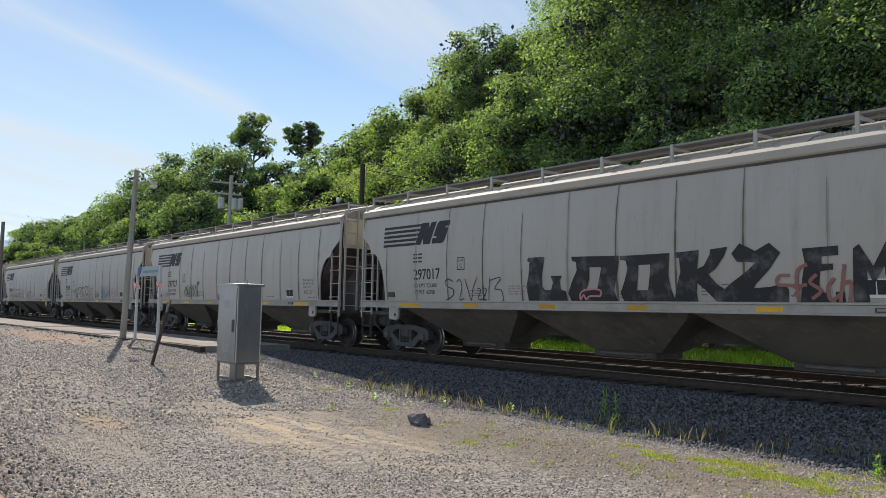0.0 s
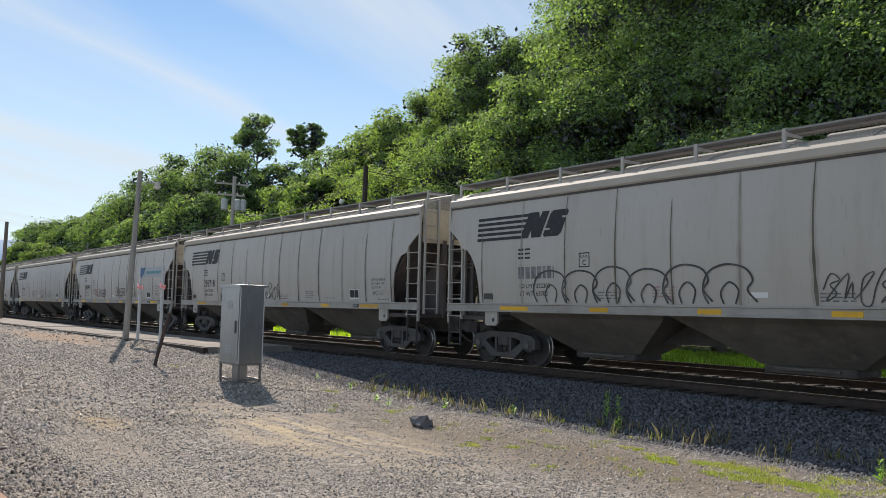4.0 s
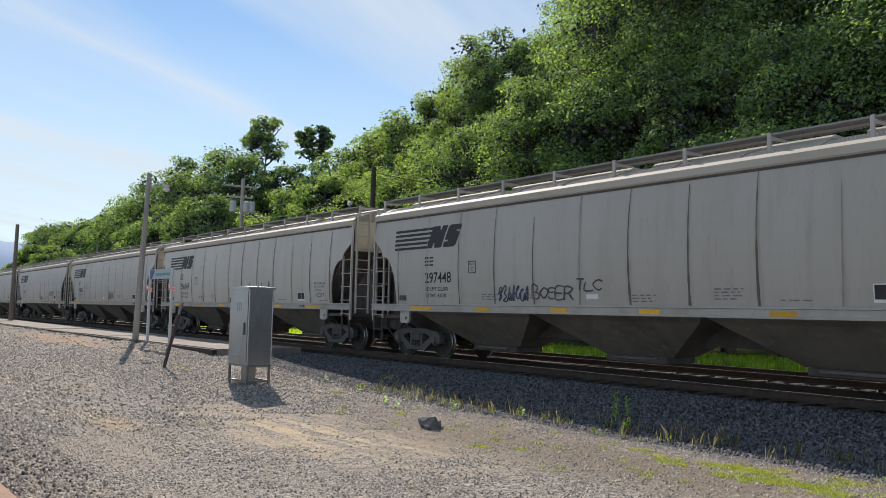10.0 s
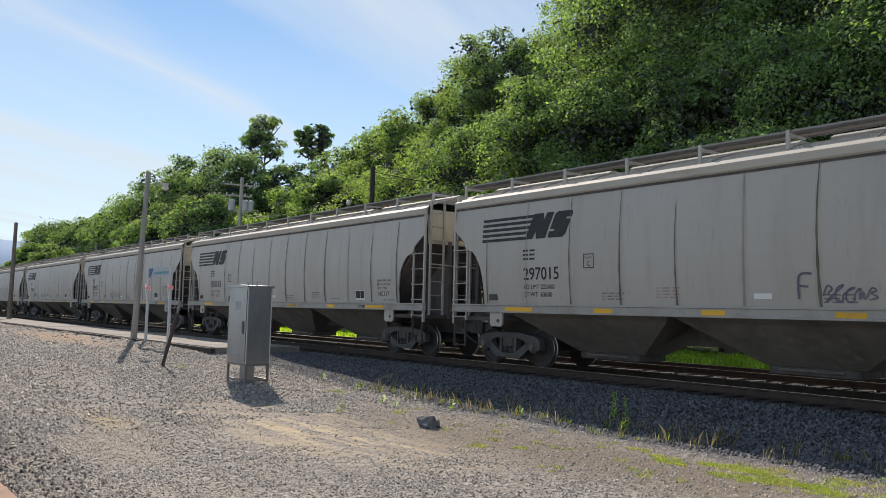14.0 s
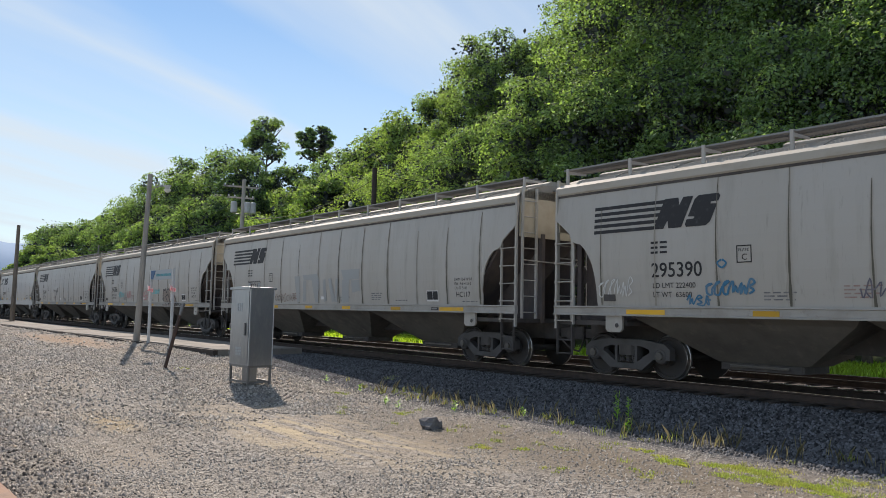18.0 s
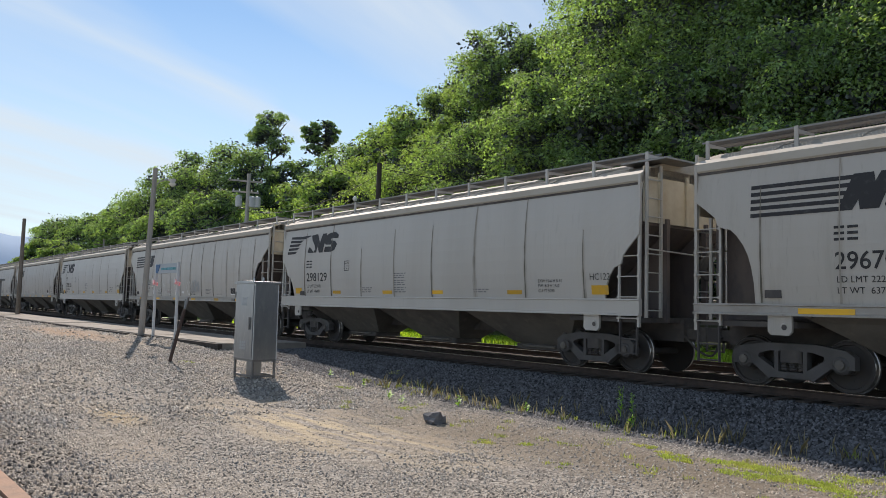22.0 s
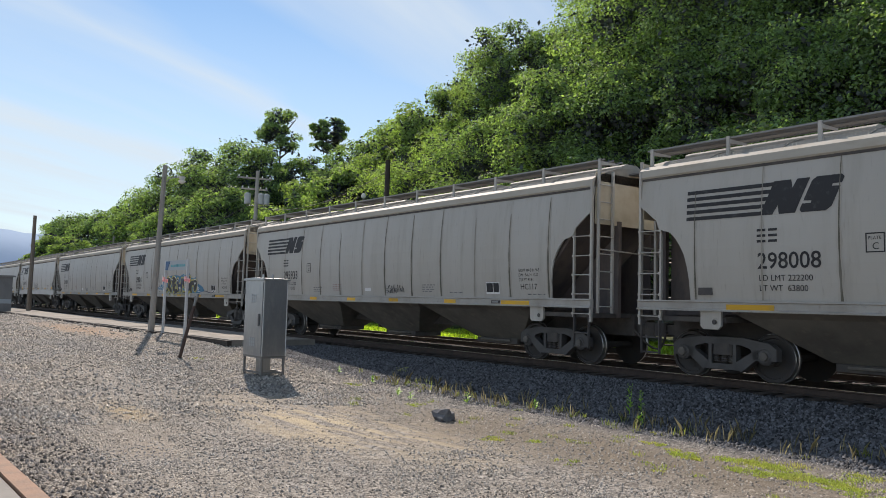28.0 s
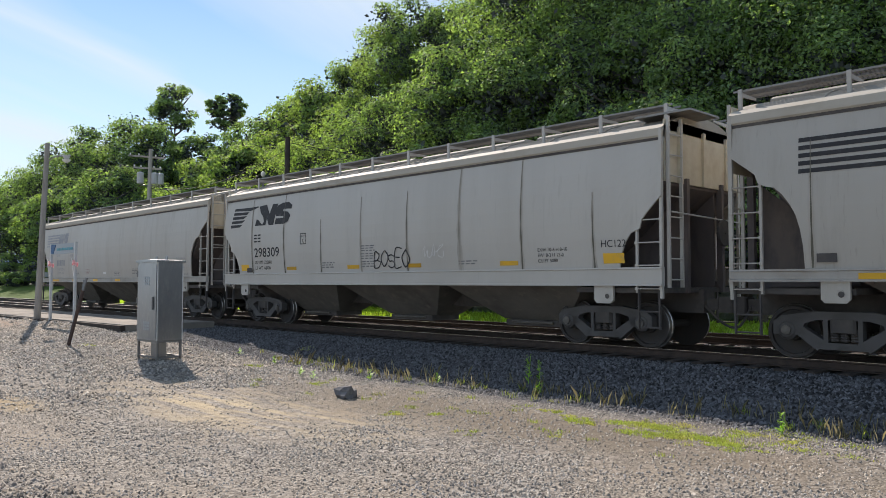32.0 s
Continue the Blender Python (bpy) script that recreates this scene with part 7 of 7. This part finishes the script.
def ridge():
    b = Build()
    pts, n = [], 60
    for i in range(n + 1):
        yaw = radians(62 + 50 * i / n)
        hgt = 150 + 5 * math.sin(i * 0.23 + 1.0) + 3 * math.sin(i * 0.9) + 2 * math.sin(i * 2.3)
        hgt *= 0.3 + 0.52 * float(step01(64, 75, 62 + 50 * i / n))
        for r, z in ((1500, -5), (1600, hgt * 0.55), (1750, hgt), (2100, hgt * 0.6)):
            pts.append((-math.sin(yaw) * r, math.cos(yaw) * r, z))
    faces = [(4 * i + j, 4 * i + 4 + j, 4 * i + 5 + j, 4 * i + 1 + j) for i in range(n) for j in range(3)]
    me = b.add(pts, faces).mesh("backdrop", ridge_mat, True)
    tagged(new("backdrop", me), "wooded ridge far down the valley, haze painted in as blue", "hill", kind="structure")


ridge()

# ---- loose stones, rock and weeds ----
stone_field("ballast_stones", "dark grey crushed ballast stones beside the rails", 56000, -32, -1, 10.75, 13.75, 0.029, stone_mat, 1)
stone_field("ballast_stones", "dark grey ballast stones between the tracks", 4500, -40, -1, 14.4, 18.0, 0.045, stone_mat, 2)
stone_field("gravel_stones", "loose mixed gravel on the lot", 64000, -15, -1.5, 1.7, 10.8, 0.017, gravel_mat, 3, 0.2)
stone_field("gravel_stones", "loose coarse gravel on the lot", 30000, -30, -13, 2.0, 11.0, 0.032, gravel_mat, 4, 0.2)
stone_field("gravel_stones", "coarse gravel below the platform edge", 9000, -70, -29, 3.0, 10.3, 0.05, gravel_mat, 8, 0.2)
stone_field("ballast_stones", "dark coarse stones heaped beside the kerb", 2200, -20, -4, 1.66, 2.9, 0.028, kerb_stone_mat, 9, 0.3)


def rock():
    bm = bmesh.new()
    bmesh.ops.create_icosphere(bm, subdivisions=2, radius=0.17)
    for v in bm.verts:
        k = 1 + 0.7 * noise.noise(v.co * 9)
        v.co = Vector((v.co.x * 1.2, v.co.y, v.co.z * 0.85)) * k
    me = bpy.data.meshes.new("rock")
    bm.to_mesh(me)
    bm.free()
    me.materials.append(material("dark_rock", (0.13, 0.13, 0.14), 0.9, tones=[((0.22, 0.21, 0.2), 8, 0.45, 0.7)]))
    ob = new("rock", me)
    ob.location = (-10.8, 8.8, float(ground_z(-10.8, 8.8)) + 0.06)
    tagged(ob, "dark angular lump of rock on the gravel", "rock")


rock()


def blades(rng, n, x, y, spread_x, spread_y, h, w):
    px, py = rng.normal(x, spread_x, n), rng.normal(y, spread_y, n)
    pz = ground_z(px, py) - 0.01
    ang, lean, hh = rng.uniform(0, 6.283, n), rng.uniform(0.1, 0.6, n), h * rng.uniform(0.4, 1.2, n)
    dx, dy = np.cos(ang), np.sin(ang)
    base = np.stack([px, py, pz], 1)
    side = np.stack([-dy, dx, 0 * dx], 1) * w
    mid = base + np.stack([dx * lean * hh * 0.3, dy * lean * hh * 0.3, hh * 0.6], 1)
    tip = base + np.stack([dx * lean * hh, dy * lean * hh, hh], 1)
    v = np.stack([base - side, base + side, mid + side * 0.8, tip, mid - side * 0.8], 1).reshape(-1, 3)
    f = np.arange(5 * n).reshape(-1, 5)
    return v, f


def grass_stuff(name, label, spots, mat, seed):
    rng = np.random.default_rng(seed)
    vs, fs, k = [], [], 0
    for n, x, y, sx, sy, h, w in spots:
        v, f = blades(rng, n, x, y, sx, sy, h, w)
        vs.append(v)
        fs.append(f + k)
        k += len(v)
    tagged(new(name, big_mesh(name, np.concatenate(vs), np.concatenate(fs), mat)), label, "grass", kind="stuff")


grass_mat = material("grass_blade", (0.21, 0.25, 0.08), 0.7, tones=[((0.32, 0.29, 0.13), 1.5, 0.45, 0.7)], island=0.35, translucent=(0.9, 0.95, 0.4))
dry_mat = material("dry_grass", (0.25, 0.225, 0.13), 0.7, island=0.4, translucent=(0.6, 0.6, 0.5))
lawn_mat = material("lawn_blade", (0.095, 0.14, 0.03), 0.7, tones=[((0.125, 0.165, 0.04), 1.0, 0.45, 0.7)], island=0.3, translucent=(3.6, 3.7, 0.9))
weed_mat = material("weed_leaf", (0.16, 0.27, 0.04), 0.6, island=0.3, translucent=(0.9, 1.0, 0.4))
_r = random.Random(12)
patches = []
# mats of low grass: middle, reach, blades
MATS = (
    (-6.5, 9.7, 0.16, 0.1, 620), (-6.35, 9.5, 0.1, 0.06, 260), (-5.95, 10.0, 0.3, 0.14, 900), (-5.5, 10.05, 0.34, 0.2, 1200), (-5.1, 9.85, 0.34, 0.2, 1300), (-4.75, 9.62, 0.3, 0.16, 1300),
    (-4.4, 9.62, 0.28, 0.16, 900), (-4.45, 10.4, 0.3, 0.22, 700), (-3.9, 10.6, 0.3, 0.25, 600), (-5.3, 9.4, 0.2, 0.1, 380), (-4.0, 9.4, 0.2, 0.08, 320), (-3.5, 10.1, 0.35, 0.2, 420),
    (-7.35, 10.15, 0.12, 0.08, 300), (-6.85, 9.9, 0.1, 0.06, 120), (-9.0, 8.25, 0.2, 0.1, 240), (-8.4, 8.6, 0.12, 0.08, 120), (-7.1, 7.9, 0.12, 0.07, 110), (-15.9, 10.15, 0.2, 0.1, 520),
    (-16.5, 12.0, 0.2, 0.12, 260), (-14.8, 11.2, 0.15, 0.1, 240), (-8.1, 9.1, 0.15, 0.08, 90), (-6.3, 8.6, 0.2, 0.1, 140), (-21.5, 8.4, 0.3, 0.12, 300), (-12.6, 9.6, 0.2, 0.1, 160),
)
for cx, cy, sx, sy, n in MATS:
    for _ in range(6):
        patches.append((n // 6, _r.gauss(cx, sx * 0.8), _r.gauss(cy, sy), sx * 0.3, sy * 0.4, 0.04, 0.006))
patches += [(26, _r.uniform(-14, -4), _r.uniform(8.3, 11.0), 0.07, 0.05, 0.06, 0.004) for _ in range(34)]
patches += [(9, _r.uniform(-19, -3), 11.1 + _r.uniform(-0.35, 0.4), 0.04, 0.04, 0.15, 0.003) for _ in range(34)]
grass_stuff("grass_tufts", "low bright grass growing through the gravel", patches, grass_mat, 5)
grass_stuff("dry_grass", "thin dry grass stalks along the foot of the ballast", [(4, _r.uniform(-16, -2), 11.2 + _r.uniform(-0.35, 0.35), 0.06, 0.06, 0.26, 0.003) for _ in range(110)], dry_mat, 6)
grass_stuff("lawn_grass", "long sunlit grass beyond the tracks", [(260, _r.uniform(-60, -6), _r.uniform(24.5, 31), 0.8, 0.5, 0.28, 0.02) for _ in range(200)], lawn_mat, 7)


def weed(x, y, h, seed):
    rng = random.Random(seed)
    t = thing("weed", "leafy green weed at the foot of the ballast", "weed", "weeds", at=(x, y, float(ground_z(x, y))))
    part("stem", Build().rod((0, 0, -0.02), (rng.uniform(-0.06, 0.06), rng.uniform(-0.06, 0.06), h), 0.008, 5, 0.003), weed_mat, t)
    n = int(18 + 40 * h)
    lf = Build()
    for i in range(n):
        z = h * (0.1 + 0.9 * i / n)
        w, s = rng.uniform(0, 6.28), rng.uniform(0.05, 0.11) * (1.2 - 0.6 * i / n)
        d, q = Vector((math.cos(w), math.sin(w), rng.uniform(0.1, 0.7))), Vector((-math.sin(w), math.cos(w), 0))
        b = Vector((0, 0, z))
        lf.add([b, b + d * s * 0.5 + q * s * 0.25, b + d * s, b + d * s * 0.5 - q * s * 0.25], [(0, 1, 2, 3)])
    me = bpy.data.meshes.new("leaves")
    me.from_pydata(lf.v, [], lf.f)
    me.materials.append(weed_mat)
    part("leaves", me, None, t)


for n, (x, y, h) in enumerate(((-8.95, 11.6, 0.55), (-8.8, 11.75, 0.4), (-8.4, 11.2, 0.25), (-15.9, 10.7, 0.2), (-14.0, 10.1, 0.18), (-12.4, 10.7, 0.22), (-4.0, 10.7, 0.3), (-10.8, 11.1, 0.2), (-17.8, 10.9, 0.16), (-13.4, 10.0, 0.16))):
    weed(x, y, h, n)


# ---- what moves ----
# how far the train runs ahead of its even speed at each full second, in metres
AHEAD = (-0.08, -0.24, -0.1, 0.14, 0.26, 0.35, 0.34, 0.41, 0.38, 0.21, 0.34, 0.48, 0.62, 0.36, 0.58, 0.6, 0.65, 0.77, 0.48, 0.45, 0.38, 0.52, 0.32, -0.08, -0.15, -0.33, -0.5, -0.6, -0.61, -0.33, -0.48, -0.45, -0.04)


def motions():
    """The train rolls by at an even speed and its wheels turn with it."""
    places = car_places()
    for car, s in zip(train, places + [places[0] + TYPE_A[1]]):
        walk(car, [(t, on_line(s + SPEED * t + ahead, TRACKS[0])) for t, ahead in enumerate(AHEAD)])
    turn = SPEED / 0.457
    lead = {}
    for car in train:
        for truck in car.children:
            if not truck.name.startswith("truck"):
                continue
            for wheel in truck.children:
                if not wheel.name.startswith("wheelset"):
                    continue
                side = wheel.location.x > 0
                if side not in lead:
                    s = 0.889 if side else -0.889
                    walk(wheel, [(i / FPS, pose(s, 0, 0.457, 0, math.degrees(turn * i / FPS) % 360, 0)) for i in range(32 * FPS + 1)])
                    lead[side] = wheel.animation_data
                else:
                    wheel.rotation_mode = "QUATERNION"
                    keys = wheel.animation_data_create()
                    keys.action = lead[side].action
                    keys.action_slot = lead[side].action_slot


motions()
